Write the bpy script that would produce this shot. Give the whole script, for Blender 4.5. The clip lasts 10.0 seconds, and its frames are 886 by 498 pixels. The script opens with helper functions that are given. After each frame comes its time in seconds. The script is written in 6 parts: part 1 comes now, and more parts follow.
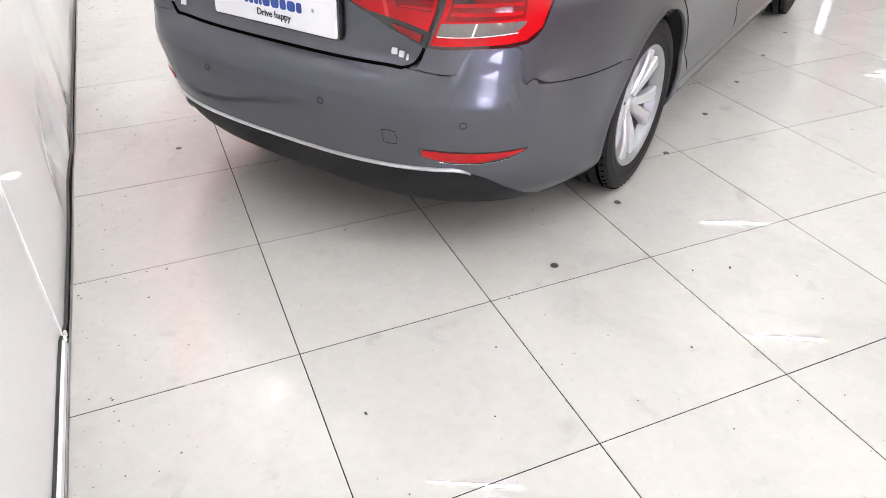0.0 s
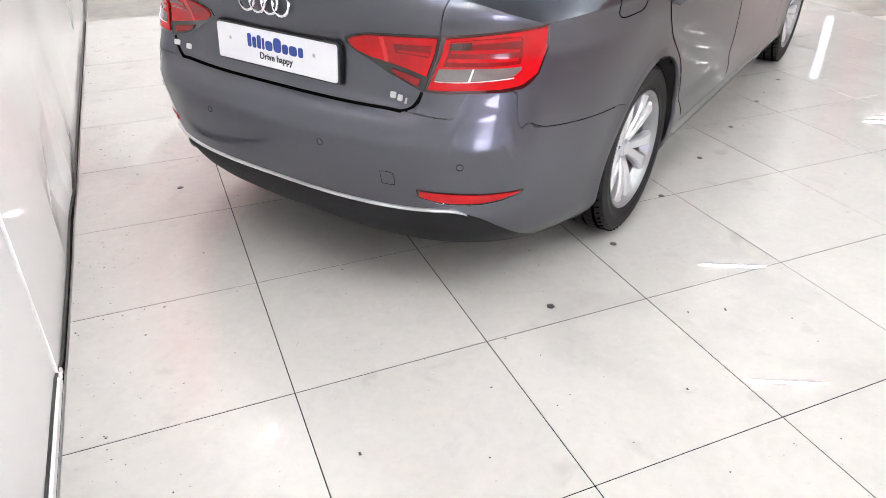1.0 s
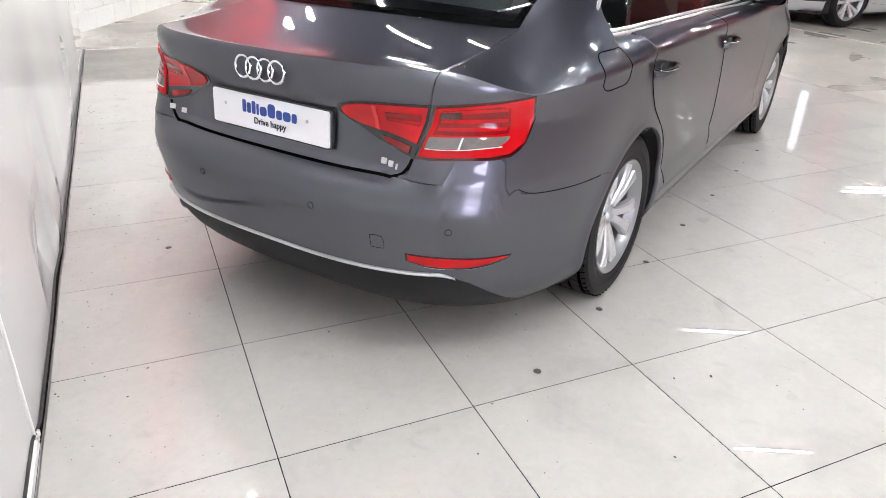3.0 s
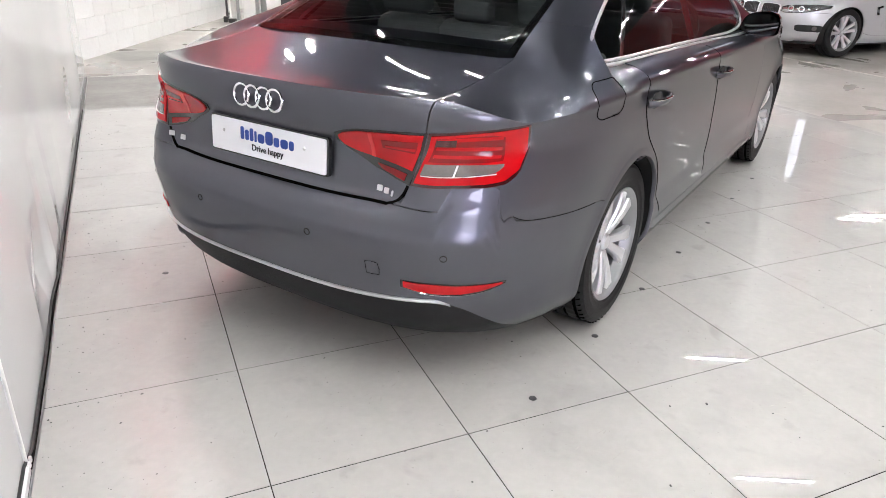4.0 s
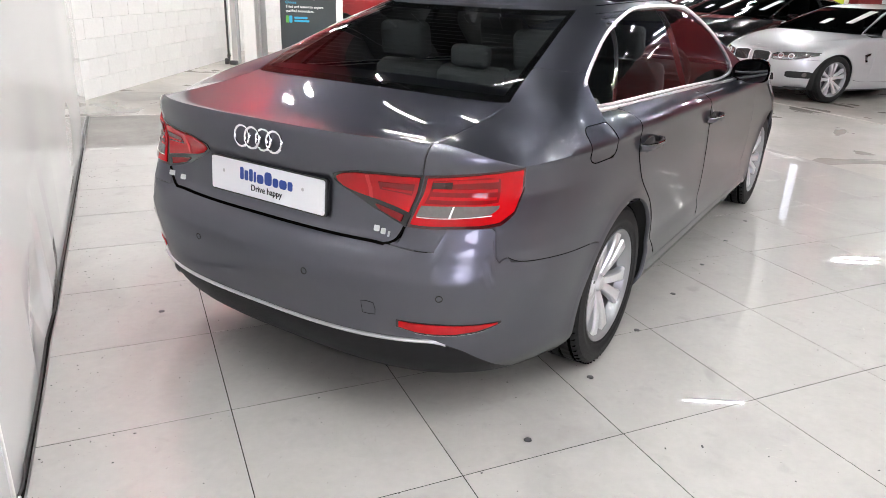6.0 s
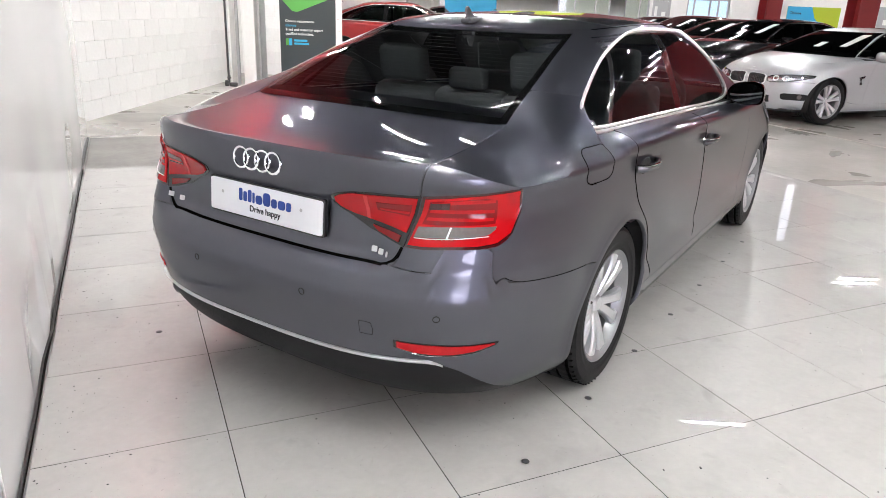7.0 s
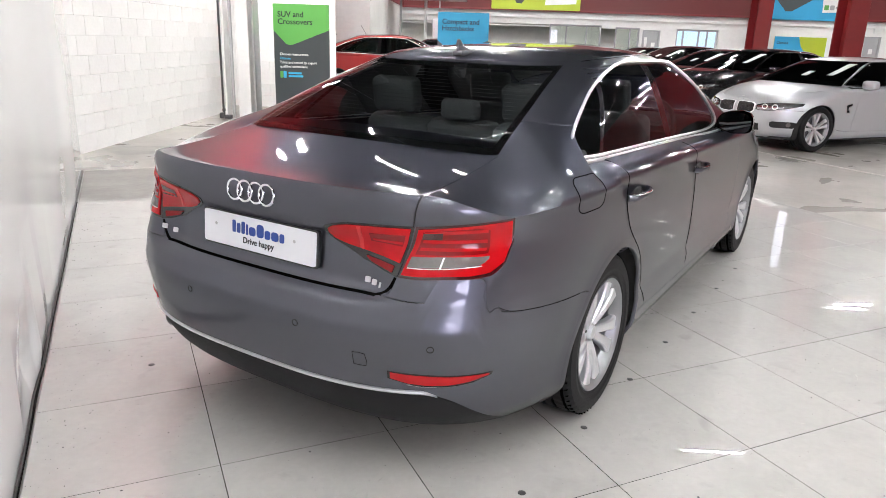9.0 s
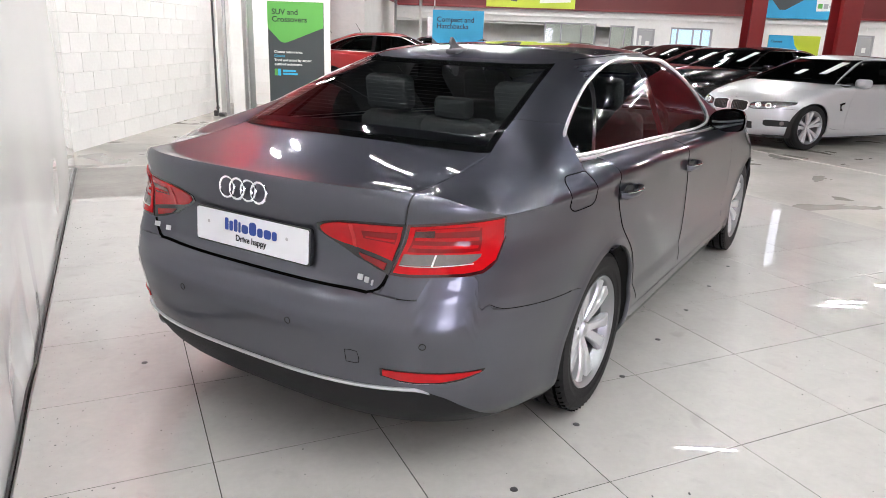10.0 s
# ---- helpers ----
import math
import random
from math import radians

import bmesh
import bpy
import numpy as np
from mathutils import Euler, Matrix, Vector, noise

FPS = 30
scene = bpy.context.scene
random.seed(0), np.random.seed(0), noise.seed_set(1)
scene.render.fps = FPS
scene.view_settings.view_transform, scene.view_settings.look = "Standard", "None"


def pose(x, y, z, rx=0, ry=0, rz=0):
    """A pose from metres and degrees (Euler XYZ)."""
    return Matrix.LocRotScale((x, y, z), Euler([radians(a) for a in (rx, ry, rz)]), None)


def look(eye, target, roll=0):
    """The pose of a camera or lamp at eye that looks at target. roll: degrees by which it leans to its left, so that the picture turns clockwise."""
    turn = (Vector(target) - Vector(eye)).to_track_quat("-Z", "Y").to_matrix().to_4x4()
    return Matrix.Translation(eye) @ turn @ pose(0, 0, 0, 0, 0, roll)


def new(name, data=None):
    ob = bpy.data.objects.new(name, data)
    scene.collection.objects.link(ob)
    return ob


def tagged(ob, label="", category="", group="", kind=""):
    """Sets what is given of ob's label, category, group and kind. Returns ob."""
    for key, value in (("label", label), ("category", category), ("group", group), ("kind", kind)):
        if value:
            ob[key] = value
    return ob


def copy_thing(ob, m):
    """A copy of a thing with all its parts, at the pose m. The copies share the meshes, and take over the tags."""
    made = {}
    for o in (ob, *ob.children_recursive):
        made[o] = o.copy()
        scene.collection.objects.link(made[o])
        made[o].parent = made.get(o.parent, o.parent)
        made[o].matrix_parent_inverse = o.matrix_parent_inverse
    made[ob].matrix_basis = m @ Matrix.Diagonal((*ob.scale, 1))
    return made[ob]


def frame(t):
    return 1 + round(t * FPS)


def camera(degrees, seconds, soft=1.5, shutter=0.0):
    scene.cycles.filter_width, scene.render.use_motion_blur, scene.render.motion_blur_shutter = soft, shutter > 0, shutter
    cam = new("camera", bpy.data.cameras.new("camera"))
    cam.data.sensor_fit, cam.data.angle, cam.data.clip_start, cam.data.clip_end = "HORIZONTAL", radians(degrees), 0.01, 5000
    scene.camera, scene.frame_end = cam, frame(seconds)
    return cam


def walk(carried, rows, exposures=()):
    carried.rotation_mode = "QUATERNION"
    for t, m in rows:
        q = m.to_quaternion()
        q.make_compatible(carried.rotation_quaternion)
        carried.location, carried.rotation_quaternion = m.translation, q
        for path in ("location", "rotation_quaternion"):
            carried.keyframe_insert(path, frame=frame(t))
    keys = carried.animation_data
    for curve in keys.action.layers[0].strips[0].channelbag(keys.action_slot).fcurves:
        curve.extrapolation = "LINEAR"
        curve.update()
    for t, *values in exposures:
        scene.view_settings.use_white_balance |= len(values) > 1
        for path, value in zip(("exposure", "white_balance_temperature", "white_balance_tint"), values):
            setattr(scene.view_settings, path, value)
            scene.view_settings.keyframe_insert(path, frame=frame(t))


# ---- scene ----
cam = camera(64.8, 10.0, soft=0.9)
PATH = [
    (0, (-0.198, -1.518, 1.385), (0.445, -0.004, 0.247), -0.1),
    (0.5, (-0.2, -1.535, 1.388), (0.458, 0.014, 0.307), 0.0),
    (1, (-0.195, -1.538, 1.392), (0.473, 0.035, 0.353), 0.3),
    (1.5, (-0.198, -1.54, 1.395), (0.48, 0.053, 0.393), 0.5),
    (2, (-0.203, -1.542, 1.397), (0.489, 0.068, 0.435), 0.8),
    (2.5, (-0.209, -1.542, 1.401), (0.511, 0.08, 0.479), 1.3),
    (4, (-0.199, -1.56, 1.411), (0.551, 0.105, 0.596), 1.8),
    (4.5, (-0.206, -1.56, 1.41), (0.556, 0.114, 0.623), 1.9),
    (5, (-0.207, -1.566, 1.415), (0.56, 0.116, 0.652), 2.1),
    (5.5, (-0.205, -1.571, 1.419), (0.565, 0.121, 0.681), 2.2),
    (7, (-0.206, -1.588, 1.424), (0.578, 0.132, 0.77), 2.3),
    (7.5, (-0.207, -1.585, 1.426), (0.583, 0.141, 0.795), 2.3),
    (8, (-0.202, -1.58, 1.427), (0.59, 0.153, 0.819), 2.3),
    (8.5, (-0.202, -1.586, 1.427), (0.595, 0.153, 0.845), 2.0),
    (9, (-0.203, -1.593, 1.428), (0.602, 0.145, 0.854), 1.9),
    (9.5, (-0.203, -1.598, 1.429), (0.61, 0.135, 0.849), 1.9),
    (10, (-0.197, -1.603, 1.429), (0.62, 0.128, 0.85), 2.0),
]
walk(cam, [(t, look(eye, target, roll)) for t, eye, target, roll in PATH],
     exposures=[(0.0, 0.69), (1.0, 0.72), (2.5, 0.62), (5.0, 0.44), (8.0, 0.43), (10.0, 0.41)])

# ---- world and exposure ----
world = bpy.data.worlds.new("world")
scene.world = world
world.use_nodes = True
world.node_tree.nodes["Background"].inputs[0].default_value = (0.75, 0.85, 1.0, 1)
world.node_tree.nodes["Background"].inputs[1].default_value = 0.5

# The building stands turned by this against the tiles: e runs along its far wall, d away from the tiled corner
TURN = radians(26.5)


def hall(e, d, z=0.0):
    return Vector((e * math.cos(TURN) + d * math.sin(TURN), -e * math.sin(TURN) + d * math.cos(TURN), z))


HALL = Matrix.Rotation(-TURN, 4, "Z")

# Where the lamps hang, in hall metres
# no battens known in these rows; added out of view to light the room
LAMPS = [(e, d) for d in (-12.6, -10.9, -9.2, -7.5, -5.8, -4.1, -2.4, -0.7, 1.0, 2.6) for e in (-14.0, -8.5, -2.6, 0.6, 5.8, 10.9, 16.1, 21.3) if not (e < -5 and d > 0)]
# after the first three, battens added to brighten far walls and parked cars
LAMPS += [(5.84, 11.23), (13.07, 20.17), (13.5, 20.56), (5.8, 22.4), (16.1, 22.4), (21.3, 21.7), (16.1, 14.7), (21.3, 14.7), (21.3, 7.7), (16.1, 7.7), (16.1, 18.2), (7.5, 23.4),
          (18.7, 20.0), (0.8, 23.6), (3.4, 23.7), (-0.9, 22.6), (-1.0, 18.6), (-0.2, 20.2), (1.2, 21.8), (1.6, 19.0), (11.0, 12.5), (12.5, 9.0)]
FAINT_LAMPS = [(0.59, 4.44), (0.6, 11.2), (0.6, 14.7), (0.6, 18.2), (0.6, 21.7), (-1.4, 12.9), (-1.4, 16.4)]
SPOTS = [(-3.0 + 1.5 * i, -1.6) for i in range(9)]
DIM_SPOTS = [(-3.0 + 1.5 * i, 2.2) for i in range(9)]
FLOODS = [(-3.0, 10.7), (-3.55, 11.7)]
BAYS = [(-2.56, 6.1), (7.6, 16.9)]

# ---- materials ----


def material(name, colour, rough=0.5, metal=0.0, coat=0.0, spec=0.5, vary=0.0, vary_scale=3.0, grain=0.0, grain_scale=60.0, bump=0.0, bump_scale=80.0,
             wear=0.0, per_piece=0.0, rough_vary=0.0, edge=1.0, smudge=0.0):
    m = bpy.data.materials.new(name)
    m.use_nodes = True
    nt = m.node_tree
    p = nt.nodes["Principled BSDF"]
    p.inputs["Base Color"].default_value = (*colour, 1)
    p.inputs["Roughness"].default_value = rough
    p.inputs["Metallic"].default_value = metal
    p.inputs["Specular IOR Level"].default_value = spec
    p.inputs["Coat Weight"].default_value = coat
    p.inputs["Coat Roughness"].default_value = 0.02
    p.inputs["Specular Tint"].default_value = (edge, edge, edge, 1)
    # what is smudged is marked across its joints, in the room's own metres
    place = nt.nodes.new("ShaderNodeNewGeometry").outputs["Position"] if smudge else nt.nodes.new("ShaderNodeTexCoord").outputs["Object"]

    def noise_tex(scale, detail=5.0, distort=0.0):
        n = nt.nodes.new("ShaderNodeTexNoise")
        n.inputs["Scale"].default_value = scale
        n.inputs["Detail"].default_value = detail
        n.inputs["Distortion"].default_value = distort
        nt.links.new(place, n.inputs["Vector"])
        return n.outputs["Fac"]

    factor = None

    def times(fac, lo, hi, start=0.25, end=0.75):
        nonlocal factor
        r = nt.nodes.new("ShaderNodeMapRange")
        r.inputs["From Min"].default_value, r.inputs["From Max"].default_value = start, end
        r.inputs["To Min"].default_value, r.inputs["To Max"].default_value = lo, hi
        nt.links.new(fac, r.inputs["Value"])
        if factor is None:
            factor = r.outputs[0]
        else:
            x = nt.nodes.new("ShaderNodeMath")
            x.operation = "MULTIPLY"
            nt.links.new(factor, x.inputs[0])
            nt.links.new(r.outputs[0], x.inputs[1])
            factor = x.outputs[0]

    if vary:
        times(noise_tex(vary_scale, 6, 0.6), 1 - vary, 1 + vary * 0.5)
    if grain:
        times(noise_tex(grain_scale, 3), 1 - grain, 1 + grain * 0.5)
    if wear:
        times(noise_tex(vary_scale * 5, 8, 1.5), 1 - wear, 1 + wear * 0.2)
    if smudge:
        times(noise_tex(1.7, 12, 1.2), 1.0, 1 - smudge * 0.6, 0.55, 0.72)
        times(noise_tex(7.0, 10, 0.4), 1.0, 1 - smudge, 0.62, 0.76)
        times(noise_tex(55.0, 2, 0.0), 1.0, 1 - smudge * 1.5, 0.70, 0.78)
    if per_piece:
        info = nt.nodes.new("ShaderNodeObjectInfo")
        times(info.outputs["Random"], 1 - per_piece, 1.0)
    if factor is not None:
        mix = nt.nodes.new("ShaderNodeVectorMath")
        mix.operation = "SCALE"
        mix.inputs[0].default_value = colour
        nt.links.new(factor, mix.inputs["Scale"])
        nt.links.new(mix.outputs[0], p.inputs["Base Color"])
    if rough_vary:
        r = nt.nodes.new("ShaderNodeMapRange")
        r.inputs["From Min"].default_value, r.inputs["From Max"].default_value = 0.3, 0.75
        r.inputs["To Min"].default_value, r.inputs["To Max"].default_value = rough, rough + rough_vary
        nt.links.new(noise_tex(vary_scale * 1.7, 7, 0.8), r.inputs["Value"])
        nt.links.new(r.outputs[0], p.inputs["Roughness"])
    if bump:
        b = nt.nodes.new("ShaderNodeBump")
        b.inputs["Strength"].default_value = bump
        b.inputs["Distance"].default_value = 0.002
        nt.links.new(noise_tex(bump_scale, 4), b.inputs["Height"])
        nt.links.new(b.outputs[0], p.inputs["Normal"])
    return m


def add_haze(m, rough, share):
    """A second, blurred reflection: the polish is clouded by fine scratches."""
    nt = m.node_tree
    p, out = nt.nodes["Principled BSDF"], nt.nodes["Material Output"]
    gloss, fresnel, times, mixed = (nt.nodes.new("ShaderNode" + k) for k in ("BsdfGlossy", "Fresnel", "Math", "MixShader"))
    gloss.inputs["Roughness"].default_value = rough
    fresnel.inputs[0].default_value = 1.5
    times.operation = "MULTIPLY"
    times.inputs[1].default_value = share * 4
    times.use_clamp = True
    nt.links.new(fresnel.outputs[0], times.inputs[0])
    nt.links.new(times.outputs[0], mixed.inputs[0])
    nt.links.new(p.outputs[0], mixed.inputs[1])
    nt.links.new(gloss.outputs[0], mixed.inputs[2])
    nt.links.new(mixed.outputs[0], out.inputs[0])


def glass_material(name, tint, ior=1.5):
    m = bpy.data.materials.new(name)
    m.use_nodes = True
    nt = m.node_tree
    nt.nodes.remove(nt.nodes["Principled BSDF"])
    clear, gloss = nt.nodes.new("ShaderNodeBsdfTransparent"), nt.nodes.new("ShaderNodeBsdfGlossy")
    fresnel, mix = nt.nodes.new("ShaderNodeFresnel"), nt.nodes.new("ShaderNodeMixShader")
    clear.inputs[0].default_value = (*tint, 1)
    gloss.inputs["Roughness"].default_value = 0.01
    fresnel.inputs[0].default_value = ior
    nt.links.new(fresnel.outputs[0], mix.inputs[0])
    nt.links.new(clear.outputs[0], mix.inputs[1])
    nt.links.new(gloss.outputs[0], mix.inputs[2])
    nt.links.new(mix.outputs[0], nt.nodes["Material Output"].inputs[0])
    return m


def glow_material(name, colour, strength):
    m = bpy.data.materials.new(name)
    m.use_nodes = True
    p = m.node_tree.nodes["Principled BSDF"]
    p.inputs["Base Color"].default_value = (*colour, 1)
    p.inputs["Emission Color"].default_value = (*colour, 1)
    p.inputs["Emission Strength"].default_value = strength
    return m


TILE = material("porcelain_tile", (0.475, 0.462, 0.448), 0.0, vary=0.06, vary_scale=2.2, grain=0.03, grain_scale=40, wear=0.06, per_piece=0.05, rough_vary=0.0025, smudge=0.16)
add_haze(TILE, 0.30, 0.12)
GROUT = material("dark_grout", (0.012, 0.010, 0.009), 0.95, spec=0.1, vary=0.3, vary_scale=8)
CONCRETE = material("polished_concrete", (0.36, 0.345, 0.32), 0.22, vary=0.25, vary_scale=0.7, grain=0.12, grain_scale=18, wear=0.18, rough_vary=0.25, bump=0.06, bump_scale=40)
DARK_CONCRETE = material("worn_grey_concrete", (0.25, 0.24, 0.225), 0.3, vary=0.25, vary_scale=1.2, grain=0.15, grain_scale=20, wear=0.2, rough_vary=0.2, bump=0.08, bump_scale=40)
LINE_PAINT = material("worn_line_paint", (0.62, 0.60, 0.56), 0.4, wear=0.4, vary=0.2, vary_scale=4)
WHITE_PANEL = material("white_gloss_panel", (0.77, 0.77, 0.785), 0.03, vary=0.03, vary_scale=0.8, rough_vary=0.05)
WHITE_PAINT = material("white_wall_paint", (0.82, 0.82, 0.81), 0.6, vary=0.05, vary_scale=1.0, grain=0.03, wear=0.06, bump=0.25, bump_scale=30)
BLOCK_PAINT = material("painted_block", (0.92, 0.92, 0.915), 0.55, vary=0.05, vary_scale=1.5, per_piece=0.03, grain=0.04, wear=0.05, bump=0.5, bump_scale=70)
MORTAR = material("painted_mortar", (0.86, 0.86, 0.855), 0.7, vary=0.1, bump=0.3)
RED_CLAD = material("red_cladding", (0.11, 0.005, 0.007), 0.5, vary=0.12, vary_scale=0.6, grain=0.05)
# the same cladding, its colour raised to carry strong light into the car's reflections
RED_LIT = material("lit_red_cladding", (0.25, 0.015, 0.019), 0.4, vary=0.12, vary_scale=0.6, grain=0.05)
LAMP_EDGE = material("smoked_red_lamp_edge", (0.05, 0.002, 0.003), 0.1, coat=1.0, vary=0.1)
RED_STEEL = material("red_steel_paint", (0.17, 0.010, 0.012), 0.4, vary=0.12, vary_scale=1.5, wear=0.1)
DARK_CEILING = material("dark_ceiling_deck", (0.009, 0.0095, 0.0105), 0.9, spec=0.02, vary=0.2, vary_scale=0.8)
STEEL = material("brushed_steel", (0.55, 0.55, 0.56), 0.3, metal=1.0, grain=0.1, wear=0.15)
DARK_STEEL = material("dark_steel_trim", (0.10, 0.10, 0.105), 0.35, metal=0.8, vary=0.3, vary_scale=6, wear=0.3)
GREY_DOOR = material("grey_door_paint", (0.38, 0.39, 0.40), 0.45, vary=0.05)
PAINT = material("grey_metallic_paint", (0.111, 0.115, 0.142), 0.34, metal=1.0, coat=1.0, grain=0.10, grain_scale=900, vary=0.02, edge=0.32)
SEAM = material("black_joint", (0.002, 0.002, 0.002), 0.9, spec=0.0, vary=0.1)
BLACK_GLOSS = material("gloss_black_trim", (0.012, 0.012, 0.013), 0.08, coat=0.6, grain=0.1)
BLACK_PLASTIC = material("textured_black_plastic", (0.012, 0.012, 0.014), 0.6, spec=0.22, grain=0.2, grain_scale=400, bump=0.3, bump_scale=500)
DARK_INNER = material("dark_underbody", (0.010, 0.010, 0.011), 0.85, vary=0.2)
RUBBER = material("tyre_rubber", (0.009, 0.009, 0.010), 0.6, spec=0.18, vary=0.25, vary_scale=9, grain=0.2, grain_scale=200, bump=0.3, bump_scale=250)
# black for the shade inside the tread's grooves and cuts
GROOVE_SHADE = material("tread_groove_shade", (0.002, 0.002, 0.002), 0.95, spec=0.0, vary=0.2)
# a dark reflection put into the mirror's colour
MIRROR_DIM = material("mirror_glass_dark_reflection", (0.07, 0.075, 0.08), 0.03, metal=1.0, vary=0.05)
CHROME = material("chrome", (0.82, 0.83, 0.85), 0.07, metal=1.0, vary=0.03)
SATIN_CHROME = material("satin_chrome", (0.80, 0.81, 0.83), 0.34, metal=1.0, vary=0.04)
TRIM_CHROME = material("polished_trim", (0.86, 0.87, 0.89), 0.36, metal=1.0, vary=0.04)
ALLOY = material("silver_alloy_paint", (0.68, 0.69, 0.72), 0.28, metal=0.7, coat=0.5, vary=0.05, vary_scale=6)
# the wheel's alloy, with the shade behind the spokes put into its colour
ALLOY_SHADED = material("shaded_alloy", (0.27, 0.275, 0.29), 0.35, metal=0.6, vary=0.1)
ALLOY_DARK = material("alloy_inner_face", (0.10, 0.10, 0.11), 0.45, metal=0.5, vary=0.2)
LAMP_RED = material("red_lamp_lens", (0.45, 0.004, 0.008), 0.06, coat=0.2, spec=0.35, vary=0.15, vary_scale=12)
LAMP_GLINT = material("pale_red_lamp_rib", (0.62, 0.03, 0.035), 0.08, coat=0.3, vary=0.1)
LAMP_DEEP = material("deep_red_lamp_lens", (0.20, 0.002, 0.004), 0.08, coat=0.3, vary=0.15, vary_scale=12)
LAMP_CLEAR = material("clear_lamp_lens", (0.17, 0.155, 0.155), 0.1, metal=0.3, coat=0.5, grain=0.12, grain_scale=120)
PLATE_WHITE = material("white_number_plate", (0.80, 0.80, 0.84), 0.3, coat=0.3, vary=0.03)
INK_BLUE = material("blue_print", (0.02, 0.06, 0.30), 0.4, vary=0.05)
INK_DARK = material("dark_print", (0.02, 0.022, 0.03), 0.7, vary=0.05)
INK_WHITE = material("white_print", (0.80, 0.82, 0.80), 0.5, vary=0.05)
INK_CYAN = material("cyan_print", (0.04, 0.42, 0.68), 0.5, vary=0.05)
SEAT_CLOTH = material("dark_seat_fabric", (0.11, 0.115, 0.12), 0.8, grain=0.3, grain_scale=300, bump=0.3, bump_scale=400)
CABIN_GLASS = glass_material("tinted_car_glass", (0.66, 0.69, 0.69), 1.52)
WINDOW_GLASS = glass_material("clear_window_glass", (0.86, 0.90, 0.90), 1.5)
SIGN_GREEN = material("green_sign_print", (0.11, 0.39, 0.08), 0.65, vary=0.03)
SIGN_DARK = material("charcoal_sign_print", (0.045, 0.055, 0.060), 0.45, vary=0.04)
SIGN_BLUE = material("blue_sign_print", (0.008, 0.25, 0.44), 0.45, vary=0.03)
SIGN_LIME = material("lime_sign_print", (0.45, 0.55, 0.03), 0.45, vary=0.03)
SIGN_SKY = material("sky_blue_sign_print", (0.03, 0.33, 0.60), 0.65, vary=0.03)
CAR_BLACK = material("black_car_paint", (0.006, 0.006, 0.007), 0.2, spec=0.15, coat=1.0, grain=0.1, grain_scale=700)
CAR_SILVER = material("silver_car_paint", (0.50, 0.515, 0.54), 0.35, metal=0.5, coat=1.0, grain=0.08, grain_scale=700)
CAR_RED = material("red_car_paint", (0.42, 0.012, 0.014), 0.3, coat=1.0, grain=0.08, grain_scale=700)
DARK_GLASS = glass_material("dark_car_glass", (0.10, 0.11, 0.11), 1.52)
LAMP_GLASS = material("headlamp_lens", (0.30, 0.31, 0.32), 0.12, metal=0.8, coat=1.0, grain=0.4, grain_scale=60)
PAPER = material("white_card", (0.55, 0.56, 0.55), 0.6, vary=0.04)
TUBE_GLOW = glow_material("lamp_tube", (0.985, 0.985, 0.97), 650.0)
# tubes ahead of the car, dimmed so that boot and roof reflect less
FAINT_GLOW = glow_material("dimmed_lamp_tube", (1.0, 0.96, 0.93), 330.0)
DOT_GLOW = glow_material("spotlight_lens", (0.985, 0.985, 0.96), 1330.0)
DIM_DOT_GLOW = glow_material("dimmed_spotlight_lens", (1.0, 0.98, 0.955), 420.0)
FLOOD_GLOW = glow_material("floodlight_lens", (1.0, 0.98, 0.96), 720.0)
SPOT_GLOW = glow_material("high_bay_lens", (1.0, 0.975, 0.96), 8600.0)
DIM_SPOT_GLOW = glow_material("dimmed_high_bay_lens", (1.0, 0.975, 0.96), 4900.0)
DAY_GLOW = glow_material("daylight_outside", (0.72, 0.86, 1.0), 0.9)
HIGH_GLOW = glow_material("pale_daylight_outside", (0.85, 0.87, 1.0), 1.6)
STREET_GLOW = glow_material("bright_daylight_outside", (0.82, 0.81, 1.0), 9.5)
GREY_WALL = material("grey_wall_paint", (0.28, 0.28, 0.29), 0.6, vary=0.1, vary_scale=1.0, grain=0.05)
OFFICE_GLOW = glow_material("office_wall_glow", (0.95, 0.93, 0.82), 0.22)

# ---- mesh helpers ----


def thing(name, label, category, group="", at=None):
    ob = new(name)
    ob.empty_display_size = 0.1
    if at is not None:
        ob.matrix_basis = at
    return tagged(ob, label, category, group)


def part(name, bm, mat, parent=None, label="", sharp=35.0, kind="", merge=1e-5):
    if merge:
        bmesh.ops.remove_doubles(bm, verts=bm.verts, dist=merge)
    me = bpy.data.meshes.new(name)
    bm.to_mesh(me)
    bm.free()
    me.materials.append(mat)
    for f in me.polygons:
        f.use_smooth = True
    me.set_sharp_from_angle(angle=radians(sharp))
    ob = new(name, me)
    if parent is not None:
        ob.parent = parent
    return tagged(ob, label, kind=kind)


def add_box(bm, size, m=None, bevel=0.0, seg=1):
    made = bmesh.ops.create_cube(bm, size=1.0, matrix=(m or Matrix()) @ Matrix.Diagonal((*size, 1)))
    if bevel:
        edges = list({e for v in made["verts"] for e in v.link_edges})
        bmesh.ops.bevel(bm, geom=edges, offset=bevel, segments=seg, affect="EDGES", profile=0.5)


def box(size, m=None, bevel=0.0, seg=1):
    bm = bmesh.new()
    add_box(bm, size, m, bevel, seg)
    return bm


def at(x, y, z):
    return Matrix.Translation((x, y, z))


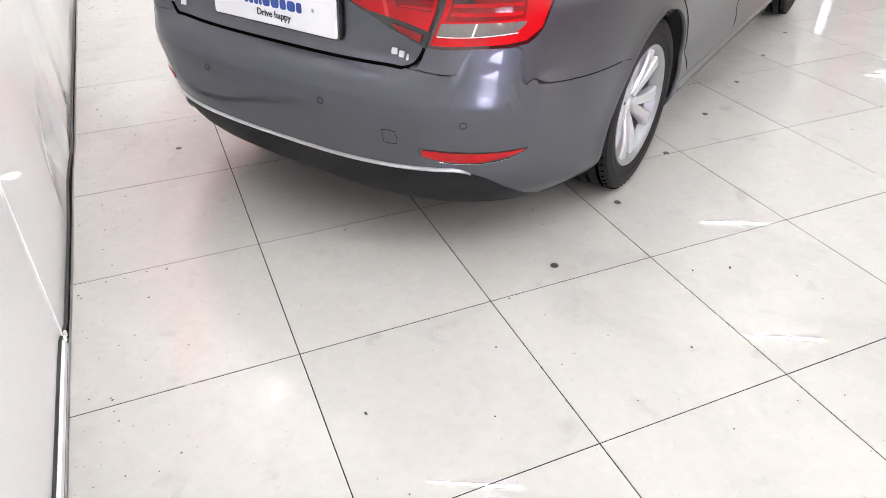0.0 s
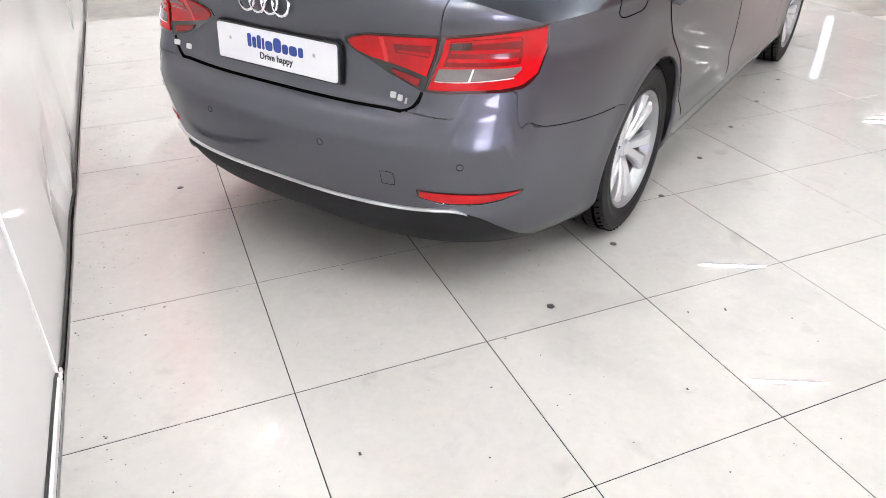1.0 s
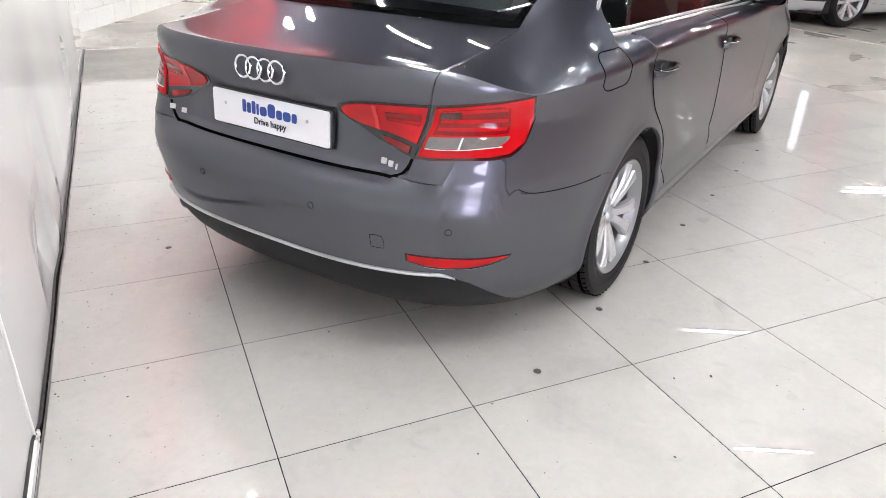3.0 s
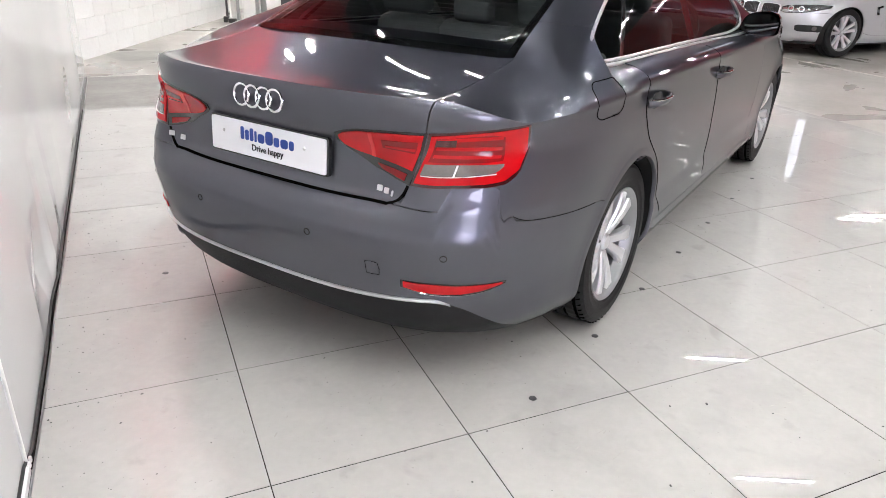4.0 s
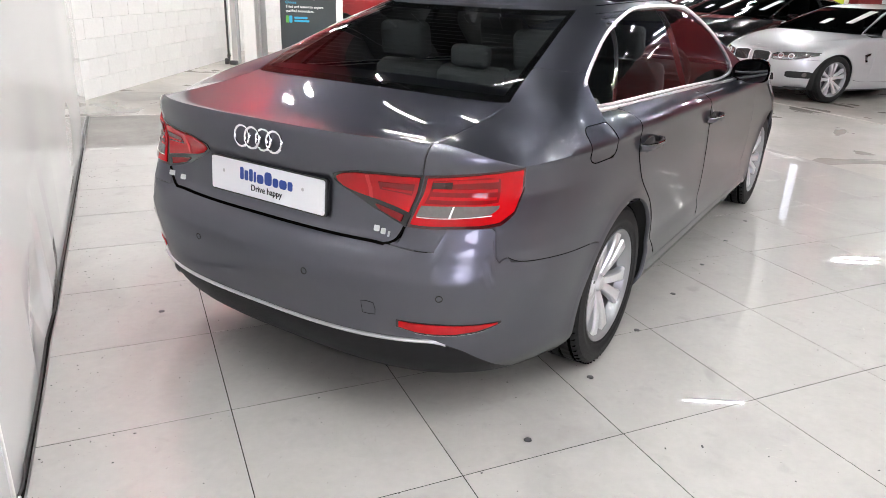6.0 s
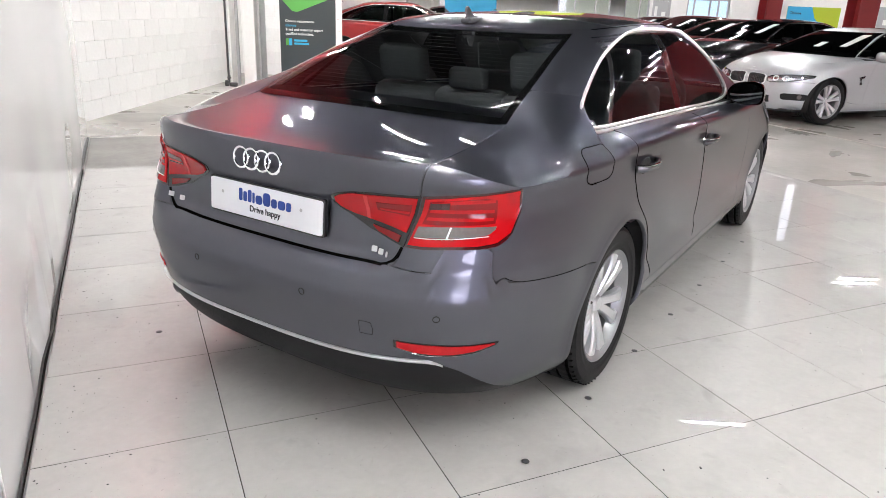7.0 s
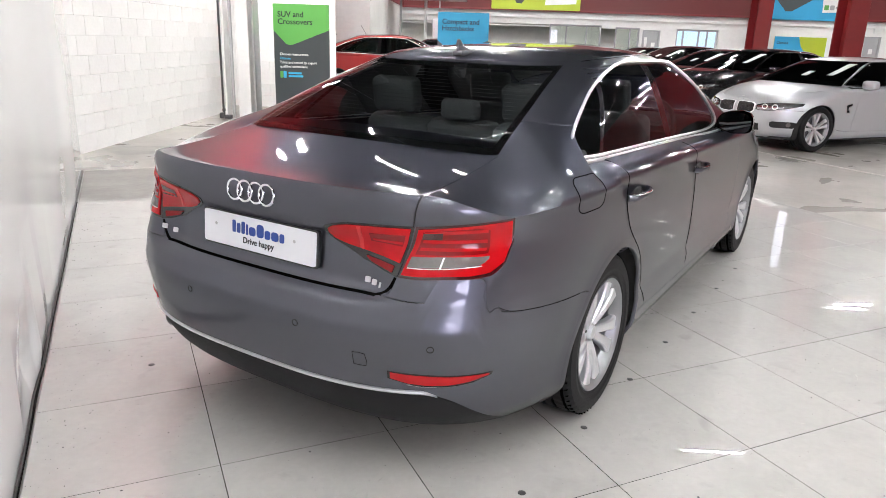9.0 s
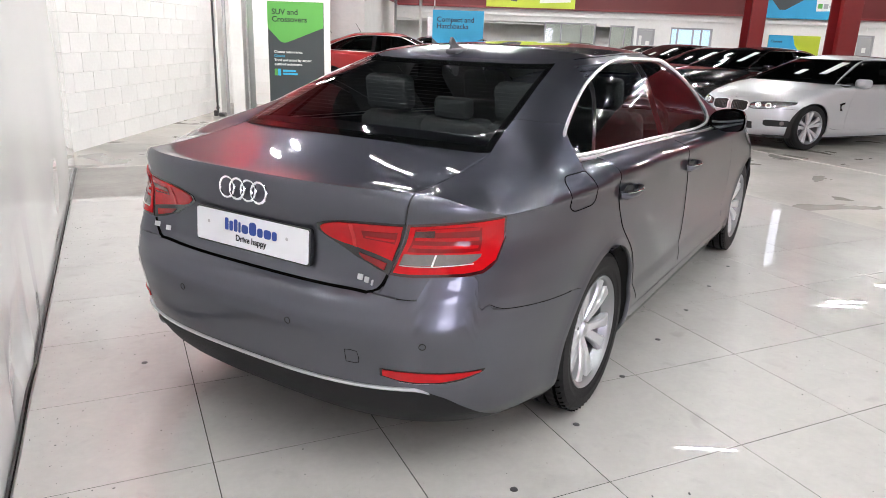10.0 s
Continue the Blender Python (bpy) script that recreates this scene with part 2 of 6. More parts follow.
def add_lathe(bm, profile, n, m=None, closed=False):
    """Turns (radius, along) pairs about local x."""
    m = m or Matrix()
    rings = [[bm.verts.new(m @ Vector((a, r * math.cos(2 * math.pi * i / n), r * math.sin(2 * math.pi * i / n)))) for i in range(n)] for r, a in profile]
    count = len(rings)
    for j in range(count if closed else count - 1):
        p, q = rings[j], rings[(j + 1) % count]
        for i in range(n):
            bm.faces.new((p[i], p[(i + 1) % n], q[(i + 1) % n], q[i]))
    return rings


def add_tube(bm, pts, radius, sides=6, loop=False, flat=1.0):
    """A round or flattened bar along points; flat scales its thickness along the second normal."""
    pts = [Vector(p) for p in pts]
    rings = []
    n = len(pts)
    up = Vector((0, 0, 1))
    for i, p in enumerate(pts):
        a = pts[(i - 1) % n] if (i or loop) else p
        b = pts[(i + 1) % n] if (i < n - 1 or loop) else p
        t = (b - a).normalized()
        side = t.cross(up)
        if side.length < 0.05:
            side = t.cross(Vector((1, 0, 0)))
        side.normalize()
        over = side.cross(t)
        rings.append([bm.verts.new(p + (side * math.cos(w) * flat + over * math.sin(w)) * radius) for w in (2 * math.pi * k / sides for k in range(sides))])
    for i in range(n if loop else n - 1):
        p, q = rings[i], rings[(i + 1) % n]
        for k in range(sides):
            bm.faces.new((p[k], p[(k + 1) % sides], q[(k + 1) % sides], q[k]))
    if not loop:
        bm.faces.new(rings[0])
        bm.faces.new(rings[-1])


def add_plate(bm, outline, depth, m=None):
    """A flat outline of (x, z) pairs, thickened along local y from 0 to depth."""
    m = m or Matrix()
    front = [bm.verts.new(m @ Vector((x, 0, z))) for x, z in outline]
    back = [bm.verts.new(m @ Vector((x, depth, z))) for x, z in outline]
    bm.faces.new(front)
    bm.faces.new(back[::-1])
    n = len(front)
    for i in range(n):
        bm.faces.new((front[i], back[i], back[(i + 1) % n], front[(i + 1) % n]))


def rounded(w, h, r, n=4):
    out = []
    for cx, cz, a0 in ((w / 2 - r, h / 2 - r, 0), (-w / 2 + r, h / 2 - r, 90), (-w / 2 + r, -h / 2 + r, 180), (w / 2 - r, -h / 2 + r, 270)):
        for i in range(n + 1):
            a = radians(a0 + 90 * i / n)
            out.append((cx + r * math.cos(a), cz + r * math.sin(a)))
    return out


def lettering(name, words, size, mat, parent, m, label="", spacing=1.0, depth=0.0006):
    """Words in the built-in font, as a mesh, reading along local x with z up."""
    cu = bpy.data.curves.new(name, "FONT")
    cu.body, cu.size, cu.extrude, cu.space_line = words, size, depth, spacing
    cu.offset = size * 0.016
    cu.resolution_u = 3
    tmp = bpy.data.objects.new(name, cu)
    me = bpy.data.meshes.new_from_object(tmp)
    bpy.data.objects.remove(tmp)
    me.transform(Matrix.Rotation(math.pi / 2, 4, "X"))
    me.materials.clear()
    me.materials.append(mat)
    ob = new(name, me)
    ob.parent = parent
    ob.matrix_basis = m
    return tagged(ob, label)

# ---- cars: the body's form ----


def smooth(keys, t):
    """Monotone cubic through (t, value) keys."""
    if t <= keys[0][0]:
        return keys[0][1]
    if t >= keys[-1][0]:
        return keys[-1][1]
    n = len(keys)
    i = 0
    while keys[i + 1][0] < t:
        i += 1

    def slope(j):
        return (keys[j + 1][1] - keys[j][1]) / (keys[j + 1][0] - keys[j][0])

    def tangent(j):
        if j == 0:
            return slope(0)
        if j == n - 1:
            return slope(n - 2)
        a, b = slope(j - 1), slope(j)
        return 0.0 if a * b <= 0 else 2 * a * b / (a + b)
    h = keys[i + 1][0] - keys[i][0]
    s = (t - keys[i][0]) / h
    a, b = keys[i][1], keys[i + 1][1]
    return ((1 + 2 * s) * (1 - s) ** 2 * a + s * (1 - s) ** 2 * h * tangent(i)
            + s * s * (3 - 2 * s) * b + s * s * (s - 1) * h * tangent(i + 1))


class Shape:
    """A car's form, metres: x to its right, y forward from the rear, z up. theta runs round the plan: 0 rear centre, 90 to 100 the flank, 180 front centre."""
    width = [(0.15, 0.80), (0.20, 0.85), (0.27, 0.880), (0.34, 0.886), (0.40, 0.891), (0.46, 0.898), (0.52, 0.905), (0.62, 0.912), (0.76, 0.918), (0.87, 0.921)]
    crease = [(0.30, 0.934), (0.404, 0.942), (0.516, 0.949), (0.86, 0.952), (1.38, 0.944), (2.11, 0.926), (2.77, 0.913), (3.3, 0.900)]
    rear = [(0.15, 0.20), (0.22, 0.10), (0.27, 0.045), (0.32, 0.012), (0.38, -0.014), (0.46, -0.030), (0.525, -0.041), (0.56, -0.0465), (0.597, -0.0475), (0.604, -0.046), (0.62, -0.039),
            (0.655, -0.021), (0.68, 0.02), (0.70, 0.050), (0.74, 0.060), (0.80, 0.066), (0.84, 0.062), (0.88, 0.046), (0.92, 0.036),
            (0.96, 0.029), (0.99, 0.027), (1.06, 0.09)]
    front = [(0.15, 4.45), (0.22, 4.58), (0.35, 4.65), (0.50, 4.675), (0.65, 4.66), (0.75, 4.60), (0.85, 4.40), (1.06, 3.9)]
    rear_n, rear_b, front_n, front_b = 3.1, 0.85, 2.8, 0.95
    top = [(0.02, 1.000), (0.10, 0.996), (0.155, 0.988), (0.25, 0.986), (0.40, 0.997), (0.60, 1.015), (0.80, 1.022), (1.0, 1.020), (2.0, 0.992),
           (3.0, 0.958), (3.5, 0.935), (4.0, 0.87), (4.4, 0.78), (4.68, 0.70)]
    crown = [(0.02, 0.0), (0.10, 0.010), (0.20, 0.026), (0.40, 0.052), (0.60, 0.068), (1.0, 0.08), (3.3, 0.08), (4.0, 0.075), (4.5, 0.035), (4.7, 0.0)]
    g_width = [(k / 20, 0.80 - 0.165 * (k / 20) - 0.015 * (k / 20) ** 2 - 0.075 * (k / 20) ** 8) for k in range(21)]
    g_rear = [(k / 20, 0.53 + 0.5 * (k / 20) + 0.26 * (k / 20) ** 2) for k in range(21)]
    g_front = [(0.0, 3.72), (0.5, 3.22), (0.85, 2.90), (1.0, 2.74)]
    g_base = [(0.53, 1.064), (0.58, 1.056), (0.70, 1.032), (0.95, 1.020), (2.0, 0.992), (3.0, 0.958), (3.4, 0.985), (3.72, 1.0)]
    g_top = [(1.20, 1.338), (1.6, 1.372), (2.2, 1.388), (2.74, 1.362)]
    g_n, g_b = 4.0, 0.60
    roof_crown = 0.040
    seam = [(-0.1, 0.685), (0.085, 0.688), (0.105, 0.757), (0.215, 0.757), (0.232, 0.69), (0.250, 0.651), (0.41, 0.633), (0.60, 0.617), (0.68, 0.610), (1.30, 0.31), (1.5, 0.305), (3.2, 0.30), (3.4, 0.31),
            (4.15, 0.60), (4.3, 0.62), (4.8, 0.62)]
    valance = [(0.0, 0.385), (36.0, 0.388), (44.0, 0.355), (50.0, 0.300), (56.0, 0.235), (62.0, 0.19), (90.0, 0.185), (180.0, 0.20)]
    boot_edge = [(0.66, 0.505), (0.70, 0.532), (0.76, 0.552), (0.90, 0.585), (1.0, 0.606)]
    door_rear = [(0.15, 1.56), (0.31, 1.50), (0.42, 1.40), (0.60, 1.28), (0.77, 1.09), (0.90, 1.02), (1.04, 1.02)]
    door_mid = [(0.15, 2.19), (0.31, 2.18), (0.70, 2.10), (1.04, 2.00)]
    door_front = [(0.15, 3.20), (0.31, 3.20), (0.7, 3.18), (1.04, 3.02)]
    axles = (1.005, 3.845)
    wheel_r, arch_r, hub_x = 0.328, 0.362, 0.775
    # windows: (k, value) of the edges
    glass_rear_x = [(0.0, 0.597), (0.435, 0.562), (0.9, 0.490), (1.0, 0.470)]
    pillar_c_y = [(0.0, 0.765), (0.18, 0.856), (0.37, 0.973), (0.56, 1.121), (0.756, 1.291), (0.868, 1.50), (1.0, 1.9)]
    divider_y = [(0.0, 1.03), (0.76, 1.335), (1.0, 1.42)]
    post_y = [(0.0, 1.96), (1.0, 2.0)]
    pillar_a_y = [(0.0, 3.08), (0.08, 3.05), (0.47, 2.86), (0.756, 2.72), (0.9, 2.58), (1.0, 2.45)]
    screen_x = [(0.0, 0.745), (1.0, 0.525)]
    k_blend = 0.36
    k_low, k_high, kr_low, kr_high = 0.035, 0.922, 0.001, 0.965

    fill = [(0.62, 0.0), (0.655, -0.010), (0.68, -0.048), (0.70, -0.070), (0.74, -0.066), (0.80, -0.048), (0.84, -0.026), (0.88, -0.008), (0.92, 0.0)]

    def boot_z(self, x, y):
        """The boot lid's upper face."""
        d = y - 0.02
        return 0.9955 + 0.06 * d + 0.134 * d * d + 0.007 * math.exp(-max(d, 0.0) / 0.045) - 0.016 * (1 - math.exp(-max(d, 0.0) / 0.2)) * (abs(x) / 0.6) ** 2.4

    def half_width(self, y, z):
        """Half the width: a shoulder that leans in above a sharp crease, flared arches and a sill that stands out."""
        t = z - smooth(self.crease, y)
        if t > 0:
            high = max(0.06, smooth(self.top, y) - smooth(self.crease, y)) if y > 0.6 else 0.08
            return 0.921 - 0.12 * t - 0.095 * min(1.3, t / high) ** 3
        w = smooth(self.width, z) - 0.006 * (1 - math.exp(t / 0.025)) * math.exp(t / 0.12)
        for yw in self.axles:
            r = math.hypot(y - yw, z - self.wheel_r) - self.arch_r
            if abs(r) < 0.15:
                w += 0.008 * math.exp(-(r / 0.045) ** 2)
        if 1.2 < y < 3.6 and z < 0.44:
            f = min(1.0, (0.44 - z) / 0.06) * min(1.0, (y - 1.2) / 0.25, (3.6 - y) / 0.25)
            w += 0.012 * f * f * (3 - 2 * f)
        return w

    def edge_z(self, theta):
        """The line along which the wing's upper face meets its side: from the boot lid's lip down to the lamps' corner and on along the crease."""
        b = self.at(self.theta_x(self.boot_edge[-1][1], 1.0), 1.0)
        keys = [(b.y, self.boot_z(b.x, b.y)), (b.y + 0.05, 0.974), (b.y + 0.11, 0.949)] + self.crease
        z = 0.95
        for _ in range(4):
            z = smooth(keys, self.at(theta, z).y)
        return z

    def lip_z(self, theta):
        z = 1.0
        for _ in range(4):
            p = self.at(theta, z)
            z = self.boot_z(p.x, p.y)
        return z

    def rear_y(self, theta, z):
        """The tail's line; the step above the bumper fades out towards the corners."""
        f = min(1.0, max(0.0, (theta - 17) / 18))
        return smooth(self.rear, z) + f * f * (3 - 2 * f) * smooth(self.fill, z)

    def at(self, theta, z):
        yr, yf = self.rear_y(theta, z), smooth(self.front, z)
        if theta <= 90:
            a, p = radians(theta), 2 / self.rear_n
            y = yr + self.rear_b * (1 - max(math.cos(a), 0.0) ** p)
            return Vector((self.half_width(y, z) * max(math.sin(a), 0.0) ** p, y, z))
        y0, y1 = yr + self.rear_b, yf - self.front_b
        if theta <= 100:
            y = y0 + (y1 - y0) * (theta - 90) / 10
            return Vector((self.half_width(y, z), y, z))
        a, p = radians(min(90.0, (theta - 100) / 80 * 90)), 2 / self.front_n
        y = y1 + self.front_b * math.sin(a) ** p
        return Vector((self.half_width(y, z) * max(math.cos(a), 0.0) ** p if theta < 179.99 else 0.0, y, z))

    def theta_y(self, y, z):
        yr = self.rear_y(60, z)
        y0, y1 = yr + self.rear_b, smooth(self.front, z) - self.front_b
        if y <= y0:
            return math.degrees(math.acos(min(1.0, max(0.0, 1 - (y - yr) / self.rear_b)) ** (self.rear_n / 2)))
        if y <= y1:
            return 90 + 10 * (y - y0) / (y1 - y0)
        return 100 + 80 / 90 * math.degrees(math.asin(min(1.0, (y - y1) / self.front_b) ** (self.front_n / 2)))

    def theta_x(self, x, z):
        return math.degrees(math.asin(min(1.0, x / self.half_width(0.1, z)) ** (self.rear_n / 2)))

    def front_theta_x(self, x, z):
        return 100 + 80 / 90 * math.degrees(math.acos(min(1.0, x / self.half_width(4.5, z)) ** (self.front_n / 2)))

    def normal(self, theta, z):
        t = min(max(theta, 0.3), 179.5)
        du = self.at(t + 0.2, z) - self.at(t - 0.2, z)
        dz = self.at(t, z + 0.004) - self.at(t, z - 0.004)
        return du.cross(dz).normalized()

    def out(self, theta, z, lift):
        return self.at(theta, z) + self.normal(theta, z) * lift

    def top_z(self, theta):
        z = 0.98
        for _ in range(6):
            z = smooth(self.top, self.at(theta, z).y)
        return z

    def deck(self, x, y, xe):
        s = min(1.0, abs(x) / max(xe, 1e-6))
        return Vector((x, y, smooth(self.top, y) + smooth(self.crown, y) * (1 - s ** 4.2)))

    def green_xy(self, theta, k):
        w, yr, yf = smooth(self.g_width, k), smooth(self.g_rear, k), smooth(self.g_front, k)
        p = 2 / self.g_n
        y0, y1 = yr + self.g_b, yf - self.g_b
        if theta <= 90:
            a = radians(theta)
            return w * max(math.sin(a), 0.0) ** p, y0 - self.g_b * max(math.cos(a), 0.0) ** p
        if theta <= 100:
            return w, y0 + (y1 - y0) * (theta - 90) / 10
        a = radians(min(90.0, (theta - 100) / 80 * 90))
        return (w * max(math.cos(a), 0.0) ** p if theta < 179.99 else 0.0), y1 + self.g_b * math.sin(a) ** p

    def green(self, theta, k):
        x, y = self.green_xy(theta, k)
        z0 = smooth(self.g_base, self.green_xy(theta, 0.0)[1])
        return Vector((x, y, z0 + (smooth(self.g_top, y) - z0) * k))

    def green_normal(self, theta, k):
        t, k = min(max(theta, 0.3), 179.5), min(max(k, 0.01), 0.99)
        du = self.green(t + 0.2, k) - self.green(t - 0.2, k)
        dk = self.green(t, k + 0.008) - self.green(t, k - 0.008)
        return du.cross(dk).normalized()

    def green_y(self, y, k):
        yr, yf = smooth(self.g_rear, k), smooth(self.g_front, k)
        y0, y1 = yr + self.g_b, yf - self.g_b
        if y <= y0:
            return math.degrees(math.acos(min(1.0, max(0.0, (y0 - y) / self.g_b)) ** (self.g_n / 2)))
        if y <= y1:
            return 90 + 10 * (y - y0) / (y1 - y0)
        return 100 + 80 / 90 * math.degrees(math.asin(min(1.0, (y - y1) / self.g_b) ** (self.g_n / 2)))

    def green_x(self, x, k):
        return math.degrees(math.asin(min(1.0, x / smooth(self.g_width, k)) ** (self.g_n / 2)))

    def green_front_x(self, x, k):
        return 100 + 80 / 90 * math.degrees(math.acos(min(1.0, x / smooth(self.g_width, k)) ** (self.g_n / 2)))


class SlimShape(Shape):
    """The same form with slim front pillars and a long, low nose."""
    axles = (1.005, 3.93)
    wheel_r, arch_r, hub_x = 0.345, 0.372, 0.785
    screen_x = [(0.0, 0.785), (1.0, 0.54)]
    pillar_a_y = [(0.0, 3.40), (0.08, 3.36), (0.47, 3.03), (0.756, 2.80), (0.9, 2.64), (1.0, 2.50)]
    front = [(0.15, 4.47), (0.22, 4.59), (0.35, 4.65), (0.50, 4.675), (0.65, 4.665), (0.72, 4.62), (0.80, 4.50), (0.90, 4.20), (1.06, 3.9)]
    top = Shape.top[:-5] + [(3.0, 0.958), (3.5, 0.940), (4.0, 0.89), (4.4, 0.80), (4.60, 0.735), (4.68, 0.70)]
    crown = Shape.crown[:-3] + [(4.0, 0.07), (4.4, 0.045), (4.6, 0.02), (4.7, 0.0)]


def mirrored(p):
    return Vector((-p[0], p[1], p[2]))


def add_grid(bm, rows):
    """Faces between rows of points."""
    vs = [[bm.verts.new(p) for p in row] for row in rows]
    for a, b in zip(vs, vs[1:]):
        for i in range(len(a) - 1):
            q = [a[i], a[i + 1], b[i + 1], b[i]]
            try:
                bm.faces.new(q)
            except ValueError:
                pass
    return vs


def both(rows):
    return rows, [[mirrored(p) for p in reversed(row)] for row in rows]


def tidy(bm, dist=2e-4):
    bmesh.ops.remove_doubles(bm, verts=bm.verts, dist=dist)
    bmesh.ops.dissolve_degenerate(bm, edges=bm.edges, dist=1e-5)
    bm.normal_update()


def face_out(bm):
    """Turns each connected sheet of faces so that it looks away from the car's middle."""
    bmesh.ops.recalc_face_normals(bm, faces=bm.faces)
    bm.normal_update()
    left = set(bm.faces)
    while left:
        sheet, todo = [], [left.pop()]
        while todo:
            f = todo.pop()
            sheet.append(f)
            for e in f.edges:
                for g in e.link_faces:
                    if g in left:
                        left.discard(g)
                        todo.append(g)
        total = 0.0
        for f in sheet:
            c = f.calc_center_median()
            total += f.normal.dot(c - Vector((0, min(max(c.y, 0.9), 3.8), 0.5))) * f.calc_area()
        if total < 0:
            for f in sheet:
                f.normal_flip()
    bm.normal_update()


def rim_edges(bm, gap=0.0018, depth=0.014):
    """Draws a panel's open edges in by half a gap and turns them inwards."""
    bm.normal_update()
    edges = [e for e in bm.edges if e.is_boundary]
    verts = {v for e in edges for v in e.verts}
    shift = {}
    for v in verts:
        inner = [e.other_vert(v).co for e in v.link_edges if not e.is_boundary]
        if inner:
            d = sum(inner, Vector()) / len(inner) - v.co
            if d.length > 1e-6:
                shift[v] = d.normalized() * min(gap, d.length * 0.4)
    normals = {v: v.normal.copy() for v in verts}
    for v, d in shift.items():
        v.co += d
    made = bmesh.ops.extrude_edge_only(bm, edges=edges)["geom"]
    old = {tuple(round(c, 7) for c in v.co): n for v, n in normals.items()}
    for g in made:
        if isinstance(g, bmesh.types.BMVert):
            n = old.get(tuple(round(c, 7) for c in g.co))
            if n is not None:
                g.co -= n * depth


def cut_arches(bm, sh):
    """Takes the wheel arches out of the flank and draws their edges to a true circle."""
    for yw in sh.axles:
        before = {v for v in bm.verts if v.is_boundary}
        gone = []
        for f in bm.faces:
            c = f.calc_center_median()
            if abs(c.x) > 0.45 and math.hypot(c.y - yw, c.z - sh.wheel_r) < sh.arch_r:
                gone.append(f)
        bmesh.ops.delete(bm, geom=gone, context="FACES")
        for v in [v for v in bm.verts if v.is_boundary and abs(v.co.x) > 0.45 and (v not in before or math.hypot(v.co.y - yw, v.co.z - sh.wheel_r) < sh.arch_r)]:
            dy, dz = v.co.y - yw, v.co.z - sh.wheel_r
            d = math.hypot(dy, dz)
            if 1e-6 < abs(d - sh.arch_r) < 0.05:
                y, z = yw + dy / d * sh.arch_r, max(0.151, sh.wheel_r + dz / d * sh.arch_r)
                p = sh.at(sh.theta_y(y, z), z)
                v.co = (math.copysign(p.x, v.co.x), p.y, p.z)
        stray = [f for f in bm.faces if any(abs(v.co.x) > 0.45 and math.hypot(v.co.y - yw, v.co.z - sh.wheel_r) < sh.arch_r - 0.003 and v.co.z > 0.17 for v in f.verts)]
        bmesh.ops.delete(bm, geom=stray, context="FACES")


def mix(a, b, f):
    return a + (b - a) * f


def relaxed(rows, steep, proper):
    """Bends a grid of points like a thin plate between its edges; the second point of each row stays, and the last but one of the steep rows, and hold the slopes there; the proper rows stay whole."""
    n, m = len(rows), len(rows[0])
    pts = np.array([[tuple(p) for p in r] for r in rows])
    held = np.zeros((n, m), bool)
    held[steep, -2] = True
    held[proper] = True
    held[0], held[-1], held[:, 0], held[:, 1], held[:, -1] = True, True, True, True, True
    index = -np.ones((n, m), int)
    index[~held] = np.arange((~held).sum())
    a, b = np.zeros(((n - 2) * (m - 2), (~held).sum())), np.zeros(((n - 2) * (m - 2), 3))
    for i in range(1, n - 1):
        for j in range(1, m - 1):
            q = (i - 1) * (m - 2) + j - 1
            for u, v, w in ((i, j, -4), (i - 1, j, 1), (i + 1, j, 1), (i, j - 1, 1), (i, j + 1, 1)):
                if held[u, v]:
                    b[q] -= w * pts[u, v]
                else:
                    a[q, index[u, v]] += w
    pts[~held] = np.linalg.solve(a.T @ a, a.T @ b)
    return [[Vector(p) for p in r] for r in pts]


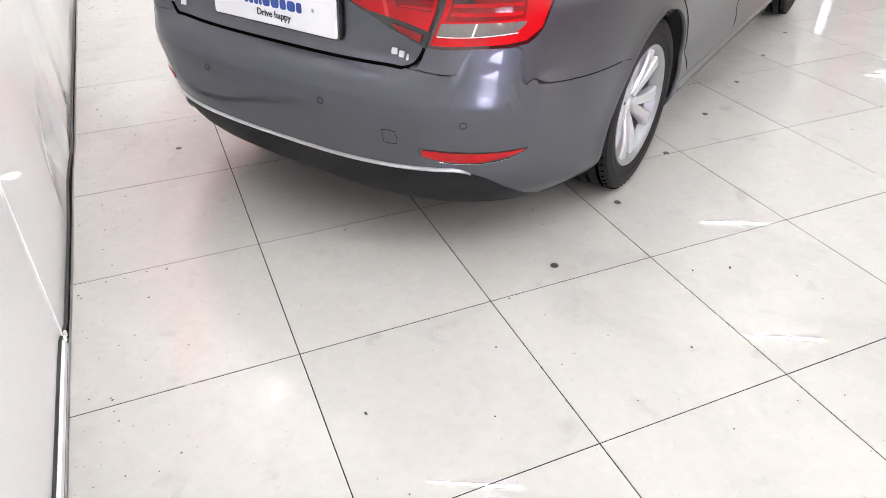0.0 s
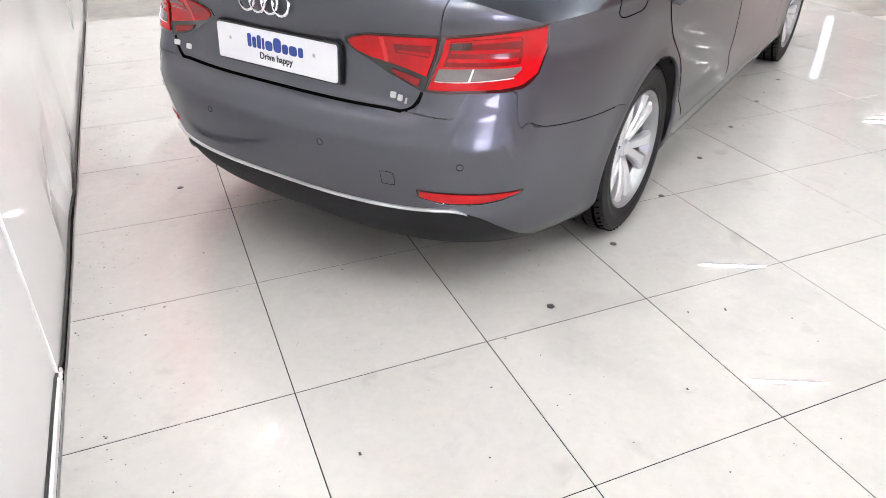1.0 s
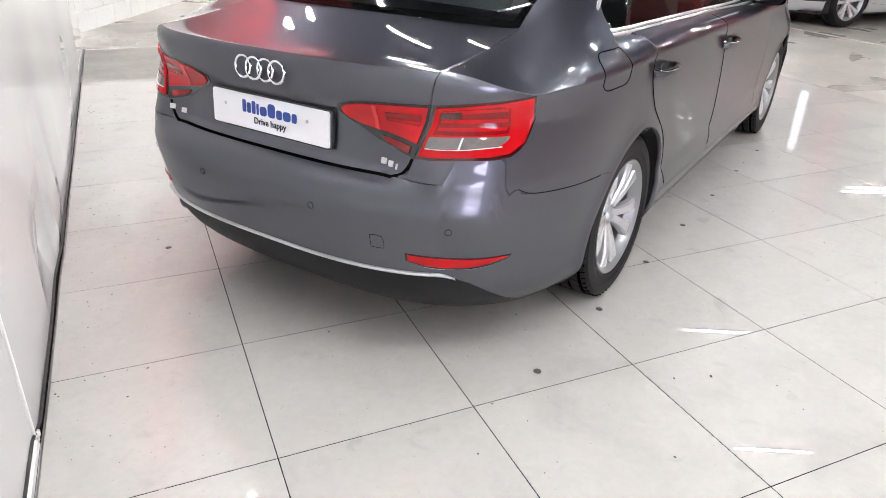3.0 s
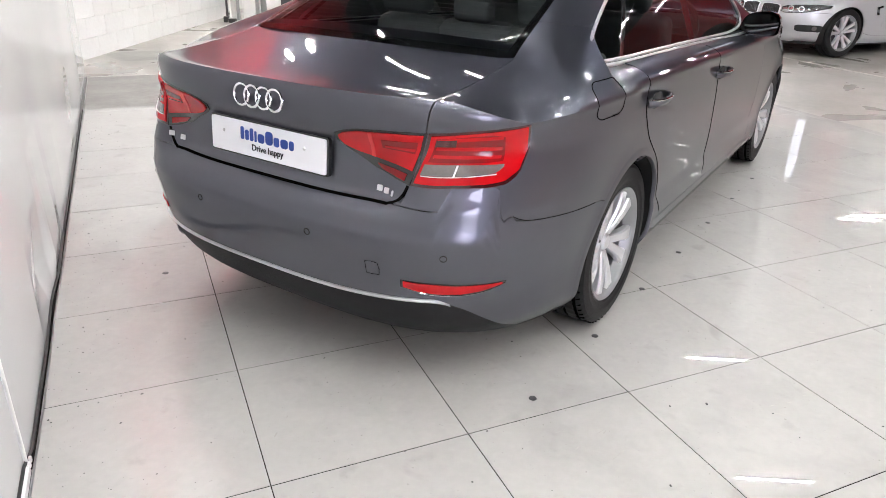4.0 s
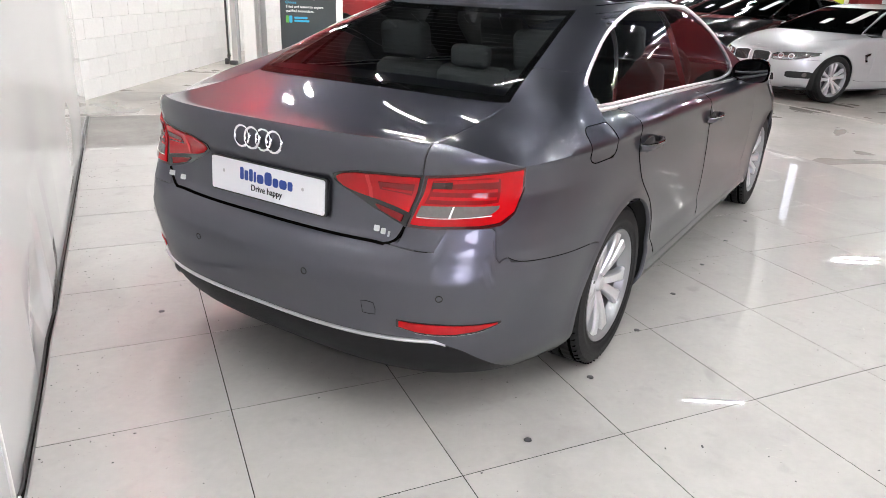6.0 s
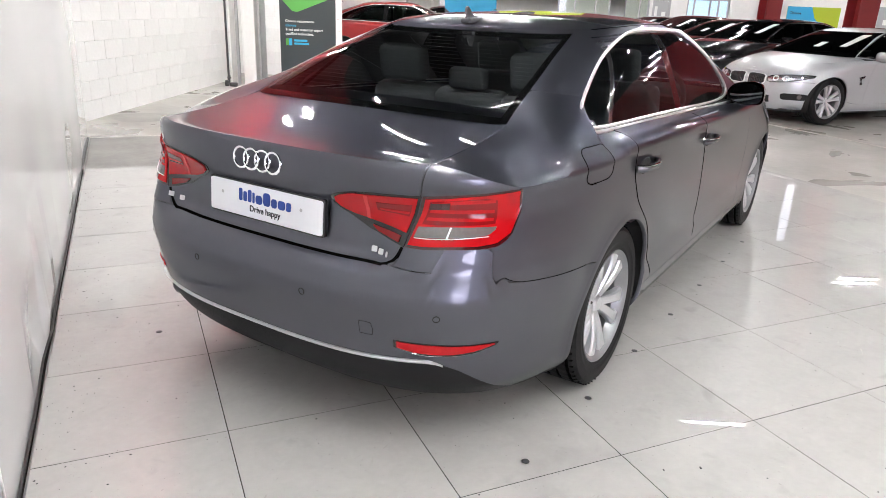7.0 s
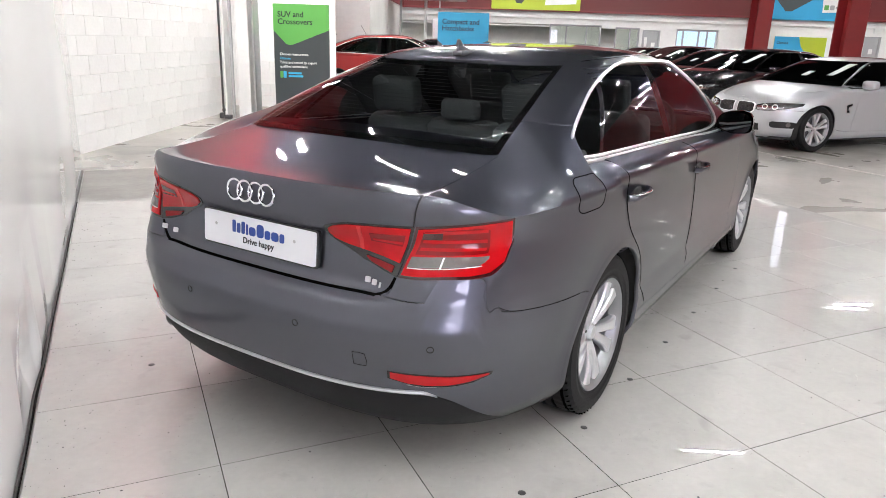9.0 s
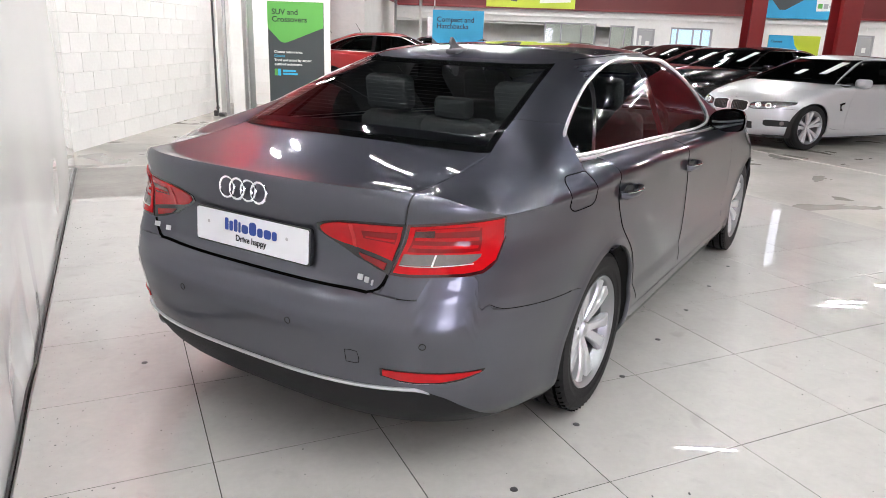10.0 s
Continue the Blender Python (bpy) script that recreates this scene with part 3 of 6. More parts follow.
def car_body(sh, car, paint, fine=1.0, lower=None):
    """The painted panels, the black valance, the sills and the dark inner shell under them."""
    def count(n):
        return max(4, round(n * fine))

    curves = [lambda z: 0.0, lambda z: sh.theta_x(smooth(sh.boot_edge, z), z), lambda z: sh.theta_y(smooth(sh.door_rear, z), z),
              lambda z: sh.theta_y(smooth(sh.door_mid, z), z), lambda z: sh.theta_y(smooth(sh.door_front, z), z), lambda z: 180.0]
    columns = [count(n) for n in (18, 100, 46, 44, 76)]
    names = ["boot_lid", "rear_wing", "rear_door", "front_door", "front_wing"]

    tables = {}

    def table(i, step):
        """theta at even shares of a segment's run along the skin, at the height step * 0.01."""
        if (i, step) not in tables:
            z = step * 0.01
            a, b = curves[i](z), curves[i + 1](z)
            knots = [mix(a, b, j / 60) for j in range(61)]
            for t in (90.0, 100.0):
                if a < t < b:
                    knots += [t + sign * 10 ** (-0.12 * k) * 6 for k in range(30) for sign in (-1, 1) if a < t + sign * 10 ** (-0.12 * k) * 6 < b] + [t]
            knots.sort()
            pts = [sh.at(t, z) for t in knots]
            run = [0.0]
            for p, q in zip(pts, pts[1:]):
                run.append(run[-1] + (q - p).length)
            tables[(i, step)] = [(r / run[-1], t) for r, t in zip(run, knots)]
        return tables[(i, step)]

    def share(tab, f):
        lo, hi = 0, len(tab) - 1
        while hi - lo > 1:
            m = (lo + hi) // 2
            lo, hi = (m, hi) if tab[m][0] <= f else (lo, m)
        (a, p), (b, q) = tab[lo], tab[hi]
        return p if b - a < 1e-9 else mix(p, q, (f - a) / (b - a))

    def column(i, f):
        def theta(z):
            if f <= 0 or f >= 1:
                return curves[i if f <= 0 else i + 1](z)
            n = math.floor(z * 100)
            return mix(share(table(i, n), f), share(table(i, n + 1), f), z * 100 - n)
        return theta

    def line(col, lo, hi, n, mid=None):
        out = []
        m = round(n * 0.7)
        for j in range(n + 1):
            # the row's ends follow the seams, which depend on where the column stands
            th = col(0.6)
            for _ in range(3):
                if mid:
                    z = mix(lo(th), mid(th), j / m) if j <= m else mix(mid(th), hi(th), (j - m) / (n - m))
                else:
                    z = mix(lo(th), hi(th), j / n)
                th = col(z)
            out.append(sh.at(th, z))
        return out

    def seam_z(th):
        y = 0.3
        for _ in range(4):
            y = sh.at(th, smooth(sh.seam, y)).y
        return smooth(sh.seam, y)

    def val_z(th):
        return smooth(sh.valance, th)

    blocks = {}
    for i, name in enumerate(names):
        fs = [j / columns[i] for j in range(columns[i] + 1)]
        cols = [column(i, f) for f in fs]
        hi = {"boot_lid": sh.lip_z, "rear_wing": sh.edge_z}.get(name, sh.top_z)
        mid = sh.edge_z if "door" in name else None
        blocks[name] = [line(c, seam_z, hi, count(30), mid) for c in cols]
        blocks.setdefault("lower", []).extend([line(c, val_z, seam_z, count(24)) for c in (cols if i == 0 else cols[1:])])
        blocks.setdefault("valance", []).extend([line(c, lambda th: 0.163, val_z, count(8)) for c in (cols if i == 0 else cols[1:])])

    def panel(name, grids, mat, label="", keep=None, gap=0.0018):
        bm = bmesh.new()
        for g in grids:
            add_grid(bm, g)
        tidy(bm)
        if keep:
            bmesh.ops.delete(bm, geom=[f for f in bm.faces if not keep(f.calc_center_median())], context="FACES")
        if "door" not in name:
            cut_arches(bm, sh)
        tidy(bm)
        face_out(bm)
        rim_edges(bm, gap)
        return part(name, bm, mat, car, label, sharp=38)

    # decks: rows across the car between the flanks' top edges
    def deck_rows(edge, x_of, n=16):
        return [[sh.deck(mix(lo, hi, i / n), e.y, e.x) for i in range(n + 1)] for e in edge for lo, hi in (x_of(e),)]

    tops = {k: [c[-1] for c in g] for k, g in blocks.items()}
    inner_x = smooth(sh.glass_rear_x, 0) + 0.004
    y_glass = sh.g_rear[0][1] + 0.16

    def boot_x(y):
        return mix(smooth(sh.boot_edge, 1.0), inner_x, min(1.0, max(0.0, (y - 0.15) / 0.42)))

    def boot_row(x, y, n=24):
        return [Vector((mix(-x, x, i / n), y, sh.boot_z(mix(-x, x, i / n), y))) for i in range(n + 1)]

    boot = list(both(blocks["boot_lid"]))
    corner = tops["boot_lid"][-1]
    boot.append([boot_row(e.x, e.y) for e in tops["boot_lid"]] + [boot_row(boot_x(y), y) for y in [mix(corner.y, y_glass, i / 24) for i in range(1, 25)]])
    panel("boot_lid", boot, paint)

    # the wing's upper face: from the crease to the boot lid's seam, up into the rear pillar and on along the waist
    def pane_edge(k):
        return sh.green_x(smooth(sh.glass_rear_x, k), k)

    def window_edge(k):
        return sh.green_y(smooth(sh.pillar_c_y, k), k)

    def on_pillar(t, k):
        return sh.green(t, k), sh.green_normal(t, k)

    inner = []
    foot = sh.green(pane_edge(0.0), 0.0)
    for i in range(21):
        y = mix(corner.y, foot.y, i / 20)
        x = boot_x(y)
        dx, dy = (sh.boot_z(x + 0.005, y) - sh.boot_z(x - 0.005, y)) / 0.01, (sh.boot_z(x, y + 0.005) - sh.boot_z(x, y - 0.005)) / 0.01
        inner.append((mix(corner.y, 0.42, i / 20), Vector((x, y, sh.boot_z(x, y))), Vector((-dx, -dy, 1)).normalized()))
    kb = sh.k_blend
    for i in range(1, 9):
        inner.append((mix(0.42, 0.49, i / 8), *on_pillar(pane_edge(kb * i / 8), kb * i / 8)))
    for i in range(1, 13):
        inner.append((mix(0.49, 0.64, i / 12), *on_pillar(mix(pane_edge(kb), window_edge(kb), i / 12), kb)))
    for i in range(1, 9):
        k = kb * (1 - i / 8)
        inner.append((mix(0.64, 0.77, i / 8), *on_pillar(window_edge(k), k)))
    for i in range(1, 9):
        y = mix(0.77, 1.10, i / 8)
        inner.append((y, sh.green(sh.green_y(y, 0.0), 0.0) + Vector((0.010, 0, -0.003)), Vector((0.75, 0, 0.66))))

    def inner_at(y):
        for (a, p, n), (b, q, o) in zip(inner, inner[1:]):
            if y <= b:
                f = max(0.0, (y - a) / (b - a))
                return mix(p, q, f), mix(n, o, f).normalized()
        return inner[-1][1:]

    def shoulder(j):
        c = tops["rear_wing"][j]
        p, n = inner_at(c.y)
        a, b = tops["rear_wing"][max(0, j - 1)], tops["rear_wing"][min(len(tops["rear_wing"]) - 1, j + 1)]
        side = Vector((b.y - a.y, -(b.x - a.x), 0)).normalized()
        tilt = mix(0.35, 0.96, min(1.0, max(0.0, (c.y - 0.12) / 0.35)))
        nc = (side * tilt + Vector((0, 0, 1)) * math.sqrt(1 - tilt * tilt)).normalized()
        d = p - c
        tc, tp = d - nc * d.dot(nc), d - n * d.dot(n)
        rows = []
        for i in range(15):
            f = i / 14
            if c.y > 0.92:
                z = mix(c.z, p.z, f)
                rows.append(Vector((sh.half_width(c.y, z), c.y, z)) if i < 14 else p)
                continue
            rows.append(c * ((1 + 2 * f) * (1 - f) ** 2) + tc * (f * (1 - f) ** 2) + p * (f * f * (3 - 2 * f)) + tp * (f * f * (f - 1)))
        return rows

    foot_line = [c[0].copy() for c in blocks["rear_wing"]]
    wing = list(both(blocks["rear_wing"])) + list(both(relaxed([shoulder(j) for j in range(len(tops["rear_wing"]))], [j for j, e in enumerate(tops["rear_wing"]) if 0.50 < e.y < 0.63], [j for j, e in enumerate(tops["rear_wing"]) if e.y > 0.92])))
    wing_part = panel("rear_wing", wing, paint)
    for side, sign in (("right", 1), ("left", -1)):
        for name in ("rear_door", "front_door"):
            g = both(blocks[name])[0 if sign > 0 else 1]
            panel(name, [g], paint)
    panel("front_wing", both(blocks["front_wing"]), paint)
    y_screen = sh.g_front[0][1] - 0.42
    panel("bonnet", [deck_rows([e for e in tops["front_wing"] if e.y > y_screen], lambda e: (-e.x + 0.003, e.x - 0.003), 24)], paint)
    low = both(blocks["lower"])
    mid = (sh.axles[0] + sh.axles[1]) / 2
    panel("rear_bumper", low, lower or paint, keep=lambda c: c.y < sh.axles[0])
    panel("side_sill", [low[0]], paint, keep=lambda c: sh.axles[0] < c.y < sh.axles[1])
    panel("side_sill", [low[1]], paint, keep=lambda c: sh.axles[0] < c.y < sh.axles[1])
    panel("front_bumper", low, paint, keep=lambda c: c.y > sh.axles[1])
    panel("valance", both(blocks["valance"]), BLACK_PLASTIC, "textured black plastic lower valance")

    # the dark inside behind the gaps, the floor pan and the wheel wells
    bm = bmesh.new()
    rows = []
    for th in [90 * i / 24 for i in range(24)] + [90 + 10 * i / 60 for i in range(61)] + [100 + 80 * i / 24 for i in range(1, 25)]:
        row = []
        for j in range(13):
            z = mix(0.19, min(sh.top_z(th), sh.edge_z(th)) - 0.03, j / 12)
            p = sh.at(th, z)
            row.append(Vector((max(0.0, p.x - 0.024), mix(p.y, 2.3, 0.014), z)))
        rows.append(row)
    for g in both(rows):
        add_grid(bm, g)
    bmesh.ops.delete(bm, geom=[f for f in bm.faces if abs(f.calc_center_median().x) > 0.45 and any(
        math.hypot(f.calc_center_median().y - yw, f.calc_center_median().z - sh.wheel_r) < sh.arch_r + 0.03 for yw in sh.axles)], context="FACES")
    add_box(bm, (1.5, sh.axles[1] - sh.axles[0] + 1.1, 0.03), at(0, mid, 0.20))
    for yw in sh.axles:
        for s in (-1, 1):
            ring = []
            for x in (0.50, 0.897):
                row = []
                for a in [radians(-25 + 230 * i / 28) for i in range(29)]:
                    y, z = yw + (sh.arch_r + 0.006) * math.cos(a), sh.wheel_r + (sh.arch_r + 0.006) * math.sin(a)
                    row.append(Vector((s * min(x, sh.half_width(y, max(z, 0.16)) - 0.016), y, z)))
                ring.append(row)
            add_grid(bm, ring)
            add_grid(bm, [[Vector((s * 0.50, yw, sh.wheel_r))] * 29, ring[0]])
    part("inner_shell", bm, DARK_INNER, car, "dark inner structure behind the panels")
    # arch lips
    for yw in sh.axles:
        for s in (-1, 1):
            bm = bmesh.new()
            rows = []
            for i in range(61):
                a = radians(-14 + 208 * i / 60)
                row = []
                reach = mix(1.0, 0.35, min(1.0, max(0.0, (math.cos(a) - 0.55) / 0.3)))
                for off, lift in ((0.030, 0.0003), (0.020, 0.0012), (0.006, 0.0022), (-0.002, 0.0016), (-0.006, -0.004), (-0.006, -0.013)):
                    off *= reach if off > 0 else 1.0
                    y, z = yw + (sh.arch_r + off) * math.cos(a), max(0.155, sh.wheel_r + (sh.arch_r + off) * math.sin(a))
                    p = sh.at(sh.theta_y(y, z), z)
                    row.append(Vector((s * (p.x + lift), p.y, p.z)))
                rows.append(row)
            add_grid(bm, rows if s > 0 else [r[::-1] for r in rows])
            part("arch_lip", bm, paint, car)
    return wing_part, foot_line


def car_cabin(sh, car, paint, fine=1.0, trim=None, glass=None, interior=True):
    """Roof, pillars, panes and the trim round the side windows."""
    trim, glass = trim or TRIM_CHROME, glass or CABIN_GLASS

    def count(n):
        return max(3, round(n * fine))

    def by_x(keys):
        return lambda k: sh.green_x(smooth(keys, k), k)

    def by_y(keys, off=0.0):
        return lambda k: sh.green_y(smooth(keys, k) + off, k)

    zero, end = (lambda k: 0.0), (lambda k: 180.0)
    front_x = (lambda k: sh.green_front_x(smooth(sh.screen_x, k), k))
    edges = [zero, by_x(sh.glass_rear_x), by_y(sh.pillar_c_y), by_y(sh.divider_y, -0.018), by_y(sh.divider_y, 0.018), by_y(sh.post_y, -0.045), by_y(sh.post_y, 0.045),
             by_y(sh.pillar_a_y), front_x, end]
    segs = [("rear", 16), ("pillar", 14), ("quarter_glass", 10), ("post", 2), ("rear_glass", 18), ("post", 3), ("front_glass", 18), ("pillar", 10), ("screen", 14)]
    kl, kh, rl, rh = sh.k_low, sh.k_high, sh.kr_low, sh.kr_high
    parts = {}

    def rows(i, k0, k1, n, m):
        a, b = edges[i], edges[i + 1]
        # edges that cross near the top are held apart
        out = []
        for f in range(m + 1):
            col = []
            for j in range(n + 1):
                k = mix(k0, k1, j / n)
                t0, t1 = a(k), max(b(k), a(k) + 1e-3)
                col.append(sh.green(mix(t0, t1, f / m), k))
            out.append(col)
        return out

    def hold(name, g, side=0):
        parts.setdefault((name, side), []).append(g)

    for i, (name, m) in enumerate(segs):
        name = name + str(i) if name == "post" else name
        m = count(m)
        full = name in ("rear", "screen")
        lo, hi = (rl, rh) if full else (kl, kh)
        if name == "pillar":
            r, l = both(rows(i, sh.k_blend if i == 1 else 0.0, 1.0, count(26), m))
            hold("frame", r), hold("frame", l)
            continue
        for k0, k1, n in ((0.0, lo, 2), (hi, 1.0, count(6))):
            r, l = both(rows(i, k0, k1, n, m))
            hold("frame", r), hold("frame", l)
        r, l = both(rows(i, lo, hi, count(18), m))
        if full:
            hold(name, r), hold(name, l)
        else:
            hold(name, r, 1), hold(name, l, -1)
    bm = bmesh.new()
    for g in parts[("frame", 0)]:
        add_grid(bm, g)
    tidy(bm)
    part("cabin_frame", bm, paint, car, sharp=50)
    bm = bmesh.new()
    rr = []
    for i in range(count(60) + 1):
        th = 180 * i / count(60)
        e = sh.green(th, 1.0)
        rise = min(1.0, max(0.0, (e.y - sh.g_rear[-1][1]) / 0.30)) * min(1.0, max(0.0, (sh.g_front[-1][1] - e.y) / 0.35))
        rise = math.sin(rise ** 0.6 * math.pi / 2)
        rr.append([Vector((e.x * s, e.y, e.z + sh.roof_crown * (1 - abs(s) ** 2.4) * rise)) for s in [-1 + 2 * j / 24 for j in range(25)]])
    add_grid(bm, rr)
    tidy(bm)
    part("roof", bm, paint, car, sharp=60)
    names = {"rear": "rear_window", "screen": "windscreen", "quarter_glass": "side_window", "rear_glass": "side_window", "front_glass": "side_window"}
    for (name, side), gs in parts.items():
        if name == "frame":
            continue
        bm = bmesh.new()
        for g in gs:
            add_grid(bm, g)
        tidy(bm)
        if name.startswith("post"):
            part("window_post", bm, BLACK_GLOSS, car, "gloss black window post")
            continue
        bm.normal_update()
        middle = Vector((0, 2.2, 0.9))
        bmesh.ops.reverse_faces(bm, faces=[f for f in bm.faces if f.normal.dot(f.calc_center_median() - middle) < 0])
        part(names[name], bm, glass, car, "tinted glass pane")
    # bright trim round the side windows
    for s in (1, -1):
        pts = []
        a, b = edges[2], edges[7]
        n = 40
        for j in range(n + 1):
            pts.append((mix(a(kl), b(kl), j / n), kl))
        for j in range(1, 16):
            k = mix(kl, kh, j / 16)
            pts.append((b(k), k))
        for j in range(n + 1):
            pts.append((mix(b(kh), a(kh), j / n), kh))
        for j in range(1, 20):
            k = mix(kh, kl, j / 20)
            pts.append((a(k), k))
        path = [sh.green(t, k) + sh.green_normal(t, k) * 0.006 for t, k in pts]
        for turn in range(10):
            path = [path[i] * 0.5 + (path[i - 1] + path[(i + 1) % len(path)]) * 0.25 for i in range(len(path))]
        bm = bmesh.new()
        add_tube(bm, [p if s > 0 else mirrored(p) for p in path], 0.0068, 8, loop=True)
        part("window_trim", bm, trim, car, "bright trim round the side windows")
    # black border and heater lines of the rear window
    bm = bmesh.new()
    e1 = edges[1]
    for a, b, k0, k1 in ((0.0, 1.0, rl, rl + 0.07), (0.0, 1.0, rh - 0.05, rh), (0.90, 1.0, rl, rh)):
        g = []
        for i in range(17):
            f = mix(a, b, i / 16)
            g.append([sh.green(e1(k) * f, k) - sh.green_normal(e1(k) * f, k) * 0.002 for k in [mix(k0, k1, j / 10) for j in range(11)]])
        for q in both(g):
            add_grid(bm, q)
    part("window_border", bm, BLACK_GLOSS, car, "black ceramic border of the rear window")
    if not interior:
        return
    bm = bmesh.new()
    add_box(bm, (1.30, 0.62, 0.04), at(0, 0.98, 0.985), 0.015)
    part("parcel_shelf", bm, SEAT_CLOTH, car, "dark parcel shelf under the rear window")
    bm = bmesh.new()
    add_box(bm, (1.36, 1.9, 0.06), at(0, 2.25, 0.42), 0.02)
    part("cabin_floor", bm, SEAT_CLOTH, car)
    for y, xs, w in ((1.42, (-0.36, 0.0, 0.36), 0.40), (2.35, (-0.36, 0.36), 0.50)):
        for x in xs:
            bm = bmesh.new()
            add_box(bm, (w * 0.95, 0.13, 0.56), at(x, y - 0.02, 0.80) @ Matrix.Rotation(radians(14), 4, "X"), 0.05, 3)
            if y > 2 or x:
                add_box(bm, (0.26, 0.09, 0.17), at(x, y - 0.12, 1.17) @ Matrix.Rotation(radians(10), 4, "X"), 0.035, 3)
            else:
                add_box(bm, (0.20, 0.07, 0.10), at(x, y - 0.11, 1.12), 0.03, 3)
            add_box(bm, (w * 0.95, 0.52, 0.14), at(x, y + 0.25, 0.55), 0.04, 2)
            part("seat", bm, SEAT_CLOTH, car, "dark upholstered seat with headrest")
    bm = bmesh.new()
    add_box(bm, (1.40, 0.5, 0.20), at(0, 3.22, 0.90), 0.06, 3)
    part("dashboard", bm, SEAT_CLOTH, car)
    bm = bmesh.new()
    ring = [Vector((0.37 + 0.185 * math.cos(a), 2.93 + 0.05 * math.sin(a), 0.94 + 0.18 * math.sin(a))) for a in [2 * math.pi * i / 28 for i in range(28)]]
    add_tube(bm, ring, 0.016, 8, loop=True)
    add_box(bm, (0.34, 0.03, 0.05), at(0.37, 2.94, 0.94), 0.01)
    part("steering_wheel", bm, SEAT_CLOTH, car)
    bm = bmesh.new()
    g = []
    top = max(z for _, z in sh.g_top)
    for i in range(11):
        y = mix(sh.g_rear[-1][1] + 0.2, sh.g_front[-1][1] - 0.1, i / 10)
        g.append([Vector((0.48 * s, y, top - 0.055 + 0.02 * (1 - s * s))) for s in (-1, -0.5, 0, 0.5, 1)])
    add_grid(bm, g)
    part("headlining", bm, SEAT_CLOTH, car)


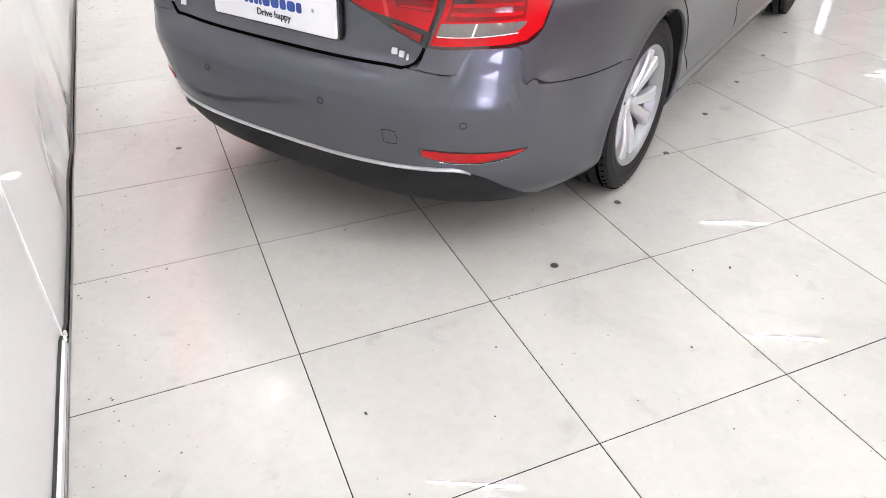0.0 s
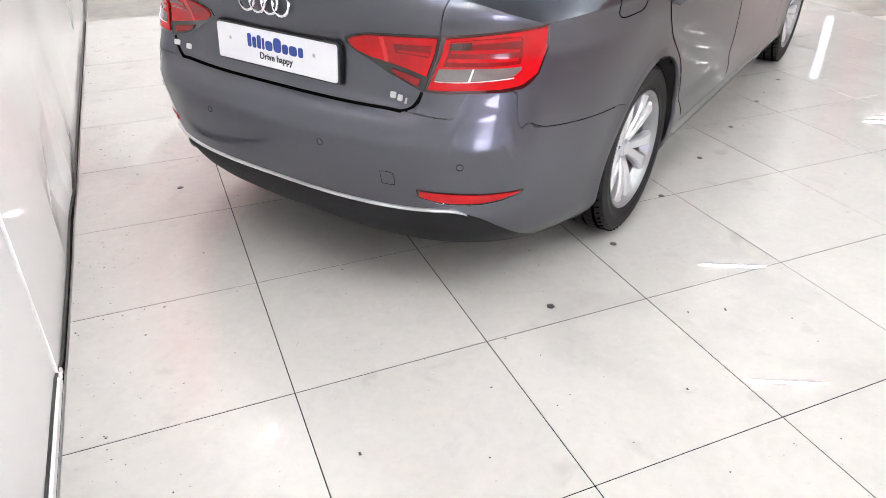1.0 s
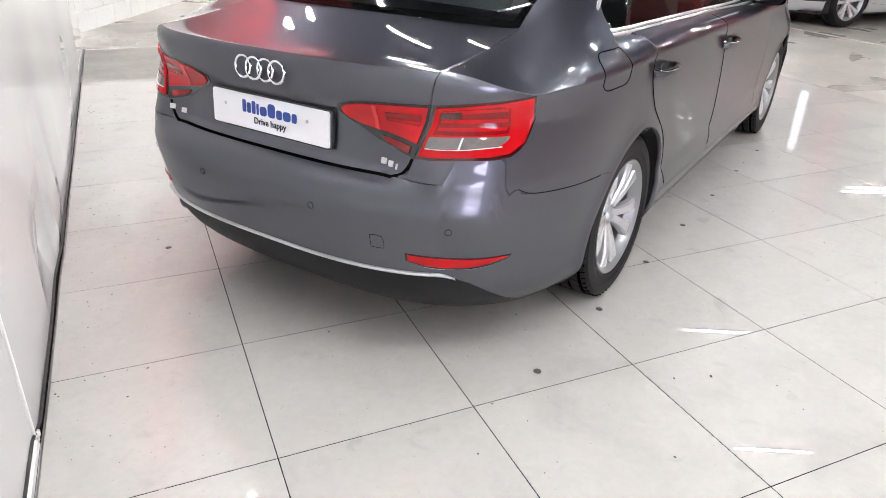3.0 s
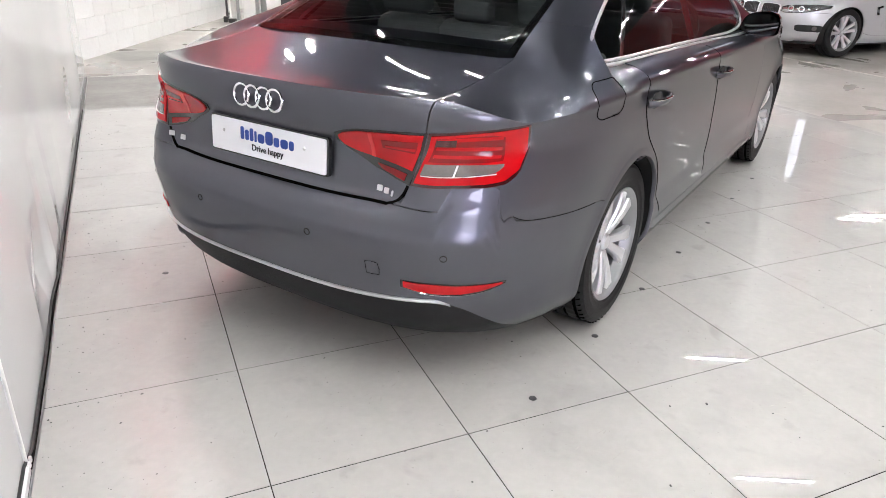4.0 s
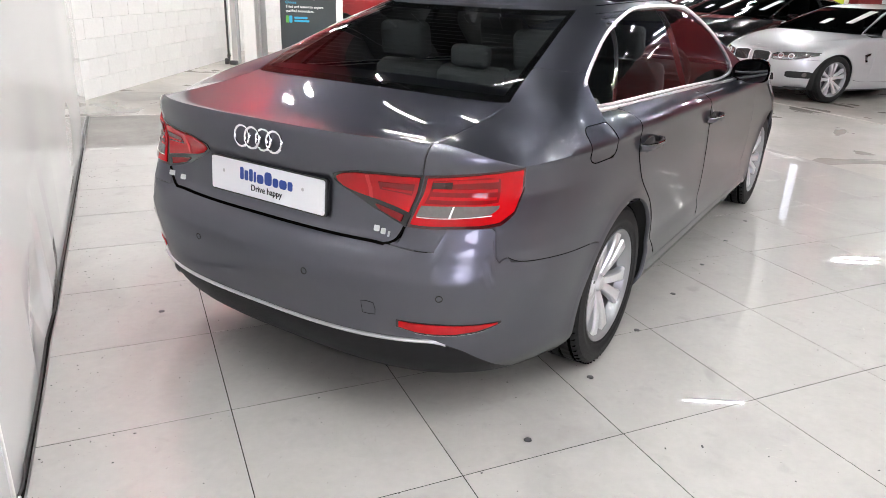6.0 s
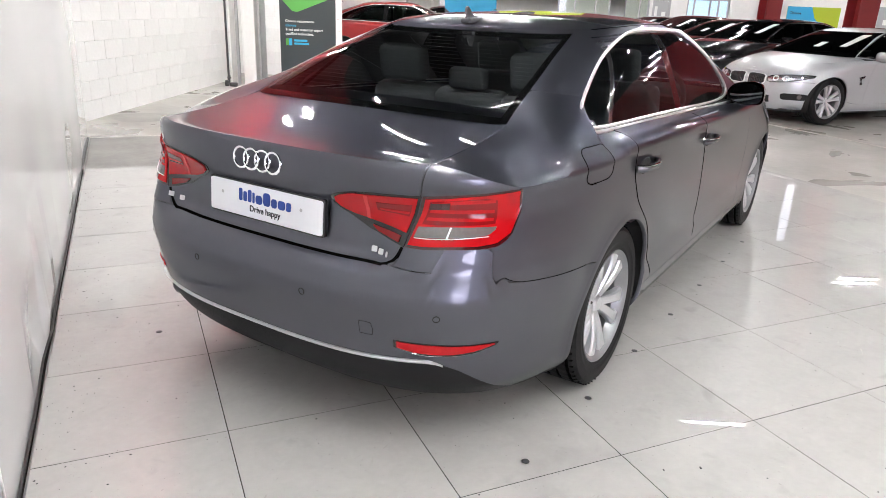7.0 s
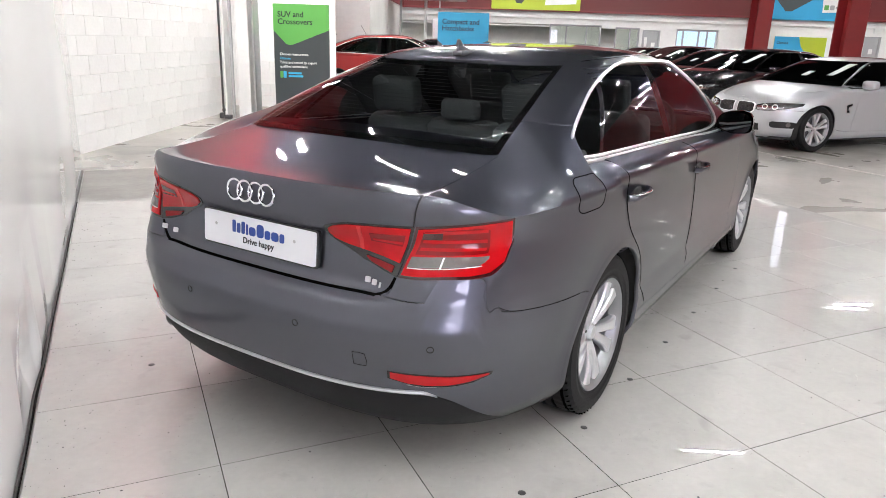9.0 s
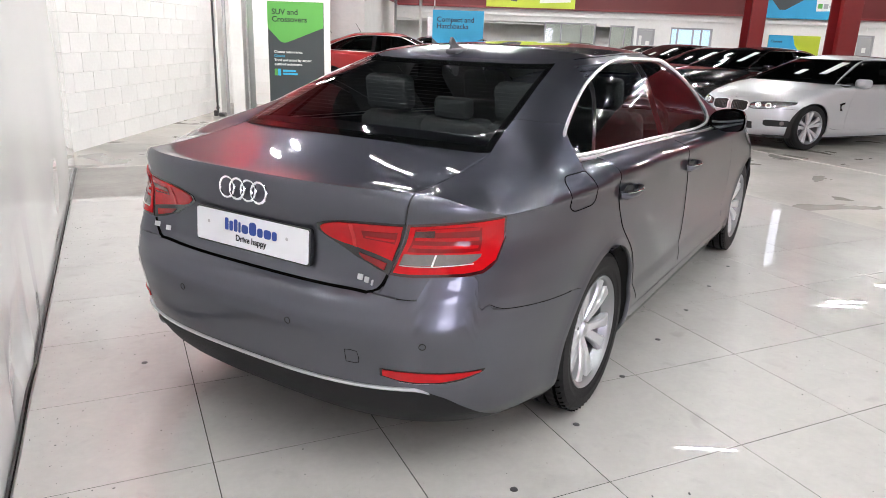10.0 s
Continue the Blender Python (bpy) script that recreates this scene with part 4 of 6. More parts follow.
def wheel(car, x, y, r, side, spokes, rim_r, twist=0.0, width=0.225, pair=0.25, fine=1.0):
    """A road wheel: a treaded tyre, a rim with twin spokes, a brake disc and a hub cap. side is 1 on the car's right."""
    hub = new("wheel")
    hub.parent = car
    hub.matrix_basis = at(x, y, r) @ (Matrix() if side > 0 else Matrix.Rotation(math.pi, 4, "Z")) @ Matrix.Rotation(twist, 4, "X")
    w = width / 2
    n = round(192 * fine) // 4 * 4
    bm = bmesh.new()
    prof = [(rim_r - 0.004, -w * 0.82), (rim_r + 0.012, -w * 0.93), (r - 0.055, -w), (r - 0.022, -w * 0.97), (r - 0.006, -w * 0.86)]
    for g in (-0.52, -0.17, 0.17, 0.52):
        prof += [(r - 0.001, (g - 0.055) * w * 1.3), (r - 0.010, (g - 0.05) * w * 1.3), (r - 0.010, (g + 0.05) * w * 1.3), (r - 0.001, (g + 0.055) * w * 1.3)]
    prof += [(r - 0.006, w * 0.86), (r - 0.022, w * 0.97), (r - 0.055, w), (r - 0.062, w * 1.003), (r - 0.066, w * 0.994), (rim_r + 0.022, w * 0.955), (rim_r + 0.016, w * 0.965),
             (rim_r + 0.006, w * 0.93), (rim_r - 0.004, w * 0.82)]
    rings = add_lathe(bm, prof, n)
    # cross cuts in the tread's blocks
    for j, (rad, a) in enumerate(prof):
        if rad > r - 0.008:
            for i in range(n):
                if (i + (1 if a > 0 else 0)) % 4 == 0:
                    v = rings[j][i].co
                    k = (rad - 0.0022) / rad
                    v.y, v.z = v.y * k, v.z * k
    part("tyre", bm, RUBBER, hub, "worn black road tyre", sharp=30)
    # bands and bars that darken the grooves and cuts as shade would
    if fine >= 1:
        for g in (-0.52, -0.17, 0.17, 0.52):
            bm = bmesh.new()
            add_lathe(bm, [(r - 0.0095, (g - 0.05) * w * 1.3), (r - 0.0045, (g - 0.045) * w * 1.3), (r - 0.0045, (g + 0.045) * w * 1.3), (r - 0.0095, (g + 0.05) * w * 1.3)], 64)
            part("tread_groove", bm, GROOVE_SHADE, hub, "dark band for the shade in a tread groove")
        bm = bmesh.new()
        for i in range(60):
            for lo, hi in ((0.60, 0.90), (-0.90, -0.60)):
                add_box(bm, ((hi - lo) * w, 0.0030, 0.006), Matrix.Rotation(2 * math.pi * i / 60, 4, "X") @ at((lo + hi) / 2 * w, 0, r - 0.0050) @ Matrix.Rotation(0.22, 4, "Z"))
        part("shoulder_cuts", bm, GROOVE_SHADE, hub, "dark bars for the shade in the tyre's shoulder cuts", kind="stuff")
    bm = bmesh.new()
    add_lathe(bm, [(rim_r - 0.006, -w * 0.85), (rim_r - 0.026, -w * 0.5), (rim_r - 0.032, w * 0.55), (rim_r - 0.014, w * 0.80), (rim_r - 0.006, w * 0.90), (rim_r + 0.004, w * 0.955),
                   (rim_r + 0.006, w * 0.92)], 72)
    part("rim_barrel", bm, ALLOY_SHADED, hub)
    bm = bmesh.new()
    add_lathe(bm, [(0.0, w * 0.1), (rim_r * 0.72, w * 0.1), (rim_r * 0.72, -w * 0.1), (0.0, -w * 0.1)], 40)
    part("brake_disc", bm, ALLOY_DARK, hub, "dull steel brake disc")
    face = w * 0.80
    for i in range(spokes):
        for s in (-1, 1):
            bm = bmesh.new()
            a0 = 2 * math.pi * i / spokes
            rows = []
            for j in range(9):
                f = j / 8
                rad = mix(0.040, rim_r - 0.012, f)
                ang = a0 + s * mix(0.20, pair, f ** 0.7)
                half = mix(0.0180, 0.0225, f) + 0.014 * f ** 5
                depth = mix(0.045, 0.026, f)
                front = face - 0.028 * (1 - f) ** 1.5 + 0.004 * math.sin(f * 3.1)
                c, t = Vector((0, math.cos(ang), math.sin(ang))), Vector((0, -math.sin(ang), math.cos(ang)))
                row = []
                for q, d in ((-1, depth), (-1, 0.008), (-0.72, 0.0), (0.72, 0.0), (1, 0.008), (1, depth)):
                    row.append(c * rad + t * half * q + Vector((front - d, 0, 0)))
                rows.append(row + [row[0]])
            add_grid(bm, rows)
            part("spoke", bm, ALLOY, hub, sharp=25)
    bm = bmesh.new()
    add_lathe(bm, [(0.0, face - 0.018), (0.028, face - 0.019), (0.031, face - 0.022), (0.034, face - 0.030), (0.066, face - 0.032), (0.070, face - 0.040), (0.070, face - 0.075)], 32)
    part("hub_centre", bm, ALLOY, hub)
    bm = bmesh.new()
    add_lathe(bm, [(0.0, face - 0.0165), (0.026, face - 0.0175), (0.027, face - 0.021)], 24)
    part("hub_cap", bm, SATIN_CHROME, hub)
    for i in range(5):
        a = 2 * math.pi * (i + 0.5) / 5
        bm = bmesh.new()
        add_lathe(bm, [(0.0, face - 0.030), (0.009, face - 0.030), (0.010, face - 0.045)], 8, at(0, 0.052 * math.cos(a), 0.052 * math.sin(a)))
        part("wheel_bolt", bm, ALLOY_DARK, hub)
    return hub


def add_patch(bm, sh, keys, lift, n=14, m=6, edge=0.006, lean0=0.0, lean1=0.0, z_mid=0.83, thick=0.012, mirror=False):
    """A raised piece that follows the body: keys of (theta, low z, high z) along it; rounded at its edges."""
    lo, hi = [(k[0], k[1]) for k in keys], [(k[0], k[2]) for k in keys]
    rows = []
    t0, t1 = keys[0][0], keys[-1][0]
    for i in range(-1, n + 2):
        f = min(max(i, 0), n) / n
        th = mix(t0, t1, f)
        z0, z1 = linear(lo, th), linear(hi, th)
        row = []
        for j in range(-1, m + 2):
            g = min(max(j, 0), m) / m
            z = mix(z0, z1, g)
            ta = th + mix(lean0, lean1, f) * (z - z_mid)
            sunk = i in (-1, n + 1) or j in (-1, m + 1)
            p = sh.out(ta, z, lift - thick if sunk else lift)
            row.append(mirrored(p) if mirror else p)
        rows.append(row if not mirror else row[::-1])
    add_grid(bm, rows)


def linear(keys, t):
    if t <= keys[0][0]:
        return keys[0][1]
    for (a, p), (b, q) in zip(keys, keys[1:]):
        if t <= b:
            return mix(p, q, (t - a) / (b - a))
    return keys[-1][1]

# ---- the hall ----
TILE_W = 0.61


def slab(name, points, z0, z1, mat, label="", kind="structure"):
    bm = bmesh.new()
    lo, hi = [bm.verts.new((x, y, z0)) for x, y in points], [bm.verts.new((x, y, z1)) for x, y in points]
    bm.faces.new(lo[::-1])
    bm.faces.new(hi)
    n = len(points)
    for i in range(n):
        bm.faces.new((lo[i], lo[(i + 1) % n], hi[(i + 1) % n], hi[i]))
    return tagged(part(name, bm, mat, None, label, sharp=20), label, kind=kind)


def hall_box(name, e0, e1, d0, d1, z0, z1, mat, label="", kind="structure", bevel=0.0):
    bm = box((e1 - e0, d1 - d0, z1 - z0), HALL @ at((e0 + e1) / 2, (d0 + d1) / 2, (z0 + z1) / 2), bevel)
    return tagged(part(name, bm, mat, None, label, sharp=20), label, kind=kind)


EDGE_X, EDGE_Y = 5.59, 5.0
slab("ground", [(-40, -40), (60, -40), (60, 60), (-40, 60)], -0.30, -0.008, CONCRETE, "polished grey concrete floor of the hall")
slab("floor", [(-0.66, -9.2), (EDGE_X, -9.2), (EDGE_X, EDGE_Y), (-0.66, EDGE_Y)], -0.0075, -0.0012, GROUT, "dark grout bed under polished cream floor tiles")
slab("floor_strip", [(-0.66, EDGE_Y), (EDGE_X + 1.2, EDGE_Y), (EDGE_X + 1.2, 6.52), (-0.66, 6.52)], -0.0075, -0.003, DARK_CONCRETE, "darker worn concrete strip beyond the tiles")
slab("floor_joint", [(-0.66, 6.52), (3.0, 6.52), (3.0, 6.56), (-0.66, 6.56)], -0.0075, -0.0025, LINE_PAINT, "pale joint strip in the concrete floor")
slab("bay_line", [(8.26, -2.0), (8.32, -2.0), (8.37, 16.0), (8.31, 16.0)], -0.0075, -0.004, LINE_PAINT, "worn pale bay line painted on the concrete")

# the left-hand display panel wall, with a dented foot
PANEL_X, PANEL_END = -0.625, 6.5


PANEL_JOINT = 0.33


def tent(x, x0, left, right):
    """1 at x0, falling straight to 0 on both sides."""
    return max(0.0, 1 - ((x0 - x) / left if x < x0 else (x - x0) / right))


def dent(y, z):
    """How far the sheet stands off its plane: a folded knock at the foot, soft waves, and the nearer sheet set back at the joint."""
    d = 0.0
    for y0, z0, sy, sz, a in ((3.3, 0.30, 0.7, 0.30, 0.010), (4.6, 0.35, 0.8, 0.30, -0.008), (2.2, 0.50, 0.4, 0.4, -0.008), (5.4, 0.8, 0.7, 0.5, 0.010), (0.9, 0.5, 0.4, 0.4, 0.006)):
        d += a * math.exp(-((y - y0) / sy) ** 2 - ((z - z0) / sz) ** 2)
    d -= 0.034 * tent(y, 1.36, 0.34, 0.24) * tent(z, 0.16, 0.30, 0.26)
    d += 0.020 * tent(y, 1.64, 0.10, 0.50) * tent(z, 0.05, 0.2, 0.55)
    d += 0.010 * tent(y, 1.95, 0.3, 0.6) * tent(z, 0.22, 0.3, 0.4)
    d *= 0.2 + 0.8 * min(1.0, z / 0.10)
    if y < PANEL_JOINT:
        d -= 0.007
    return d + 0.003 * noise.noise(Vector((y * 0.8, z * 1.2, 3.0)))


def panel_wall():
    rows = []
    ys = [mix(-9.2, -2.0, i / 12) for i in range(12)] + [mix(-2.0, 0.30, i / 30) for i in range(30)] + [PANEL_JOINT - 0.0005, PANEL_JOINT + 0.0005] + [mix(0.36, 2.6, i / 170) for i in range(170)] + [mix(2.6, PANEL_END, i / 60) for i in range(61)]
    zs = [0.004 + 1.3 * (i / 80) for i in range(81)] + [1.5, 1.9, 2.4, 3.0]
    bm = bmesh.new()
    front = [[Vector((PANEL_X + dent(y, z), y, z)) for z in zs] for y in ys]
    add_grid(bm, front)
    back = [[Vector((PANEL_X - 0.10, y, z)) for z in (zs[0], zs[-1])] for y in (ys[0], ys[-1])]
    add_grid(bm, back)
    for y in (ys[0], ys[-1]):
        add_grid(bm, [[Vector((PANEL_X - 0.10, y, z)) for z in zs], [Vector((PANEL_X + dent(y, z), y, z)) for z in zs]])
    add_grid(bm, [[Vector((PANEL_X - 0.10, y, zs[-1])) for y in ys], [Vector((PANEL_X + dent(y, zs[-1]), y, zs[-1])) for y in ys]])
    tidy(bm)
    tagged(part("wall_west", bm, WHITE_PANEL, None, "white gloss panel wall with a dented, scuffed foot", sharp=50), kind="structure")


panel_wall()
bm = bmesh.new()
add_tube(bm, [(PANEL_X + 0.006 + 0.8 * dent(y, 0.03) - (0.004 if y < PANEL_JOINT else 0.0), y, (0.020 if y < PANEL_JOINT else 0.008) + 0.003 * noise.noise(Vector((y * 3, 0, 0)))) for y in [mix(-9.0, PANEL_END, i / 160) for i in range(161)]], 0.0055, 6)
tagged(part("baseboard", bm, DARK_STEEL, None, "bent dark metal edging along the panel wall"), kind="structure")
bm = bmesh.new()
add_tube(bm, [(PANEL_X + 0.020 + 0.3 * dent(y, 0.03), y, 0.002) for y in [mix(-9.0, PANEL_END, i / 120) for i in range(121)]], 0.0035, 5)
tagged(part("trim", bm, STEEL, None, "thin scratched steel floor strip by the panel wall"), kind="structure")
bm = box((0.006, 0.009, 2.99), at(PANEL_X + 0.002, PANEL_JOINT, 1.5), 0.002)
tagged(part("panel_joint", bm, WHITE_PAINT, None, "thin white upright joint strip between two wall panels"), kind="structure")
bm = bmesh.new()
for dy in (-0.014, 0.010):
    add_box(bm, (0.008, 0.014, 0.018), at(PANEL_X + 0.010, PANEL_JOINT + dy, 0.016), 0.002)
tagged(part("joint_clip", bm, WHITE_PAINT, None, "small white clip at the foot of the panel joint"), category="clip")
bm = bmesh.new()
add_grid(bm, [[Vector((PANEL_X - 0.003, y, 0.020)), Vector((PANEL_X + 0.010, y, 0.015)), Vector((PANEL_X + 0.013, y, 0.0))] for y in (-9.0, PANEL_JOINT - 0.02)])
tagged(part("kick_strip", bm, WHITE_PANEL, None, "white metal kick strip along the foot of the panel"), kind="structure")
bm = box((0.03, 0.05, 3.0), at(PANEL_X - 0.05, PANEL_END + 0.025, 1.5), 0.004)
tagged(part("panel_end", bm, STEEL, None, "metal end strip of the panel wall"), kind="structure")

# walls of the hall
FAR, FASCIA = 25.5, 2.54
hall_box("wall_block_core", -4.30, -4.055, 2.0, 11.5, -0.05, 8.2, MORTAR, "painted blockwork wall behind the panel wall")
hall_box("wall_block_end", -4.30, -2.72, 13.0, 13.2, -0.05, 2.56, WHITE_PAINT, "plain white painted wall beyond the column")
hall_box("wall_recess", -4.30, -4.10, 13.2, 17.0, -0.05, 2.56, WHITE_PAINT, "white painted wall of the recess")
hall_box("wall_step", -4.30, -2.25, 17.0, 17.2, -0.05, 2.56, WHITE_PAINT, "white painted wall behind the red car")
hall_box("wall_return", -2.25, -2.05, 17.0, FAR, -0.05, 2.56, WHITE_PAINT, "white painted return wall")
hall_box("fascia_recess", -4.32, -4.05, 13.25, 16.95, 2.56, 5.0, RED_LIT, "red cladding above the recess, painted as brightly lit")
# the wall_over parts are unseen, added to end the red in the boot's reflection
hall_box("wall_over_recess", -4.32, -4.05, 13.25, 16.95, 5.0, 8.2, DARK_CEILING, "unseen dark wall, added to cut off the red reflections")
hall_box("fascia_step", -4.32, -2.27, 16.95, 17.2, 2.56, 5.0, RED_LIT, "red cladding above the white wall, painted as brightly lit")
hall_box("wall_over_step", -4.32, -2.27, 16.95, 17.2, 5.0, 8.2, DARK_CEILING, "unseen dark wall, added to cut off the red reflections")
hall_box("fascia_return", -2.27, -2.0, 16.95, FAR - 0.2, 2.56, 5.0, RED_LIT, "red cladding above the return wall, painted as brightly lit")
hall_box("wall_over_return", -2.27, -2.0, 16.95, FAR - 0.2, 5.0, 8.2, DARK_CEILING, "unseen dark wall, added to cut off the red reflections")
hall_box("fascia_west", -4.32, -2.67, 12.9, 13.25, 2.56, 5.0, RED_LIT, "red cladding above the white wall, painted as brightly lit")
hall_box("wall_over_west", -4.32, -2.67, 12.9, 13.25, 5.0, 8.2, DARK_CEILING, "unseen dark wall, added to cut off the red reflections")
hall_box("wall_gap", -5.4, -4.31, 11.3, 13.2, -0.05, 8.2, WHITE_PAINT, "white wall closing the recess")
hall_box("wall_east", 26.0, 26.3, -14, FAR, -0.05, 8.2, WHITE_PAINT, "plain white painted wall of the hall")
hall_box("fascia_east", 25.8, 26.0, -14, FAR, 1.0, 8.2, RED_LIT, "red cladding above the east wall, painted as brightly lit")
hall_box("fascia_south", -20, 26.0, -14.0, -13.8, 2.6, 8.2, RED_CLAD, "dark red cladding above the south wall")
hall_box("fascia_block", -4.054, -3.98, -14, 12.9, 2.62, 8.2, RED_LIT, "red cladding above the block wall, painted as brightly lit")
hall_box("wall_west_back", -20.3, -20.0, -14, 13, -0.05, 8.2, WHITE_PAINT, "plain white painted wall of the hall")
hall_box("ceiling", -20.3, 26.3, -14.3, FAR + 0.4, 8.2, 8.4, DARK_CEILING, "dark profiled ceiling of the hall")


def wall_with_holes(name, e0, e1, z0, z1, d0, d1, holes, mat, label):
    """A wall along e, with rectangular openings (e0, e1, z0, z1) that go through it."""
    es = sorted({e0, e1, *[h[0] for h in holes], *[h[1] for h in holes]})
    zs = sorted({z0, z1, *[h[2] for h in holes], *[h[3] for h in holes]})
    bm = bmesh.new()
    for a, b in zip(es, es[1:]):
        for c, d in zip(zs, zs[1:]):
            if not any(h[0] < (a + b) / 2 < h[1] and h[2] < (c + d) / 2 < h[3] for h in holes):
                add_box(bm, (b - a, d1 - d0, d - c), HALL @ at((a + b) / 2, (d0 + d1) / 2, (c + d) / 2))
    bmesh.ops.remove_doubles(bm, verts=bm.verts, dist=1e-4)
    inner = [f for f in bm.faces if sum(1 for g in bm.faces if g is not f and (g.calc_center_median() - f.calc_center_median()).length < 1e-4)]
    bmesh.ops.delete(bm, geom=inner, context="FACES")
    return tagged(part(name, bm, mat, None, label, sharp=20), kind="structure")


wall_with_holes("wall_south", -20, 26.0, -0.05, 8.2, -14.3, -14.05, [(0.6, 1.6, 0.0, 5.2), (3.2, 8.4, 0.0, 7.4)], GREY_WALL, "plain grey wall with glazed shop-front bays")
hall_box("backdrop_street", -1.0, 12.0, -16.2, -16.0, -0.05, 8.2, STREET_GLOW, "bright daylight outside the shop front")
HOLES = [(3.40, 5.30, 1.0, 2.11), (5.80, 6.70, 1.0, 2.07), (6.80, 7.45, 0.0, 2.0), (8.02, 9.55, 0.9, 2.07), (14.55, 15.4, 0.0, 2.02)]
wall_with_holes("wall_north", -2.2, 26.0, -0.05, FASCIA, FAR, FAR + 0.25, HOLES, WHITE_PAINT, "white painted far wall with office windows and doors")
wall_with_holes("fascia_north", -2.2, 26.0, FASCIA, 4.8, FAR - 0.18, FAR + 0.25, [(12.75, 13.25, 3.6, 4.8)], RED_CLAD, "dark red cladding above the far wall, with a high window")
# unseen upper wall, added dark so that windscreens reflect less red
wall_with_holes("wall_upper", -2.2, 26.0, 4.8, 8.2, FAR - 0.10, FAR + 0.25, [(12.75, 13.25, 4.8, 6.9)], DARK_CEILING, "unseen dark upper wall, added to keep reflections dark, with a high window")
# out of view; added to put red into the saloon's side windows
hall_box("fascia_corner", 18.0, 25.8, FAR - 0.30, FAR - 0.19, 2.62, 8.2, RED_LIT, "unseen red cladding in the hall's far corner, painted as brightly lit")
hall_box("backdrop_high", 12.0, 14.0, FAR + 0.9, FAR + 1.0, 3.4, 7.6, HIGH_GLOW, "daylight outside the high window")
hall_box("fascia_lip", -1.99, 26.0, FAR - 0.24, FAR - 0.18, FASCIA - 0.02, FASCIA + 0.06, RED_STEEL, "red steel edge below the cladding")
hall_box("beam", -2.04, 26.0, FAR - 0.12, FAR - 0.02, 2.30, 2.40, WHITE_PAINT, "white cable trunking along the far wall")
hall_box("backdrop", 7.6, 10.0, FAR + 1.6, FAR + 1.7, 0.0, 3.0, DAY_GLOW, "bright daylight beyond the glazed opening", kind="structure")
# the office's light is put into this wall as a weak glow
hall_box("office_wall", 2.9, 7.2, FAR + 2.6, FAR + 2.7, -0.05, 3.0, OFFICE_GLOW, "pale office wall that glows in place of room light")
hall_box("office_side", 7.3, 7.4, FAR + 0.26, FAR + 2.7, -0.05, 3.0, WHITE_PAINT, "white office partition")
hall_box("office_side", 2.8, 2.9, FAR + 0.26, FAR + 2.7, -0.05, 3.0, WHITE_PAINT, "white office partition")


def hall_window(e0, e1, z0, z1, bars):
    w = thing("window", "grey framed office window in the far white wall", "window", at=HALL @ at((e0 + e1) / 2, FAR + 0.10, z0))
    tagged(w, kind="structure")
    wd, ht = e1 - e0, z1 - z0
    bm = bmesh.new()
    for x in (-wd / 2 + 0.03, wd / 2 - 0.03):
        add_box(bm, (0.06, 0.10, ht), at(x, 0, ht / 2), 0.006)
    for z in (0.03, ht - 0.03):
        add_box(bm, (wd - 0.12, 0.10, 0.06), at(0, 0, z), 0.006)
    part("window_frame", bm, GREY_DOOR, w)
    xs = [-wd / 2 + 0.06] + [wd * (b - 0.5) for b in bars] + [wd / 2 - 0.06]
    for x in xs[1:-1]:
        part("mullion", box((0.05, 0.08, ht - 0.12), at(x, 0, ht / 2), 0.004), GREY_DOOR, w)
    for a, b in zip(xs, xs[1:]):
        ob = part("pane", box((b - a - 0.02, 0.006, ht - 0.12), at((a + b) / 2, 0.01, ht / 2)), WINDOW_GLASS, w)
        ob.visible_shadow = False
    part("window_sill", box((wd + 0.1, 0.14, 0.04), at(0, -0.13, -0.02), 0.005), WHITE_PAINT, w)


hall_window(3.40, 5.30, 1.0, 2.11, (0.33, 0.72))
hall_window(5.80, 6.70, 1.0, 2.07, (0.62,))
hall_window(8.02, 9.55, 0.9, 2.07, (0.18, 0.55, 0.75))


def hall_door(e0, e1, z1, vision):
    d = thing("door", "grey painted door with a narrow glazed panel", "door", at=HALL @ at((e0 + e1) / 2, FAR + 0.08, 0.0))
    tagged(d, kind="structure")
    w = e1 - e0
    bm = bmesh.new()
    for x in (-w / 2 + 0.03, w / 2 - 0.03):
        add_box(bm, (0.06, 0.12, z1), at(x, 0, z1 / 2), 0.005)
    add_box(bm, (w - 0.12, 0.12, 0.06), at(0, 0, z1 - 0.03), 0.005)
    part("door_frame", bm, GREY_DOOR, d)
    part("door_leaf", box((w - 0.13, 0.045, z1 - 0.07), at(0, 0, z1 / 2 - 0.03), 0.003), GREY_DOOR, d)
    part("vision_panel", box((0.10, 0.052, 0.6), at(vision, 0, z1 - 0.55), 0.002), WHITE_PAINT, d, "pale vision panel")
    part("door_handle", box((0.12, 0.06, 0.02), at(w * 0.28, -0.04, 1.0), 0.006), STEEL, d)
    part("door_sign", box((0.14, 0.004, 0.18), at(w * 0.15, -0.026, z1 - 0.52)), INK_WHITE, d, "small white notice")


hall_door(6.80, 7.45, 2.0, -0.18)
hall_door(14.55, 15.4, 2.02, -0.2)
bm = box((0.30, 0.05, 0.16), HALL @ at(15.2, FAR - 0.03, 2.22), 0.01)
tagged(part("exit_sign", bm, INK_WHITE, None, "small pale illuminated exit sign on the wall"), category="sign")


